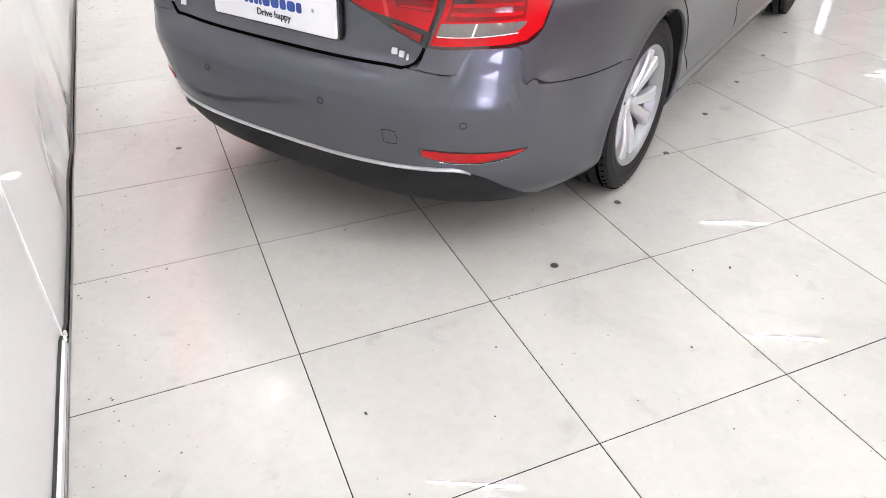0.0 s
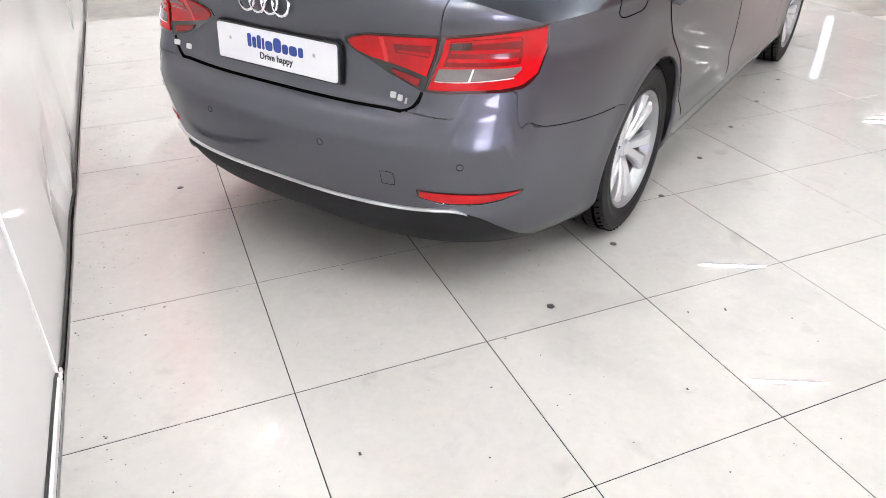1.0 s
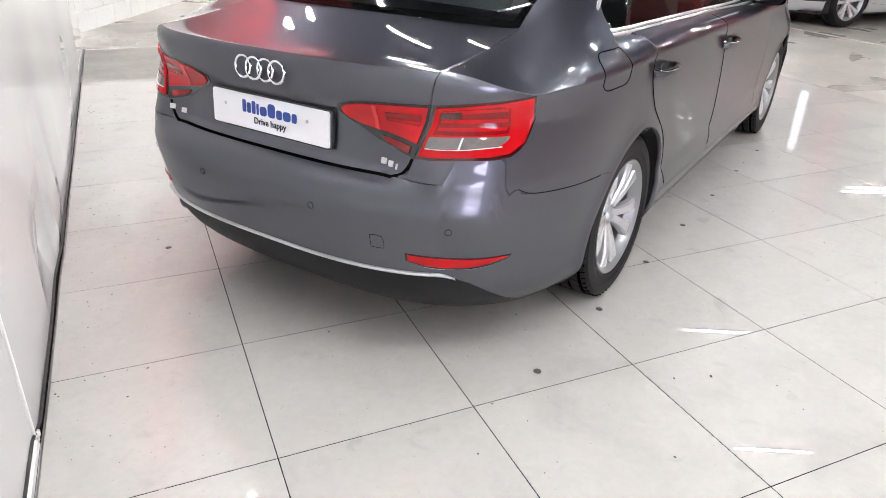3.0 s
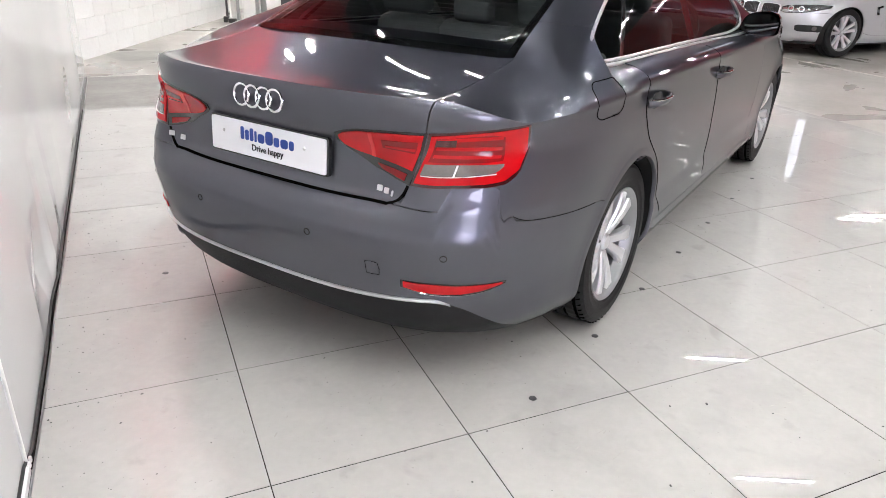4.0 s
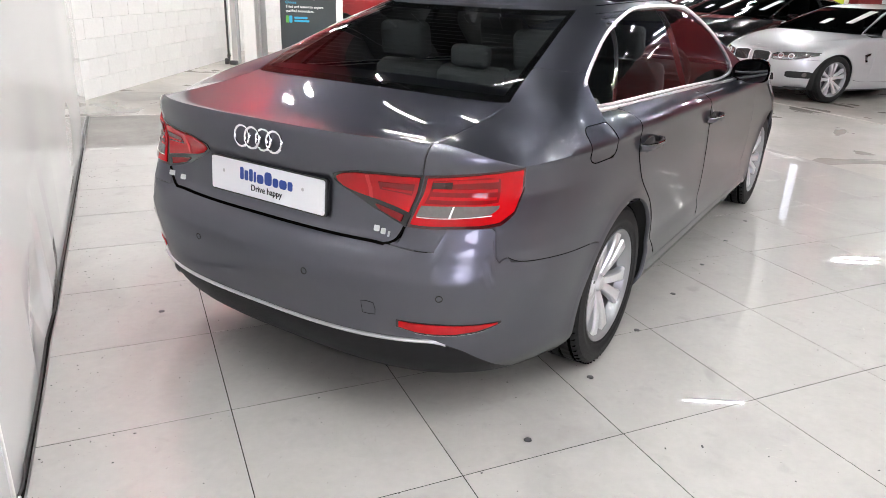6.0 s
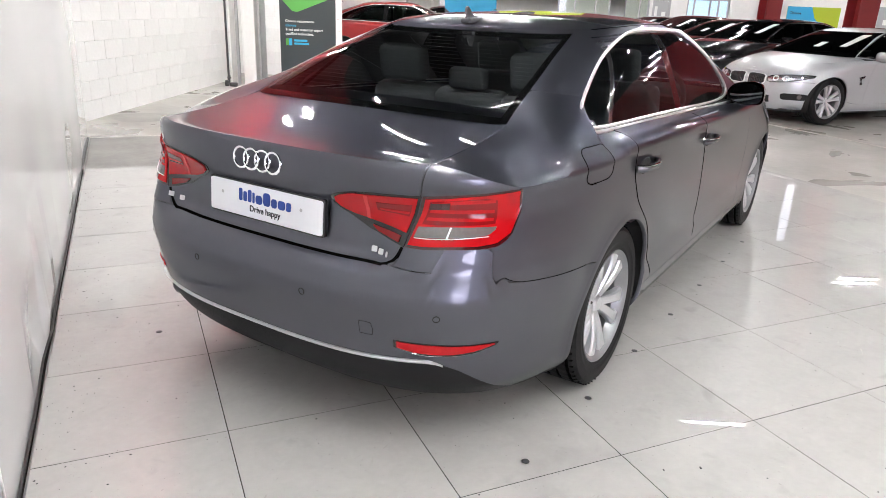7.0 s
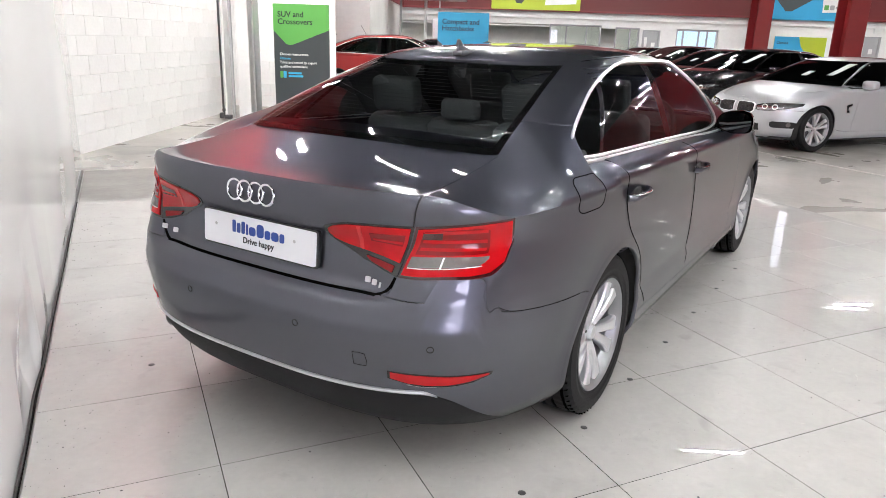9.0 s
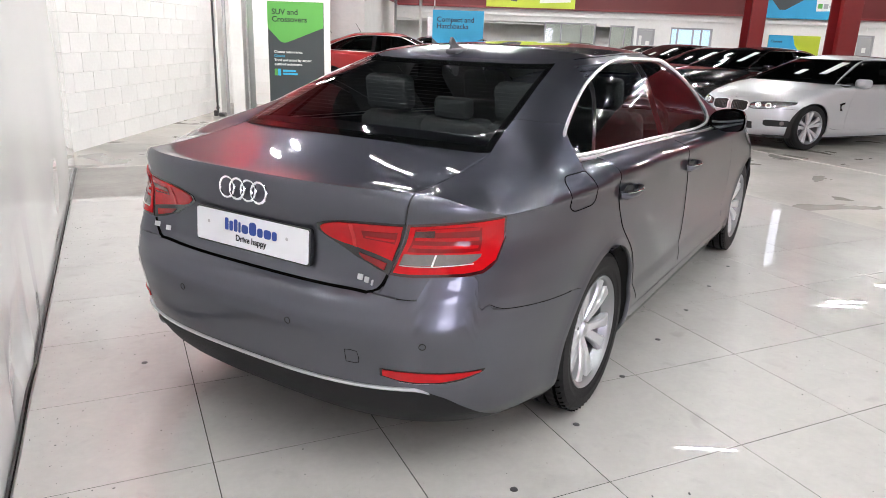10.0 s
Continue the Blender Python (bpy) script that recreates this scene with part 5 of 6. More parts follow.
# steel columns, red, of an open section
def column(e, d, w, label):
    c = thing("steel_column", label, "column", "red steel columns", HALL @ at(e, d, 0) @ Matrix.Rotation(radians(8), 4, "Z"))
    for y in (-w / 2, w / 2):
        part("flange", box((w, 0.03, 8.2), at(0, y, 4.1), 0.004), RED_STEEL, c)
    part("web", box((0.025, w - 0.03, 8.2), at(0, 0, 4.1)), RED_STEEL, c)
    part("base_plate", box((w + 0.16, w + 0.16, 0.03), at(0, 0, 0.012), 0.004), RED_STEEL, c)
    return c


column(9.8, 22.5, 0.50, "dark red painted steel roof column")
column(10.4, 18.0, 0.53, "dark red painted steel roof column")

# the boxed white column with pipes at the end of the block wall
post = thing("wall_column", "white painted steel column with grey pipes", "column", at=HALL @ at(-3.5, 10.9, 0))
part("web", box((0.22, 0.30, 2.6), at(0.10, 0.12, 1.3), 0.01), WHITE_PAINT, post)
part("flange", box((0.03, 0.34, 2.6), at(-0.22, 0.1, 1.3), 0.004), WHITE_PAINT, post)
part("flange", box((0.03, 0.34, 2.6), at(0.30, 0.1, 1.3), 0.004), STEEL, post, "bare grey column edge")
part("pipe", box((0.05, 0.05, 2.6), at(-0.10, -0.02, 1.3), 0.015, 2), GREY_DOOR, post, "grey pipe")
part("pipe", box((0.035, 0.035, 2.6), at(-0.30, 0.0, 1.3), 0.012, 2), DARK_STEEL, post, "dark cable pipe")
bm = bmesh.new()
add_box(bm, (0.13, 0.1, 0.07), HALL @ at(-3.62, 10.62, 0.028), 0.02, 2)
add_box(bm, (0.07, 0.06, 0.10), HALL @ at(-3.75, 10.66, 0.042), 0.015, 2)
tagged(part("debris", bm, DARK_STEEL, None, "small dark scraps on the floor at the column's foot"), category="debris")
hall_box("kerb", -3.3, -1.9, 12.4, 13.0, -0.008, 0.10, LINE_PAINT, "low pale concrete step along the wall", bevel=0.02)


# lamps under the ceiling: rows of tubes, and a few high-bay lamps
LAMP_Z = 6.5


def tube_lamp(e, d, twist=0.0):
    c = thing("ceiling_light", "long white fluorescent batten hung under the ceiling", "lamp", "ceiling battens", HALL @ at(e, d, LAMP_Z) @ Matrix.Rotation(twist, 4, "Z"))
    part("housing", box((1.26, 0.07, 0.05), at(0, 0, 0.05), 0.01), WHITE_PAINT, c)
    bm = bmesh.new()
    add_lathe(bm, [(0.001, -0.60), (0.0065, -0.60), (0.0065, 0.60), (0.001, 0.60)], 8, at(0, 0, 0.0))
    part("tube", bm, TUBE_GLOW, c, "glowing white tube")
    for x in (-0.55, 0.55):
        part("hanger", box((0.008, 0.008, 8.2 - LAMP_Z - 0.09), at(x, 0, (8.2 - LAMP_Z + 0.09) / 2)), STEEL, c)
    return c


first = tube_lamp(5.7, 7.65)
for e, d in LAMPS:
    copy_thing(first, HALL @ at(e, d, LAMP_Z))


faint = tube_lamp(*FAINT_LAMPS[0])
for o in faint.children:
    if o.name.startswith("tube"):
        o.data.materials[0] = FAINT_GLOW
for e, d in FAINT_LAMPS[1:]:
    copy_thing(faint, HALL @ at(e, d, LAMP_Z))


def spotlight(e, d, z):
    c = thing("spotlight", "small white spotlight hung over the display floor", "lamp", "spotlights", HALL @ at(e, d, z))
    bm = bmesh.new()
    add_lathe(bm, [(0.02, 0.20), (0.05, 0.17), (0.055, 0.0), (0.047, 0.0), (0.042, 0.05)], 14, Matrix.Rotation(-math.pi / 2, 4, "Y"))
    part("can", bm, WHITE_PAINT, c)
    bm = bmesh.new()
    add_lathe(bm, [(0.0005, 0.012), (0.042, 0.012), (0.042, 0.02), (0.0005, 0.02)], 12, Matrix.Rotation(-math.pi / 2, 4, "Y"))
    part("lens", bm, DOT_GLOW, c, "glowing round lens")
    part("hanger", box((0.015, 0.015, 8.2 - z - 0.19), at(0, 0, (8.2 - z + 0.19) / 2)), STEEL, c)
    return c


dot = spotlight(*SPOTS[0], 4.8)
for e, d in SPOTS[1:]:
    copy_thing(dot, HALL @ at(e, d, 4.8))
dim = spotlight(*DIM_SPOTS[0], 4.8)
for o in dim.children:
    if o.name.startswith("lens"):
        o.data.materials[0] = DIM_DOT_GLOW
for e, d in DIM_SPOTS[1:]:
    copy_thing(dim, HALL @ at(e, d, 4.8))


def bay_lamp(e, d, z, glow):
    c = thing("high_bay_light", "oblong high-bay lamp hung from the ceiling", "lamp", "high-bay lamps", HALL @ at(e, d, z))
    bm = bmesh.new()
    add_box(bm, (0.20, 0.56, 0.16), at(0, 0, 0.10), 0.03, 2)
    part("lamp_body", bm, STEEL, c)
    for y in (-0.18, -0.06, 0.06, 0.18):
        part("lens", box((0.052, 0.052, 0.012), at(0, y, 0.012), 0.003), glow, c, "glowing white lens")
    part("hanger", box((0.02, 0.02, 8.2 - z - 0.28), at(0, 0, (8.2 - z + 0.28) / 2)), STEEL, c)


for (e, d), glow in zip(BAYS, (DIM_SPOT_GLOW, SPOT_GLOW)):
    bay_lamp(e, d, 6.6, glow)


def floodlight(e, d, z):
    c = thing("floodlight", "round floodlight hung near the white column", "lamp", "floodlights", HALL @ at(e, d, z))
    bm = bmesh.new()
    add_lathe(bm, [(0.03, 0.26), (0.09, 0.22), (0.135, 0.0), (0.125, 0.0), (0.115, 0.04)], 20, Matrix.Rotation(-math.pi / 2, 4, "Y"))
    part("can", bm, STEEL, c)
    bm = bmesh.new()
    add_lathe(bm, [(0.0005, 0.012), (0.115, 0.012), (0.115, 0.02), (0.0005, 0.02)], 20, Matrix.Rotation(-math.pi / 2, 4, "Y"))
    part("lens", bm, FLOOD_GLOW, c, "glowing round lens")
    part("hanger", box((0.015, 0.015, 8.2 - z - 0.25), at(0, 0, (8.2 - z + 0.25) / 2)), STEEL, c)


for e, d in FLOODS:
    floodlight(e, d, 4.8)

# ---- the grey saloon ----
SALOON = Shape()
CAR_AT = at(0.1325, 0.6623, 0) @ Matrix.Rotation(radians(32.65 - 90), 4, "Z")
saloon = thing("grey_saloon", "dark grey metallic four-door saloon parked on cream tiles", "car", at=CAR_AT)
wing_ob, WING_FOOT = car_body(SALOON, saloon, PAINT)
car_cabin(SALOON, saloon, PAINT)
for yw, turn in zip(SALOON.axles, (-0.35, 0.9)):
    wheel(saloon, SALOON.hub_x, yw, SALOON.wheel_r, 1, 5, 0.224, turn)
    wheel(saloon, -SALOON.hub_x, yw, SALOON.wheel_r, -1, 5, 0.224, turn + 0.5)


def on_body(sh, theta, z, lift, mirror=False):
    """A frame on the body's skin: x along it, y out of it, z up."""
    p, n = sh.out(theta, z, lift), sh.normal(theta, z)
    if mirror:
        p, n = mirrored(p), mirrored(n)
    x = n.cross(Vector((0, 0, 1))).normalized()
    m = Matrix((x, n, x.cross(n))).transposed().to_4x4()
    m.translation = p
    return m


def patch_part(name, sh, keys, lift, mat, parent, label="", n=14, m=6, mirror=False, **kw):
    bm = bmesh.new()
    add_patch(bm, sh, keys, lift, n, m, mirror=mirror, **kw)
    return part(name, bm, mat, parent, label, sharp=45)


def seam_line(name, points, radius, parent, loop=False, mat=None):
    bm = bmesh.new()
    add_tube(bm, points, radius, 5, loop=loop)
    return part(name, bm, mat or SEAM, parent)


def saloon_lamps(mirror):
    sh = SALOON
    # on the boot lid
    lamp = patch_part("boot_lamp", sh, [(9.6, 0.848, 0.869), (11, 0.829, 0.880), (14, 0.808, 0.892), (18, 0.778, 0.897), (24, 0.756, 0.901), (28.8, 0.747, 0.903)], 0.003, BLACK_GLOSS, saloon,
                      "gloss black rear lamp housing on the boot lid", 20, 8, mirror, lean1=21)
    patch_part("lens", sh, [(10.4, 0.851, 0.866), (11.5, 0.834, 0.876), (14, 0.822, 0.886), (20, 0.806, 0.892), (28.1, 0.789, 0.896)], 0.007, LAMP_RED, lamp, "glossy red lamp lens", 18, 5, mirror, lean1=21)
    patch_part("lens", sh, [(18.2, 0.790, 0.795), (19.5, 0.776, 0.791), (24, 0.763, 0.783), (26.9, 0.757, 0.778)], 0.007, LAMP_DEEP, lamp, "dark red lower lamp lens", 10, 4, mirror, lean1=21)
    patch_part("light_bar", sh, [(19.5, 0.846, 0.872), (24, 0.842, 0.874), (27.2, 0.838, 0.876)], 0.009, LAMP_DEEP, lamp, "dark red lamp insert", 8, 4, mirror, lean1=21)
    patch_part("light_bar", sh, [(20.2, 0.851, 0.857), (27.0, 0.846, 0.855)], 0.011, LAMP_RED, lamp, "bright red light bar", 8, 3, mirror, lean1=21)
    patch_part("light_bar", sh, [(16.9, 0.815, 0.888), (17.7, 0.812, 0.889)], 0.0100, LAMP_GLINT, lamp, "pale red upright rib", 2, 4, mirror)
    # on the wing
    lamp = patch_part("wing_lamp", sh, [(29.1, 0.748, 0.903), (40, 0.755, 0.914), (48, 0.757, 0.921), (52.5, 0.763, 0.926), (55.2, 0.79, 0.928), (56.4, 0.86, 0.930)], 0.003, LAMP_EDGE, saloon,
                      "dark red rear lamp housing on the wing", 26, 10, mirror, lean0=21)
    patch_part("lens", sh, [(29.9, 0.757, 0.896), (40, 0.763, 0.907), (47, 0.765, 0.914), (51.5, 0.772, 0.919), (54.6, 0.80, 0.922), (55.6, 0.86, 0.924)], 0.007, LAMP_RED, lamp, "glossy red lamp lens", 26, 8, mirror, lean0=21)
    patch_part("lamp_insert", sh, [(31.2, 0.820, 0.890), (40, 0.822, 0.900), (46, 0.824, 0.905), (49.4, 0.828, 0.900)], 0.0085, LAMP_DEEP, lamp, "dark red lamp insert", 20, 6, mirror, lean0=21)
    for z in (0.836, 0.862):
        patch_part("light_bar", sh, [(31.8, z - 0.004, z + 0.006), (40, z - 0.003, z + 0.008), (48.6, z, z + 0.010)], 0.0105, LAMP_RED, lamp, "bright red light bar", 14, 3, mirror, lean0=21)
    patch_part("light_bar", sh, [(31.6, 0.880, 0.889), (40, 0.888, 0.898), (48.8, 0.893, 0.902)], 0.0105, LAMP_RED, lamp, "bright red light bar", 14, 3, mirror, lean0=21)
    patch_part("reversing_lens", sh, [(30.7, 0.782, 0.813), (38, 0.786, 0.817), (44, 0.788, 0.818), (48.5, 0.796, 0.819), (50.0, 0.812, 0.820)], 0.0095, LAMP_CLEAR, lamp, "clear ribbed reversing lamp lens", 20, 4, mirror, lean0=21)
    patch_part("lens_edge", sh, [(30.9, 0.779, 0.7812), (40, 0.783, 0.7852), (48.6, 0.791, 0.7935)], 0.0105, SATIN_CHROME, lamp, "pale lower edge of the clear lens", 14, 2, mirror, lean0=21)
    patch_part("lens_edge", sh, [(38.2, 0.784, 0.816), (38.7, 0.784, 0.816)], 0.0108, SATIN_CHROME, lamp, "pale rib across the clear lens", 2, 3, mirror, lean0=12, lean1=12)
    patch_part("lamp_insert", sh, [(31.4, 0.868, 0.887), (36.5, 0.870, 0.891)], 0.0110, LAMP_EDGE, lamp, "dark lamp cell", 6, 3, mirror, lean0=21, lean1=14)
    # in the bumper
    low = patch_part("bumper_reflector", sh, [(28.2, 0.436, 0.462), (33, 0.421, 0.458), (38, 0.415, 0.455), (44, 0.414, 0.451), (50, 0.422, 0.449), (54, 0.434, 0.449), (57.2, 0.446, 0.450)], 0.002, BLACK_GLOSS, saloon,
                     "black reflector surround in the bumper", 20, 4, mirror)
    patch_part("reflector_lens", sh, [(28.9, 0.439, 0.458), (33, 0.425, 0.454), (38, 0.419, 0.451), (44, 0.418, 0.447), (50, 0.426, 0.446), (53.5, 0.436, 0.446), (56.0, 0.443, 0.446)], 0.005, LAMP_RED, low, "red reflector lens", 18, 4, mirror)
    seam_line("reflector_edge", [mirrored(p) if mirror else p for p in [sh.out(t, smooth([(33, 0.419), (38, 0.413), (44, 0.412), (50, 0.419), (54, 0.431), (57.5, 0.446)], t), 0.002) for t in [33 + i for i in range(25)]]], 0.002, low, mat=CHROME)


saloon_lamps(False)
saloon_lamps(True)

# bright strip over the black valance, and the dark line under the boot lid
bm = bmesh.new()
for g in (1, -1):
    rows = []
    for i in range(42):
        t = i
        zc, h = smooth(SALOON.valance, t) + 0.002, 0.0052 * min(1.0, (41.5 - t) / 4)
        row = [SALOON.out(t, zc - h, -0.004), SALOON.out(t, zc - h, 0.006), SALOON.out(t, zc + h * 0.3, 0.009), SALOON.out(t, zc + h, 0.006), SALOON.out(t, zc + h, -0.004)]
        rows.append(row if g > 0 else [mirrored(p) for p in row][::-1])
    add_grid(bm, rows)
part("bumper_strip", bm, TRIM_CHROME, saloon, "thin bright metal strip along the bumper", sharp=50)
edge = [SALOON.out(t, 0.685, -0.0035) for t in range(0, 23)]
for x, z in ((0.488, 0.687), (0.503, 0.691), (0.515, 0.697), (0.524, 0.705), (0.532, 0.716), (0.539, 0.730), (0.545, 0.745)):
    edge.append(SALOON.out(SALOON.theta_x(x, z), z, -0.0045))
seam_line("boot_gap", [mirrored(p) for p in edge[:0:-1]] + edge, 0.0080, saloon)
# the joint between wing and bumper, from the lamp's corner to the wheel arch
for s in (1, -1):
    pts = [p for p in WING_FOOT if 0.234 < p.y < 0.66]
    for turn in range(6):
        pts = pts[:1] + [p * 0.5 + (a + b) * 0.25 for a, p, b in zip(pts, pts[1:], pts[2:])] + pts[-1:]
    seam_line("wing_seam", pts if s > 0 else [mirrored(p) for p in pts], 0.0014, saloon)
# parking sensors
for t, z in ((7.8, 0.568), (39.3, 0.546)):
    for mir in (False, True):
        m = on_body(SALOON, t, z, 0.0, mir) @ Matrix.Rotation(math.pi / 2, 4, "Z")
        bm = bmesh.new()
        add_lathe(bm, [(0.0115, -0.002), (0.0115, 0.0015), (0.0090, 0.0015), (0.0090, -0.001)], 20, m)
        ring = part("parking_sensor", bm, DARK_INNER, saloon, "round parking sensor with a dark ring")
        bm = bmesh.new()
        add_lathe(bm, [(0.0001, 0.0012), (0.0078, 0.0010), (0.0086, -0.0005)], 16, m)
        part("sensor_face", bm, PAINT, ring)
# towing-eye cover
seam_line("towing_cover_seam", [SALOON.out(t, z, 0.0006) for t, z in [(19.9, 0.512), (20.0, 0.49), (20.1, 0.470), (21.6, 0.4685), (23.1, 0.470), (23.2, 0.49), (22.8, 0.511), (21.3, 0.514)]], 0.0009, saloon, True)
# exhaust tips
for x in (-0.60, -0.52):
    bm = bmesh.new()
    add_lathe(bm, [(0.026, -0.16), (0.028, 0.0), (0.029, 0.002), (0.026, 0.004), (0.024, -0.02), (0.024, -0.15)], 20, at(x, 0.115, 0.318) @ Matrix.Rotation(-math.pi / 2, 4, "Z"))
    part("exhaust_tip", bm, ALLOY_DARK, saloon, "dark chromed exhaust tip")

# the dealer's plate
PLATE_M = at(0, 0.049, 0.784) @ Matrix.Rotation(radians(-4), 4, "X")
bm = bmesh.new()
add_plate(bm, rounded(0.536, 0.124, 0.010), 0.014, PLATE_M @ at(0, 0.002, 0))
part("plate_holder", bm, BLACK_GLOSS, saloon, "black plate holder")
bm = bmesh.new()
add_plate(bm, rounded(0.522, 0.112, 0.008), 0.006, PLATE_M @ at(0, -0.003, 0))
plate = part("number_plate", bm, PLATE_WHITE, saloon, "white dealer plate with blue and dark print")
x = -0.118
for w, h, up in ((0.017, 0.042, 0), (0.017, 0.034, 0), (0.017, 0.042, 0), (0.010, 0.036, 0), (0.031, 0.030, 0), (0.033, 0.044, 0), (0.025, 0.030, 0), (0.033, 0.030, 0), (0.021, 0.030, 0)):
    bm = bmesh.new()
    add_plate(bm, rounded(w, h, min(w, h) * 0.34), 0.001, PLATE_M @ at(x + w / 2, -0.0042, -0.004 + h / 2))
    part("print_bar", bm, INK_BLUE, plate, "rounded blue printed shape")
    x += w + 0.0050
lettering("slogan", "Drive happy", 0.0295, INK_DARK, plate, PLATE_M @ at(-0.066, -0.0040, -0.034), "small dark printed slogan")
for x in (-0.20, 0.17):
    bm = bmesh.new()
    add_lathe(bm, [(0.0001, 0.002), (0.005, 0.0015), (0.0062, 0.0)], 12, PLATE_M @ at(x, -0.003, 0.012) @ Matrix.Rotation(-math.pi / 2, 4, "Z"))
    part("plate_screw", bm, STEEL, plate)

# four plain rings over the plate, and bars for the badges
for i in range(4):
    bm = bmesh.new()
    cx = (i - 1.5) * 0.0495
    tilt = Matrix.Rotation(radians(-6), 4, "X")
    pts = [at(cx, 0.028 - (0.002 if i % 2 else 0.0), 0.937) @ tilt @ Vector((0.0335 * math.cos(a), 0, 0.0335 * math.sin(a))) for a in [2 * math.pi * j / 40 for j in range(40)]]
    add_tube(bm, pts, 0.0046, 8, loop=True)
    part("badge_ring", bm, CHROME, saloon, "chrome ring badge")
for t, z, w, mir in ((18.9, 0.7185, 0.019, False), (20.7, 0.7145, 0.017, False), (22.4, 0.7105, 0.006, False), (25.6, 0.723, 0.026, True), (21.2, 0.716, 0.024, True)):
    bm = bmesh.new()
    add_plate(bm, rounded(w, 0.018, 0.003), 0.003, on_body(SALOON, t, z, 0.001, mir))
    part("badge_bar", bm, SATIN_CHROME, saloon, "small bright badge shape")

# aerial fin
bm = bmesh.new()
add_box(bm, (0.056, 0.125, 0.024), at(-0.008, 1.334, 1.374) @ Matrix.Rotation(radians(3), 4, "X"), 0.0095, 3)
fin = part("aerial_base", bm, ALLOY_DARK, saloon, "low grey foot of the roof aerial", sharp=60)
bm = bmesh.new()
add_plate(bm, [(0.0, 0.0), (-0.004, 0.030), (0.003, 0.048), (0.011, 0.051), (0.024, 0.042), (0.050, 0.020), (0.10, 0.006), (0.12, 0.0)], 0.011, at(-0.0025, 1.276, 1.382) @ Matrix.Rotation(math.pi / 2, 4, "Z"))
part("aerial_blade", bm, ALLOY_DARK, fin, "upright grey aerial blade", sharp=60)

# bright strip along the waist, over the joint between doors and windows
for s in (1, -1):
    bm = bmesh.new()
    pts = []
    for i in range(81):
        y = mix(0.79, 3.03, i / 80)
        t = SALOON.green_y(y, 0.0)
        q = SALOON.green(t, 0.0) + SALOON.green_normal(t, 0.02) * 0.006 + Vector((0.005, 0, -0.002))
        pts.append(q if s > 0 else mirrored(q))
    add_tube(bm, pts, 0.0085, 10)
    part("waist_strip", bm, TRIM_CHROME, saloon, "bright chrome strip along the waist")

# door mirrors
for s in (1, -1):
    bm = bmesh.new()
    rows = []
    for i in range(13):
        f = i / 12
        y = mix(2.93, 3.14, f)
        k = math.sqrt(max(0.0, 1 - f ** 2.2))
        row = []
        for j in range(24):
            a = 2 * math.pi * j / 24
            c, d = math.cos(a), math.sin(a)
            c, d = math.copysign(abs(c) ** 0.75, c), (abs(d) ** 0.85 * 1.05 if d > 0 else -0.80 * abs(d) ** 0.45)
            row.append(Vector((s * (0.905 + 0.102 * c * k), y, 1.012 + (0.070 + 0.010 * c) * d * k)))
        rows.append(row + [row[0]])
    add_grid(bm, rows)
    mirror_ob = part("door_mirror", bm, BLACK_GLOSS, saloon, "gloss black door mirror", sharp=60)
    bm = bmesh.new()
    add_plate(bm, [(0.094 * math.copysign(abs(math.cos(a)) ** 0.75, math.cos(a)), 0.062 * math.copysign(abs(math.sin(a)) ** 0.75, math.sin(a))) for a in [2 * math.pi * j / 28 for j in range(28)]], 0.004,
              at(s * 0.905, 2.935, 1.012) @ Matrix.Rotation(radians(s * -9), 4, "Z"))
    part("mirror_glass", bm, MIRROR_DIM, mirror_ob, "mirror glass with its dark reflection in the colour")
    bm = bmesh.new()
    add_tube(bm, [(s * 0.78, 3.02, 0.975), (s * 0.84, 3.02, 0.965), (s * 0.90, 3.03, 0.962)], 0.022, 8, flat=0.6)
    part("mirror_stalk", bm, BLACK_GLOSS, mirror_ob)

# door handles in their bowls
for y, z in ((1.15, 0.882), (2.13, 0.856)):
    for s in (1, -1):
        xs = SALOON.half_width(y, z)
        bm = bmesh.new()
        rows = []
        for i in range(11):
            f = i / 10
            bow = math.sin(f * math.pi) ** 0.4
            c = Vector((xs - 0.004 + 0.038 * bow, y - 0.115 + 0.23 * f, z + 0.003 * (f - 0.5)))
            rows.append([c + Vector((0.011 * math.cos(a), 0, 0.014 * math.sin(a))) for a in [2 * math.pi * k / 8 for k in range(9)]])
        rows = [[Vector((s * p.x, p.y, p.z)) for p in r] for r in rows]
        add_grid(bm, rows)
        handle = part("door_handle", bm, PAINT, saloon, "grey door handle with a bright strip", sharp=60)
        bm = bmesh.new()
        add_tube(bm, [(s * (xs - 0.002 + 0.046 * math.sin(f * math.pi) ** 0.4), y - 0.108 + 0.216 * f, z + 0.012) for f in [i / 12 for i in range(13)]], 0.004, 6)
        part("handle_strip", bm, CHROME, handle, "chrome strip")
        # the bowl's shade, laid on the door skin as a dark disc
        bm = bmesh.new()
        add_lathe(bm, [(0.0001, 0.003), (0.030, 0.0025), (0.037, -0.004)], 20, at(s * xs, y - 0.01, z - 0.002) @ (Matrix() if s > 0 else Matrix.Rotation(math.pi, 4, "Z")) @ Matrix.Diagonal((1, 1.9, 0.95, 1)))
        part("handle_bowl", bm, DARK_INNER, handle, "dark disc for the shade in the handle's hollow")
# fuel flap
bpy.context.view_layer.update()
loop = []
outline = rounded(1.0, 1.0, 0.24, 6)
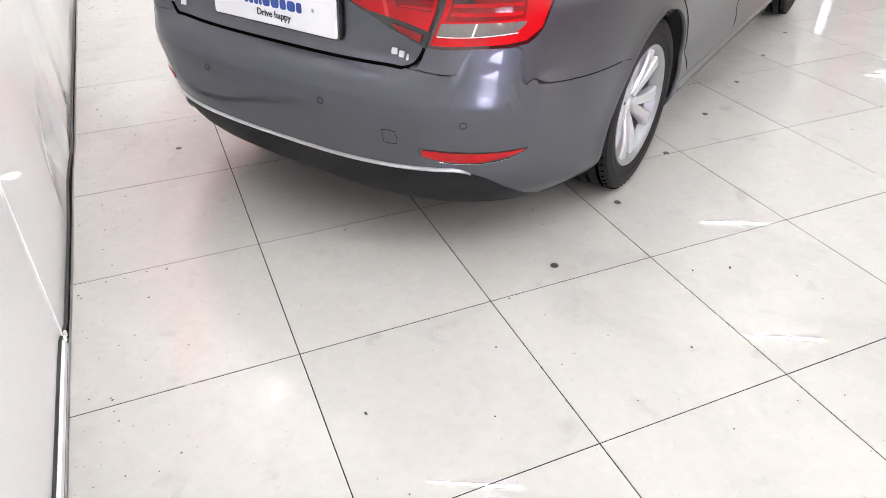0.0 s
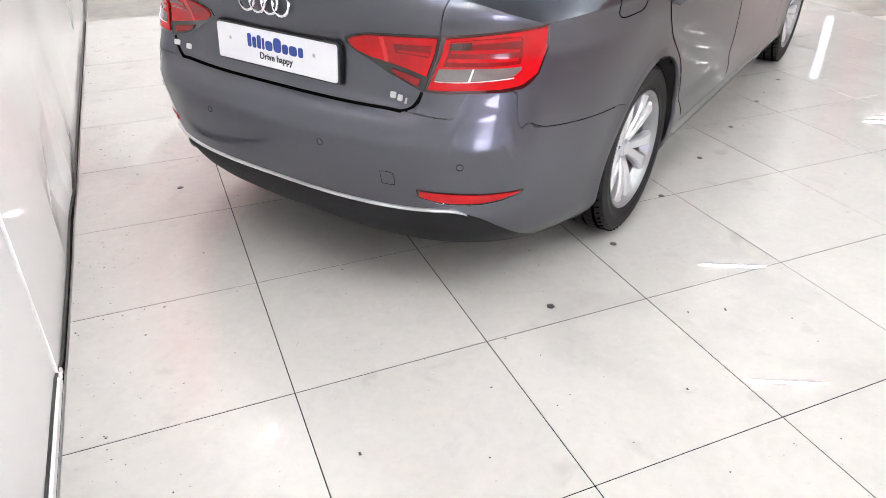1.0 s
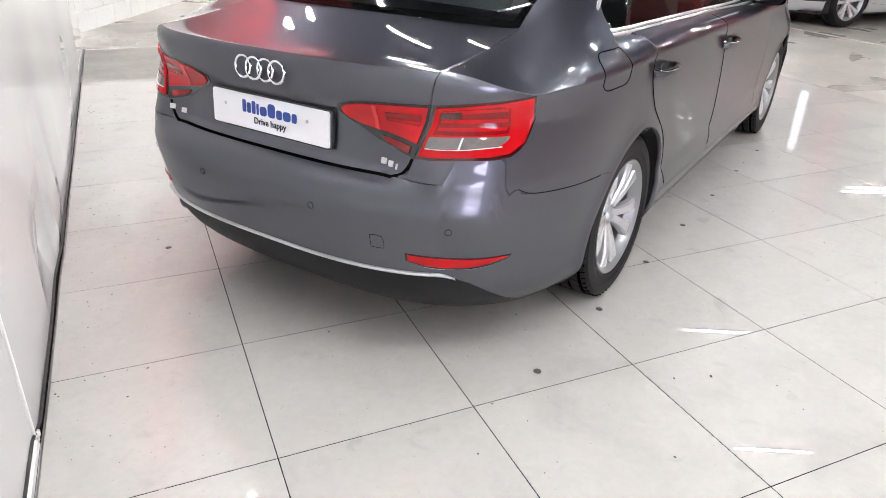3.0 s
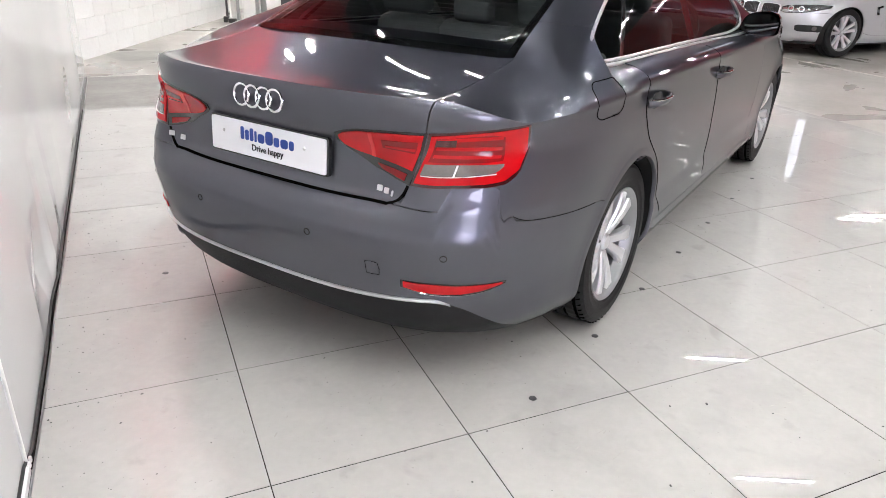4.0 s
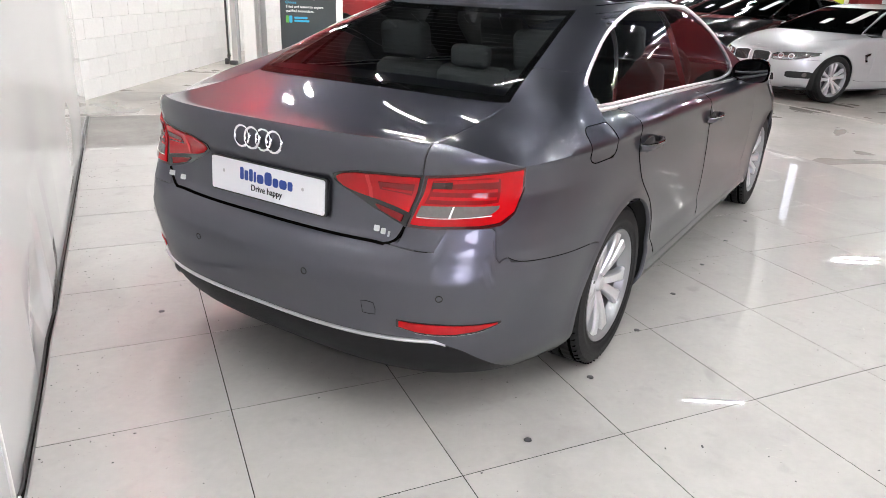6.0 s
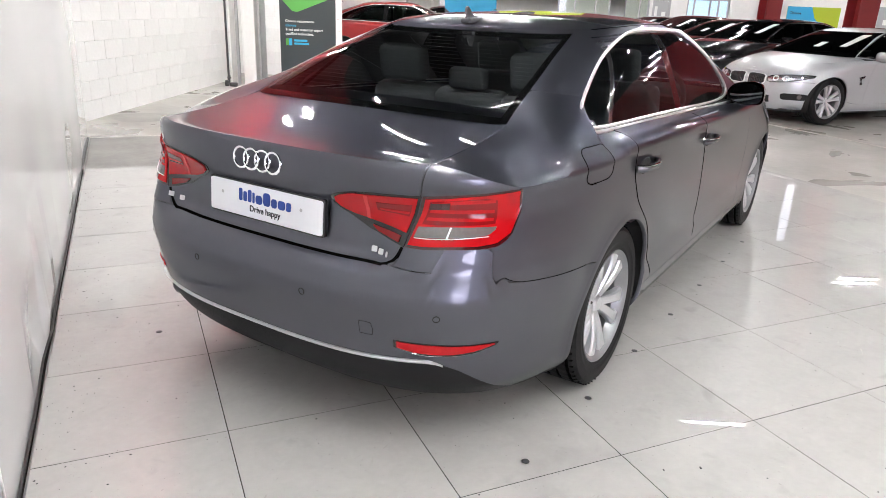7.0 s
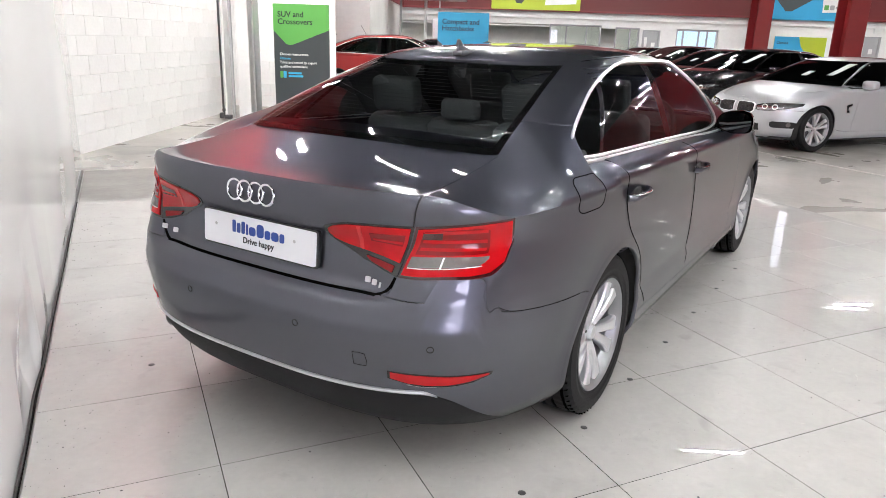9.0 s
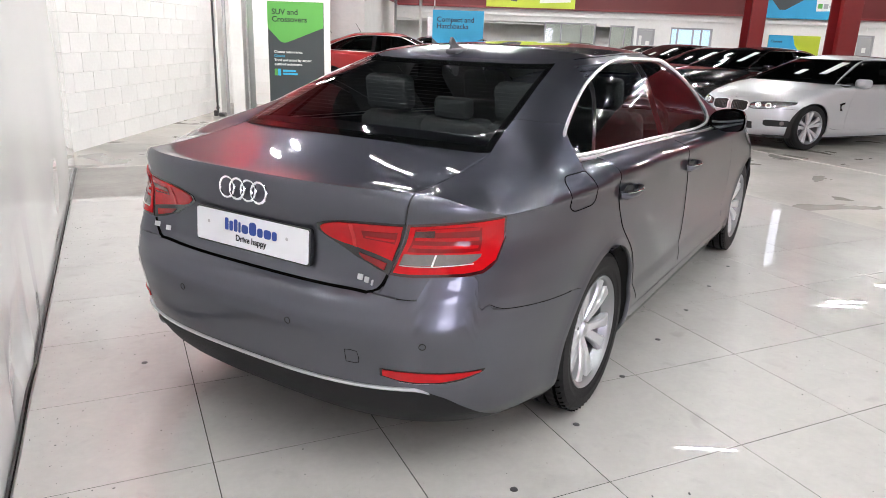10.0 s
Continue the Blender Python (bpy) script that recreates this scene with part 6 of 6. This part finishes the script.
for yy, zz in [(mix(a[0], b[0], f / 8), mix(a[1], b[1], f / 8)) for a, b in zip(outline, outline[1:] + outline[:1]) for f in range(8 if math.dist(a, b) > 0.2 else 1)]:
    y, z = 0.680 + 0.200 * yy, 0.955 + 0.112 * zz
    hit, place, normal, _ = wing_ob.ray_cast(Vector((1.3, y, z)), Vector((-1, 0, 0)))
    if hit:
        loop.append(place + normal * 0.0005)
seam_line("fuel_flap_seam", loop, 0.0018, saloon, True)

# dark joint between the roof and the side frames
for s in (1, -1):
    pts = []
    for i in range(50):
        y = mix(1.45, 2.72, i / 49)
        t = SALOON.green_y(y, 0.985)
        p = SALOON.green(t, 0.985) + SALOON.green_normal(t, 0.985) * 0.0006
        pts.append(p if s > 0 else mirrored(p))
    seam_line("roof_seam", pts, 0.0022, saloon)

# fine heater wires on the rear window
for k in [0.16 + 0.042 * i for i in range(18)]:
    bm = bmesh.new()
    e1 = SALOON.green_x(smooth(SALOON.glass_rear_x, k), k)
    for g in (1, -1):
        pts = [SALOON.green(e1 * 0.92 * f, k) - SALOON.green_normal(e1 * 0.92 * f, k) * 0.002 for f in [i / 14 for i in range(15)]]
        add_tube(bm, [p if g > 0 else mirrored(p) for p in pts], 0.0008, 4)
    part("heater_wire", bm, ALLOY_DARK, saloon, "thin heater wire in the rear window")

# dark joints round the doors
for keys, lo in ((SALOON.door_rear, 0.33), (SALOON.door_mid, 0.34)):
    for s in (1, -1):
        pts = []
        for i in range(40):
            z = mix(lo, 0.985, i / 39)
            p = SALOON.out(SALOON.theta_y(smooth(keys, z), z), z, 0.0002)
            pts.append(p if s > 0 else mirrored(p))
        seam_line("door_seam", pts, 0.0022, saloon)

# ---- plugs, spots and marks on the floor ----
rng = random.Random(7)
for x, y in [(0.892 + 0.436 * i, 0.087 + 0.2655 * i) for i in range(7)] + [(-0.180, 1.504)]:
    bm = bmesh.new()
    add_lathe(bm, [(0.0001, 0.0022), (0.0105, 0.0020), (0.0125, 0.0014), (0.0140, -0.0006)], 20, at(x, y, 0.0) @ Matrix.Rotation(-math.pi / 2, 4, "Y"))
    tagged(part("floor_plug", bm, DARK_STEEL, None, "small round dark plug let into the tiles"), category="floor plug", group="floor plugs")


def grit():
    """Crumbs and specks swept towards the panel wall and scattered over the tiles."""
    bm = bmesh.new()
    for i in range(900):
        if i < 420:
            x, y = PANEL_X + 0.03 + abs(rng.gauss(0, 0.13)), rng.uniform(-1.2, 4.8)
        else:
            x, y = rng.uniform(-0.55, 3.6), rng.uniform(-1.1, 2.2)
        r = rng.choice((0.0009, 0.0012, 0.0016, 0.0028)) * rng.uniform(0.7, 1.4)
        n = rng.randint(4, 6)
        a0, sx = rng.uniform(0, 6), rng.uniform(0.5, 1.6)
        ring = [bm.verts.new((x + r * sx * math.cos(a0 + 2 * math.pi * k / n), y + r * math.sin(a0 + 2 * math.pi * k / n), 0.0004)) for k in range(n)]
        tip = bm.verts.new((x, y, 0.0004 + r * 0.8))
        for k in range(n):
            bm.faces.new((ring[k], ring[(k + 1) % n], tip))
    tagged(part("grit", bm, DARK_STEEL, None, "scattered dark grit and specks on the tiles", merge=0), category="grit", kind="stuff")


grit()
for x, y, s in ((0.105, -0.29, 0.007), (1.425, -0.157, 0.007), (1.05, -0.42, 0.005), (1.30, -0.12, 0.005)):
    bm = bmesh.new()
    add_box(bm, (s * 1.6, s, s * 0.6), at(x, y, s * 0.28) @ Matrix.Rotation(rng.uniform(0, 3), 4, "Z"), s * 0.2)
    tagged(part("crumb", bm, DARK_STEEL, None, "dark crumb of dirt on the tiles"), category="dirt", group="crumbs")

# scuffs: pale smears and drag marks
SMEAR = material("dusty_smear", (0.40, 0.385, 0.365), 0.45, vary=0.2, vary_scale=30)


def scuffs():
    bm = bmesh.new()
    for cx, cy, ang, n, ln in ((0.95, -0.20, 0.5, 7, 0.05), (1.75, -0.25, -0.3, 8, 0.06), (2.2, 0.05, -0.4, 6, 0.05), (0.42, 0.30, 0.8, 5, 0.04), (1.15, 0.30, 0.2, 7, 0.05), (2.75, 0.30, 0.6, 5, 0.05),
                               (0.02, 0.25, 1.0, 6, 0.03), (-0.35, 0.05, 0.3, 7, 0.03)):
        for _ in range(n):
            x, y = cx + rng.gauss(0, 0.05), cy + rng.gauss(0, 0.05)
            a, l, w = ang + rng.gauss(0, 0.3), ln * rng.uniform(0.4, 1.1), rng.uniform(0.0012, 0.0035)
            d, t = Vector((math.cos(a), math.sin(a), 0)), Vector((-math.sin(a), math.cos(a), 0))
            p = Vector((x, y, 0.0006))
            bm.faces.new([bm.verts.new(q) for q in (p - d * l / 2, p - d * l * 0.2 + t * w, p + d * l * 0.3 + t * w * 0.6, p + d * l / 2, p + d * l * 0.2 - t * w, p - d * l * 0.25 - t * w * 0.7)])
    tagged(part("scuff_marks", bm, SMEAR, None, "dusty scuff marks on the polished tiles", merge=0), category="scuff marks", kind="stuff")


scuffs()
bm = bmesh.new()
ring = [bm.verts.new((-0.08 + 0.34 * math.cos(a) * (1 + 0.18 * math.sin(3 * a)), 7.85 + 0.42 * math.sin(a) * (1 + 0.15 * math.cos(2 * a)), -0.006)) for a in [2 * math.pi * k / 36 for k in range(36)]]
bm.faces.new(ring)
tagged(part("floor_patch", bm, DARK_CONCRETE, None, "dark worn repair patch in the concrete"), kind="structure")


# ---- display signs ----
def display_sign(e, d, face, shape, title, lines, label, wd=1.0, ht=1.93):
    s = thing("display_sign", label, "sign", "display signs", HALL @ at(e, d, 0))
    part("board", box((wd, 0.05, ht), at(0, 0, ht / 2 + 0.02), 0.004), SIGN_DARK, s)
    part("foot", box((wd * 0.9, 0.45, 0.02), at(0, 0, 0.003), 0.004), STEEL, s)
    bm = bmesh.new()
    add_plate(bm, shape, 0.003, at(0, -0.0285, 0))
    part("colour_field", bm, face, s, "coloured printed field")
    lettering("title", title, 0.135, INK_DARK, s, at(-wd * 0.42, -0.0295, ht - 0.20), "dark printed title", 0.92)
    z = ht - 0.86
    for words, mat in lines:
        lettering("text_line", words, 0.062, mat, s, at(-wd * 0.40, -0.0265, z), "small printed text line")
        z -= 0.072
    if lines:
        z -= 0.11
        for k, (x0, w, h) in enumerate(((-0.40, 0.055, 0.12), (-0.34, 0.055, 0.12), (-0.25, 0.24, 0.035), (-0.25, 0.27, 0.035))):
            bm = bmesh.new()
            add_plate(bm, rounded(w, h, 0.012), 0.002, at(x0 + w / 2, -0.0275, z + (0.06 if k < 2 else 0.088 if k == 2 else 0.034)))
            part("logo_bar", bm, INK_CYAN if k else SIGN_GREEN, s, "plain cyan printed shape")
    return s


def field(wd, ht, low, mid, shift):
    pts = [(-wd / 2, ht), (-wd / 2, low)]
    for i in range(6):
        f = i / 5
        pts.append((shift + wd * 0.08 * (f - 0.5) * 2, mid - 0.02 * math.sin(f * math.pi)))
    return pts + [(wd / 2, low + 0.02), (wd / 2, ht)]


display_sign(-2.51, 11.48, SIGN_GREEN, field(1.0, 1.948, 1.50, 1.27, -0.20), "SUV and\nCrossovers",
             [("Choose reassurance.", INK_WHITE), ("Choose", INK_CYAN), ("Tried and tested by expert", INK_WHITE), ("qualified technicians.", INK_WHITE)],
             "charcoal display board with a green top and printed words")
display_sign(0.37, 12.88, SIGN_BLUE, field(1.0, 1.948, 1.42, 1.20, -0.15), "Compact and\nHatchbacks", [], "charcoal display board with a blue top and printed words")


def wall_banner(e0, e1, z0, z1, d, fields, label):
    b = thing("wall_banner", label, "banner", "wall banners", HALL @ at((e0 + e1) / 2, d, z0))
    w, h = e1 - e0, z1 - z0
    part("board", box((w, 0.03, h), at(0, 0, h / 2), 0.003), fields[0][0], b)
    for k, (mat, shape) in enumerate(fields[1:]):
        bm = bmesh.new()
        add_plate(bm, [((x - 0.5) * w, z * h) for x, z in shape], 0.003, at(0, -0.0185 - 0.003 * k, 0))
        part("colour_field", bm, mat, b, "printed colour field")
    return b


wall_banner(1.22, 4.41, 2.57, 4.2, FAR - 0.26, [(SIGN_LIME, None), (SIGN_DARK, ((0.22, 0.35), (0.28, 0.13), (0.34, 0.12), (0.42, 0.35), (0.42, 1), (0.1, 1))),
                                               (INK_WHITE, ((0.60, 0.10), (0.95, 0.14), (0.97, 0.5), (0.62, 0.5)))], "lime green banner with dark and white shapes")
bn = wall_banner(11.1, 13.8, 2.50, 4.2, FAR - 0.26, [(SIGN_SKY, None), (SIGN_DARK, ((0.0, 0.55), (0.22, 0.17), (0.30, 0.17), (0.6, 0.45), (0.6, 1), (0.0, 1))),
                                              (INK_WHITE, ((0.70, 0.16), (1.0, 0.18), (1.0, 0.6), (0.68, 0.6)))], "sky blue banner with dark and white shapes")
for k, (x0, w) in enumerate(((0.66, 0.16), (0.86, 0.16), (1.08, 0.2))):
    bm = bmesh.new()
    add_plate(bm, rounded(w, 0.16 if k < 2 else 0.07, 0.02), 0.002, at(x0, -0.026, 0.45))
    part("logo_bar", bm, SIGN_GREEN if k == 0 else GREY_DOOR, bn, "plain printed shape")
bn = wall_banner(11.57, 13.44, 1.25, 1.93, FAR - 0.03, [(SIGN_LIME, None), (SIGN_SKY, ((0, 0), (0.68, 0), (0.52, 0.5), (0.46, 1), (0, 1)))], "small blue and lime wall sign with one printed word")
lettering("title", "Choose", 0.13, INK_DARK, bn, at(-0.85, -0.026, 0.42), "dark printed word")

# pipes and a cabinet on the white wall by the red car
for e, r in ((-1.75, 0.04), (-0.95, 0.05)):
    bm = bmesh.new()
    add_tube(bm, [hall(e, 22.0, 0), hall(e, 22.0, 8.2)], r, 8)
    tagged(part("pipe", bm, GREY_DOOR if e < -1 else WHITE_PAINT, None, "painted vertical pipe near the wall"), category="pipe")
cab = thing("switch_cabinet", "small grey electrical cabinet on a white post", "cabinet", at=HALL @ at(-0.55, 21.9, 1.45))
part("body", box((0.34, 0.2, 0.62), at(0, 0, 0.31), 0.01), GREY_DOOR, cab)
part("door", box((0.30, 0.012, 0.56), at(0, -0.106, 0.31), 0.004), STEEL, cab)
part("conduit", box((0.04, 0.04, 3.0), at(0.05, 0, 2.1)), STEEL, cab)
part("post", box((0.10, 0.10, 1.45), at(0, 0, -0.725)), WHITE_PAINT, cab)
hall_box("gantry", -2.05, 0.35, 20.8, 22.4, 2.62, 2.78, RED_STEEL, "red steel edge of a raised deck by the wall")
hall_box("gantry_rail", -2.05, 0.35, 20.8, 20.86, 3.0, 3.06, RED_STEEL, "red steel rail of the raised deck")


# ---- the other cars ----
def front_keys(sh, xs):
    """Keys for a patch on the nose: (x, low z, high z) from the flank to the middle."""
    return [(sh.front_theta_x(x, (a + b) / 2), a, b) for x, a, b in sorted(xs, reverse=True)]


def other_car(name, label, paint, m, trim=None, group="", fine=0.55, rim=0.250, spokes=5):
    sh = SlimShape()
    car = thing(name, label, "car", group, m)
    car_body(sh, car, paint, fine)
    car_cabin(sh, car, paint, fine, trim or CHROME, DARK_GLASS, interior=False)
    bm = bmesh.new()
    add_box(bm, (1.3, 1.9, 0.5), at(0, 2.2, 0.75), 0.1, 2)
    for x in (-0.36, 0.36):
        add_box(bm, (0.44, 0.14, 0.62), at(x, 2.2, 1.05), 0.06, 2)
    part("seats", bm, SEAT_CLOTH, car, "dark seats inside")
    for yw in sh.axles:
        wheel(car, sh.hub_x, yw, sh.wheel_r, 1, spokes, rim, 0.4, fine=0.6, pair=0.22)
        wheel(car, -sh.hub_x, yw, sh.wheel_r, -1, spokes, rim, 0.4, fine=0.6, pair=0.22)
    for mir in (False, True):
        lamp = patch_part("headlamp", sh, front_keys(sh, [(0.84, 0.690, 0.725), (0.74, 0.640, 0.728), (0.58, 0.605, 0.718), (0.42, 0.595, 0.700), (0.36, 0.610, 0.675)]), 0.006, BLACK_GLOSS, car, "dark headlamp housing", 14, 6, mir)
        patch_part("lens", sh, front_keys(sh, [(0.82, 0.694, 0.718), (0.72, 0.650, 0.721), (0.57, 0.614, 0.711), (0.42, 0.604, 0.692), (0.38, 0.615, 0.675)]), 0.010, LAMP_GLASS, lamp, "clear headlamp lens", 12, 5, mir)
        for x in (0.61, 0.485):
            bmm = bmesh.new()
            add_lathe(bmm, [(0.030, 0.004), (0.033, 0.010), (0.038, 0.010), (0.041, 0.0)], 18, on_body(sh, sh.front_theta_x(x, 0.66), 0.66, 0.008, mir) @ Matrix.Rotation(math.pi / 2, 4, "Z"))
            part("light_ring", bmm, SATIN_CHROME, lamp)
        s = -1 if mir else 1
        bm = bmesh.new()
        add_box(bm, (0.22, 0.16, 0.14), at(s * 0.93, 2.98, 1.01), 0.05, 3)
        part("door_mirror", bm, paint, car)
        for y, z in ((1.15, 0.882), (2.13, 0.856)):
            part("door_handle", box((0.03, 0.22, 0.025), at(s * 0.928, y, z), 0.008), paint, car)
        if paint is not CAR_SILVER:
            patch_part("intake", sh, front_keys(sh, [(0.80, 0.36, 0.44), (0.72, 0.33, 0.455), (0.50, 0.33, 0.45), (0.46, 0.36, 0.43)]), 0.003, DARK_INNER, car, "dark side intake", 10, 4, mir)
        patch_part("rear_lamp", sh, [(24, 0.77, 0.90), (44, 0.76, 0.91), (56, 0.79, 0.92)], 0.006, LAMP_DEEP, car, "red rear lamp", 12, 5, mir)
    patch_part("lower_grille", sh, front_keys(sh, [(0.42, 0.30, 0.40), (0.2, 0.28, 0.42), (0.0, 0.28, 0.42)]), 0.004, DARK_INNER, car, "dark lower grille", 10, 4)
    patch_part("lower_grille", sh, front_keys(sh, [(0.42, 0.30, 0.40), (0.2, 0.28, 0.42), (0.0, 0.28, 0.42)]), 0.004, DARK_INNER, car, "dark lower grille", 10, 4, True)
    for x0, x1, k0, k1, lab in ((0.42, 0.52, 0.36, 0.86, "large white price card on the windscreen"), (0.02, 0.13, 0.30, 0.50, "small white notice on the windscreen")):
        bm = bmesh.new()
        rows = []
        for i in range(5):
            row = []
            for j in range(5):
                k = mix(k0, k1, j / 4)
                th = sh.green_front_x(mix(x0, x1, i / 4), k)
                row.append(mirrored(sh.green(th, k) + sh.green_normal(th, k) * 0.004))
            rows.append(row)
        add_grid(bm, rows)
        part("price_card", bm, PAPER, car, lab)
    return car, sh


def kidneys(car, sh):
    for mir in (False, True):
        g = patch_part("grille_frame", sh, front_keys(sh, [(0.340, 0.585, 0.680), (0.30, 0.548, 0.700), (0.09, 0.538, 0.710), (0.03, 0.560, 0.700)]), 0.010, SATIN_CHROME, car, "chrome grille frame", 12, 6, mir)
        patch_part("grille", sh, front_keys(sh, [(0.325, 0.592, 0.674), (0.29, 0.558, 0.692), (0.10, 0.548, 0.701), (0.042, 0.568, 0.692)]), 0.0135, DARK_INNER, g, "dark grille opening", 10, 6, mir)
        for i in range(8):
            x = 0.075 + i * 0.030
            th = sh.front_theta_x(x, 0.62)
            seam_line("grille_slat", [mirrored(p) if mir else p for p in [sh.out(th, z, 0.0145) for z in (0.570, 0.60, 0.64, 0.672)]], 0.004, g, mat=BLACK_GLOSS)


silver, silver_sh = other_car("silver_coupe", "silver metallic coupe parked facing the tiled corner", CAR_SILVER, at(13.05, 6.45, 0) @ Matrix.Rotation(math.pi / 2, 4, "Z") @ Matrix.Diagonal((0.99, 1.0, 0.965, 1)), DARK_STEEL, fine=0.8)
kidneys(silver, silver_sh)
for mir in (False, True):
    f = patch_part("fog_surround", silver_sh, front_keys(silver_sh, [(0.86, 0.40, 0.44), (0.82, 0.33, 0.47), (0.56, 0.33, 0.47), (0.52, 0.37, 0.45)]), 0.005, CAR_SILVER, silver, "", 12, 5, mir)
    patch_part("fog_opening", silver_sh, front_keys(silver_sh, [(0.82, 0.40, 0.43), (0.79, 0.355, 0.45), (0.60, 0.355, 0.45), (0.57, 0.375, 0.435)]), 0.008, DARK_INNER, f, "dark fog lamp opening", 10, 4, mir)
    bm = bmesh.new()
    add_lathe(bm, [(0.0001, 0.012), (0.03, 0.010), (0.036, 0.0)], 16, on_body(silver_sh, silver_sh.front_theta_x(0.755, 0.405), 0.405, 0.006, mir) @ Matrix.Rotation(math.pi / 2, 4, "Z"))
    part("fog_lamp", bm, LAMP_CLEAR, f, "small round fog lamp")
    loop = [silver_sh.out(silver_sh.theta_y(y, z), z, 0.004) for y, z in ((3.36, 0.60), (3.40, 0.70), (3.30, 0.72), (3.30, 0.705), (3.37, 0.69), (3.335, 0.60))]
    seam_line("side_gill", [mirrored(p) if mir else p for p in loop], 0.010, silver, True, BLACK_GLOSS)
bm = bmesh.new()
add_lathe(bm, [(0.0001, 0.006), (0.035, 0.005), (0.041, 0.0)], 24, at(0, 4.52, 0.765) @ Matrix.Rotation(radians(-55), 4, "X") @ Matrix.Rotation(math.pi / 2, 4, "Z"))
part("bonnet_badge", bm, SATIN_CHROME, silver, "plain round badge")

black, black_sh = other_car("black_saloon", "glossy black saloon parked in the row", CAR_BLACK, at(15.1, 9.95, 0) @ Matrix.Rotation(math.pi / 2, 4, "Z") @ Matrix.Diagonal((1.01, 1.03, 1.03, 1)), CHROME, "row of parked cars")
kidneys(black, black_sh)
for i, (x, y, sz) in enumerate(((16.5, 12.55, 1.0), (17.4, 14.95, 1.04), (17.9, 17.15, 1.0), (16.2, 19.2, 1.02))):
    c = copy_thing(black, at(x, y, 0) @ Matrix.Rotation(math.pi / 2, 4, "Z"))
    c.scale = (1.0, 1.01, sz)

red, red_sh = other_car("red_hatchback", "bright red hatchback parked by the white wall", CAR_RED, HALL @ at(-3.4, 15.4, 0) @ Matrix.Rotation(-math.pi / 2, 4, "Z") @ Matrix.Diagonal((0.95, 0.95, 1.055, 1)), SATIN_CHROME, fine=0.5)
dark, dark_sh = other_car("dark_hatchback", "dark hatchback parked behind the red one", CAR_BLACK, HALL @ at(-1.9, 18.2, 0) @ Matrix.Rotation(-math.pi / 2, 4, "Z") @ Matrix.Diagonal((0.95, 0.88, 1.03, 1)), BLACK_GLOSS, "dark hatchbacks in a row", fine=0.45)
second = copy_thing(dark, HALL @ at(-1.35, 20.15, 0) @ Matrix.Rotation(-math.pi / 2, 4, "Z"))
second.scale = (0.95, 0.88, 1.05)
for car, y0, s in ((red, 0.85, 1), (red, 1.6, 1)):
    bm = bmesh.new()
    add_tube(bm, [(0.0, y0, 1.37), (0.0, y0 - 0.16, 1.60)], 0.005, 5)
    part("aerial", bm, DARK_STEEL, car, "thin whip aerial")

# ---- floor tiles ----
def tile_mesh(w, h):
    bm = box((w, h, 0.008), at(0, 0, -0.004))
    top = [e for e in bm.edges if all(v.co.z > -0.001 for v in e.verts)]
    bmesh.ops.bevel(bm, geom=top, offset=0.0007, segments=1, affect="EDGES")
    me = bpy.data.meshes.new("tile")
    bm.to_mesh(me)
    bm.free()
    me.materials.append(TILE)
    return me


floor_ob = bpy.data.objects["floor"]
whole, last = tile_mesh(TILE_W - 0.0031, TILE_W - 0.0031), tile_mesh(EDGE_X - 9 * TILE_W - 0.003, TILE_W - 0.0030)
rng = random.Random(4)
strip = tile_mesh(TILE_W - 0.0030, EDGE_Y - 8 * TILE_W - 0.003)
for i in range(-1, 9):
    ob = new("tile", strip)
    ob.parent = floor_ob
    ob.matrix_basis = at((i + 0.5) * TILE_W, (8 * TILE_W + EDGE_Y) / 2, 0.0)
for i in range(-1, 10):
    for j in range(-15, 8):
        ob = new("tile", last if i == 9 else whole)
        ob.parent = floor_ob
        x = (9 * TILE_W + EDGE_X) / 2 if i == 9 else (i + 0.5) * TILE_W
        ob.matrix_basis = at(x, (j + 0.5) * TILE_W, rng.uniform(-0.0003, 0.0003)) @ Euler((rng.uniform(-8e-4, 8e-4), rng.uniform(-8e-4, 8e-4), rng.choice((0, math.pi)))).to_matrix().to_4x4()

# ---- painted blocks ----
def block_mesh(w, h):
    bm = box((w, 0.05, h), at(0, 0, 0))
    edges = [e for e in bm.edges if all(v.co.y < 0 for v in e.verts)]
    bmesh.ops.bevel(bm, geom=edges, offset=0.0025, segments=1, affect="EDGES")
    me = bpy.data.meshes.new("block")
    bm.to_mesh(me)
    bm.free()
    me.materials.append(BLOCK_PAINT)
    return me


def lay_blocks(parent, length, height, m):
    """Blocks in running bond; m takes x along the wall, -y out of it and z up."""
    w, h, gap = 0.45, 0.225, 0.003
    full, half = block_mesh(w - gap, h - gap), block_mesh(w / 2 - gap, h - gap)
    for j in range(int(height / h)):
        x = 0.0
        first_half = j % 2 == 1
        while x < length - 0.1:
            bw = w / 2 if first_half or length - x < w else w
            ob = new("block", half if bw < w else full)
            ob.parent = parent
            ob.matrix_basis = m @ at(x + bw / 2, rng.uniform(-0.0015, 0.0015), (j + 0.5) * h)
            x += bw
            first_half = False


lay_blocks(bpy.data.objects["wall_block_core"], 5.4, 2.62, HALL @ at(-4.045, 11.45, -0.01) @ Matrix.Rotation(-math.pi / 2, 4, "Z") @ Matrix.Rotation(math.pi, 4, "Z") @ Matrix.Translation((-5.4, 0, 0)))
lay_blocks(bpy.data.objects["wall_block_end"], 2.0, 2.5, HALL @ at(-4.2, 12.99, -0.01))
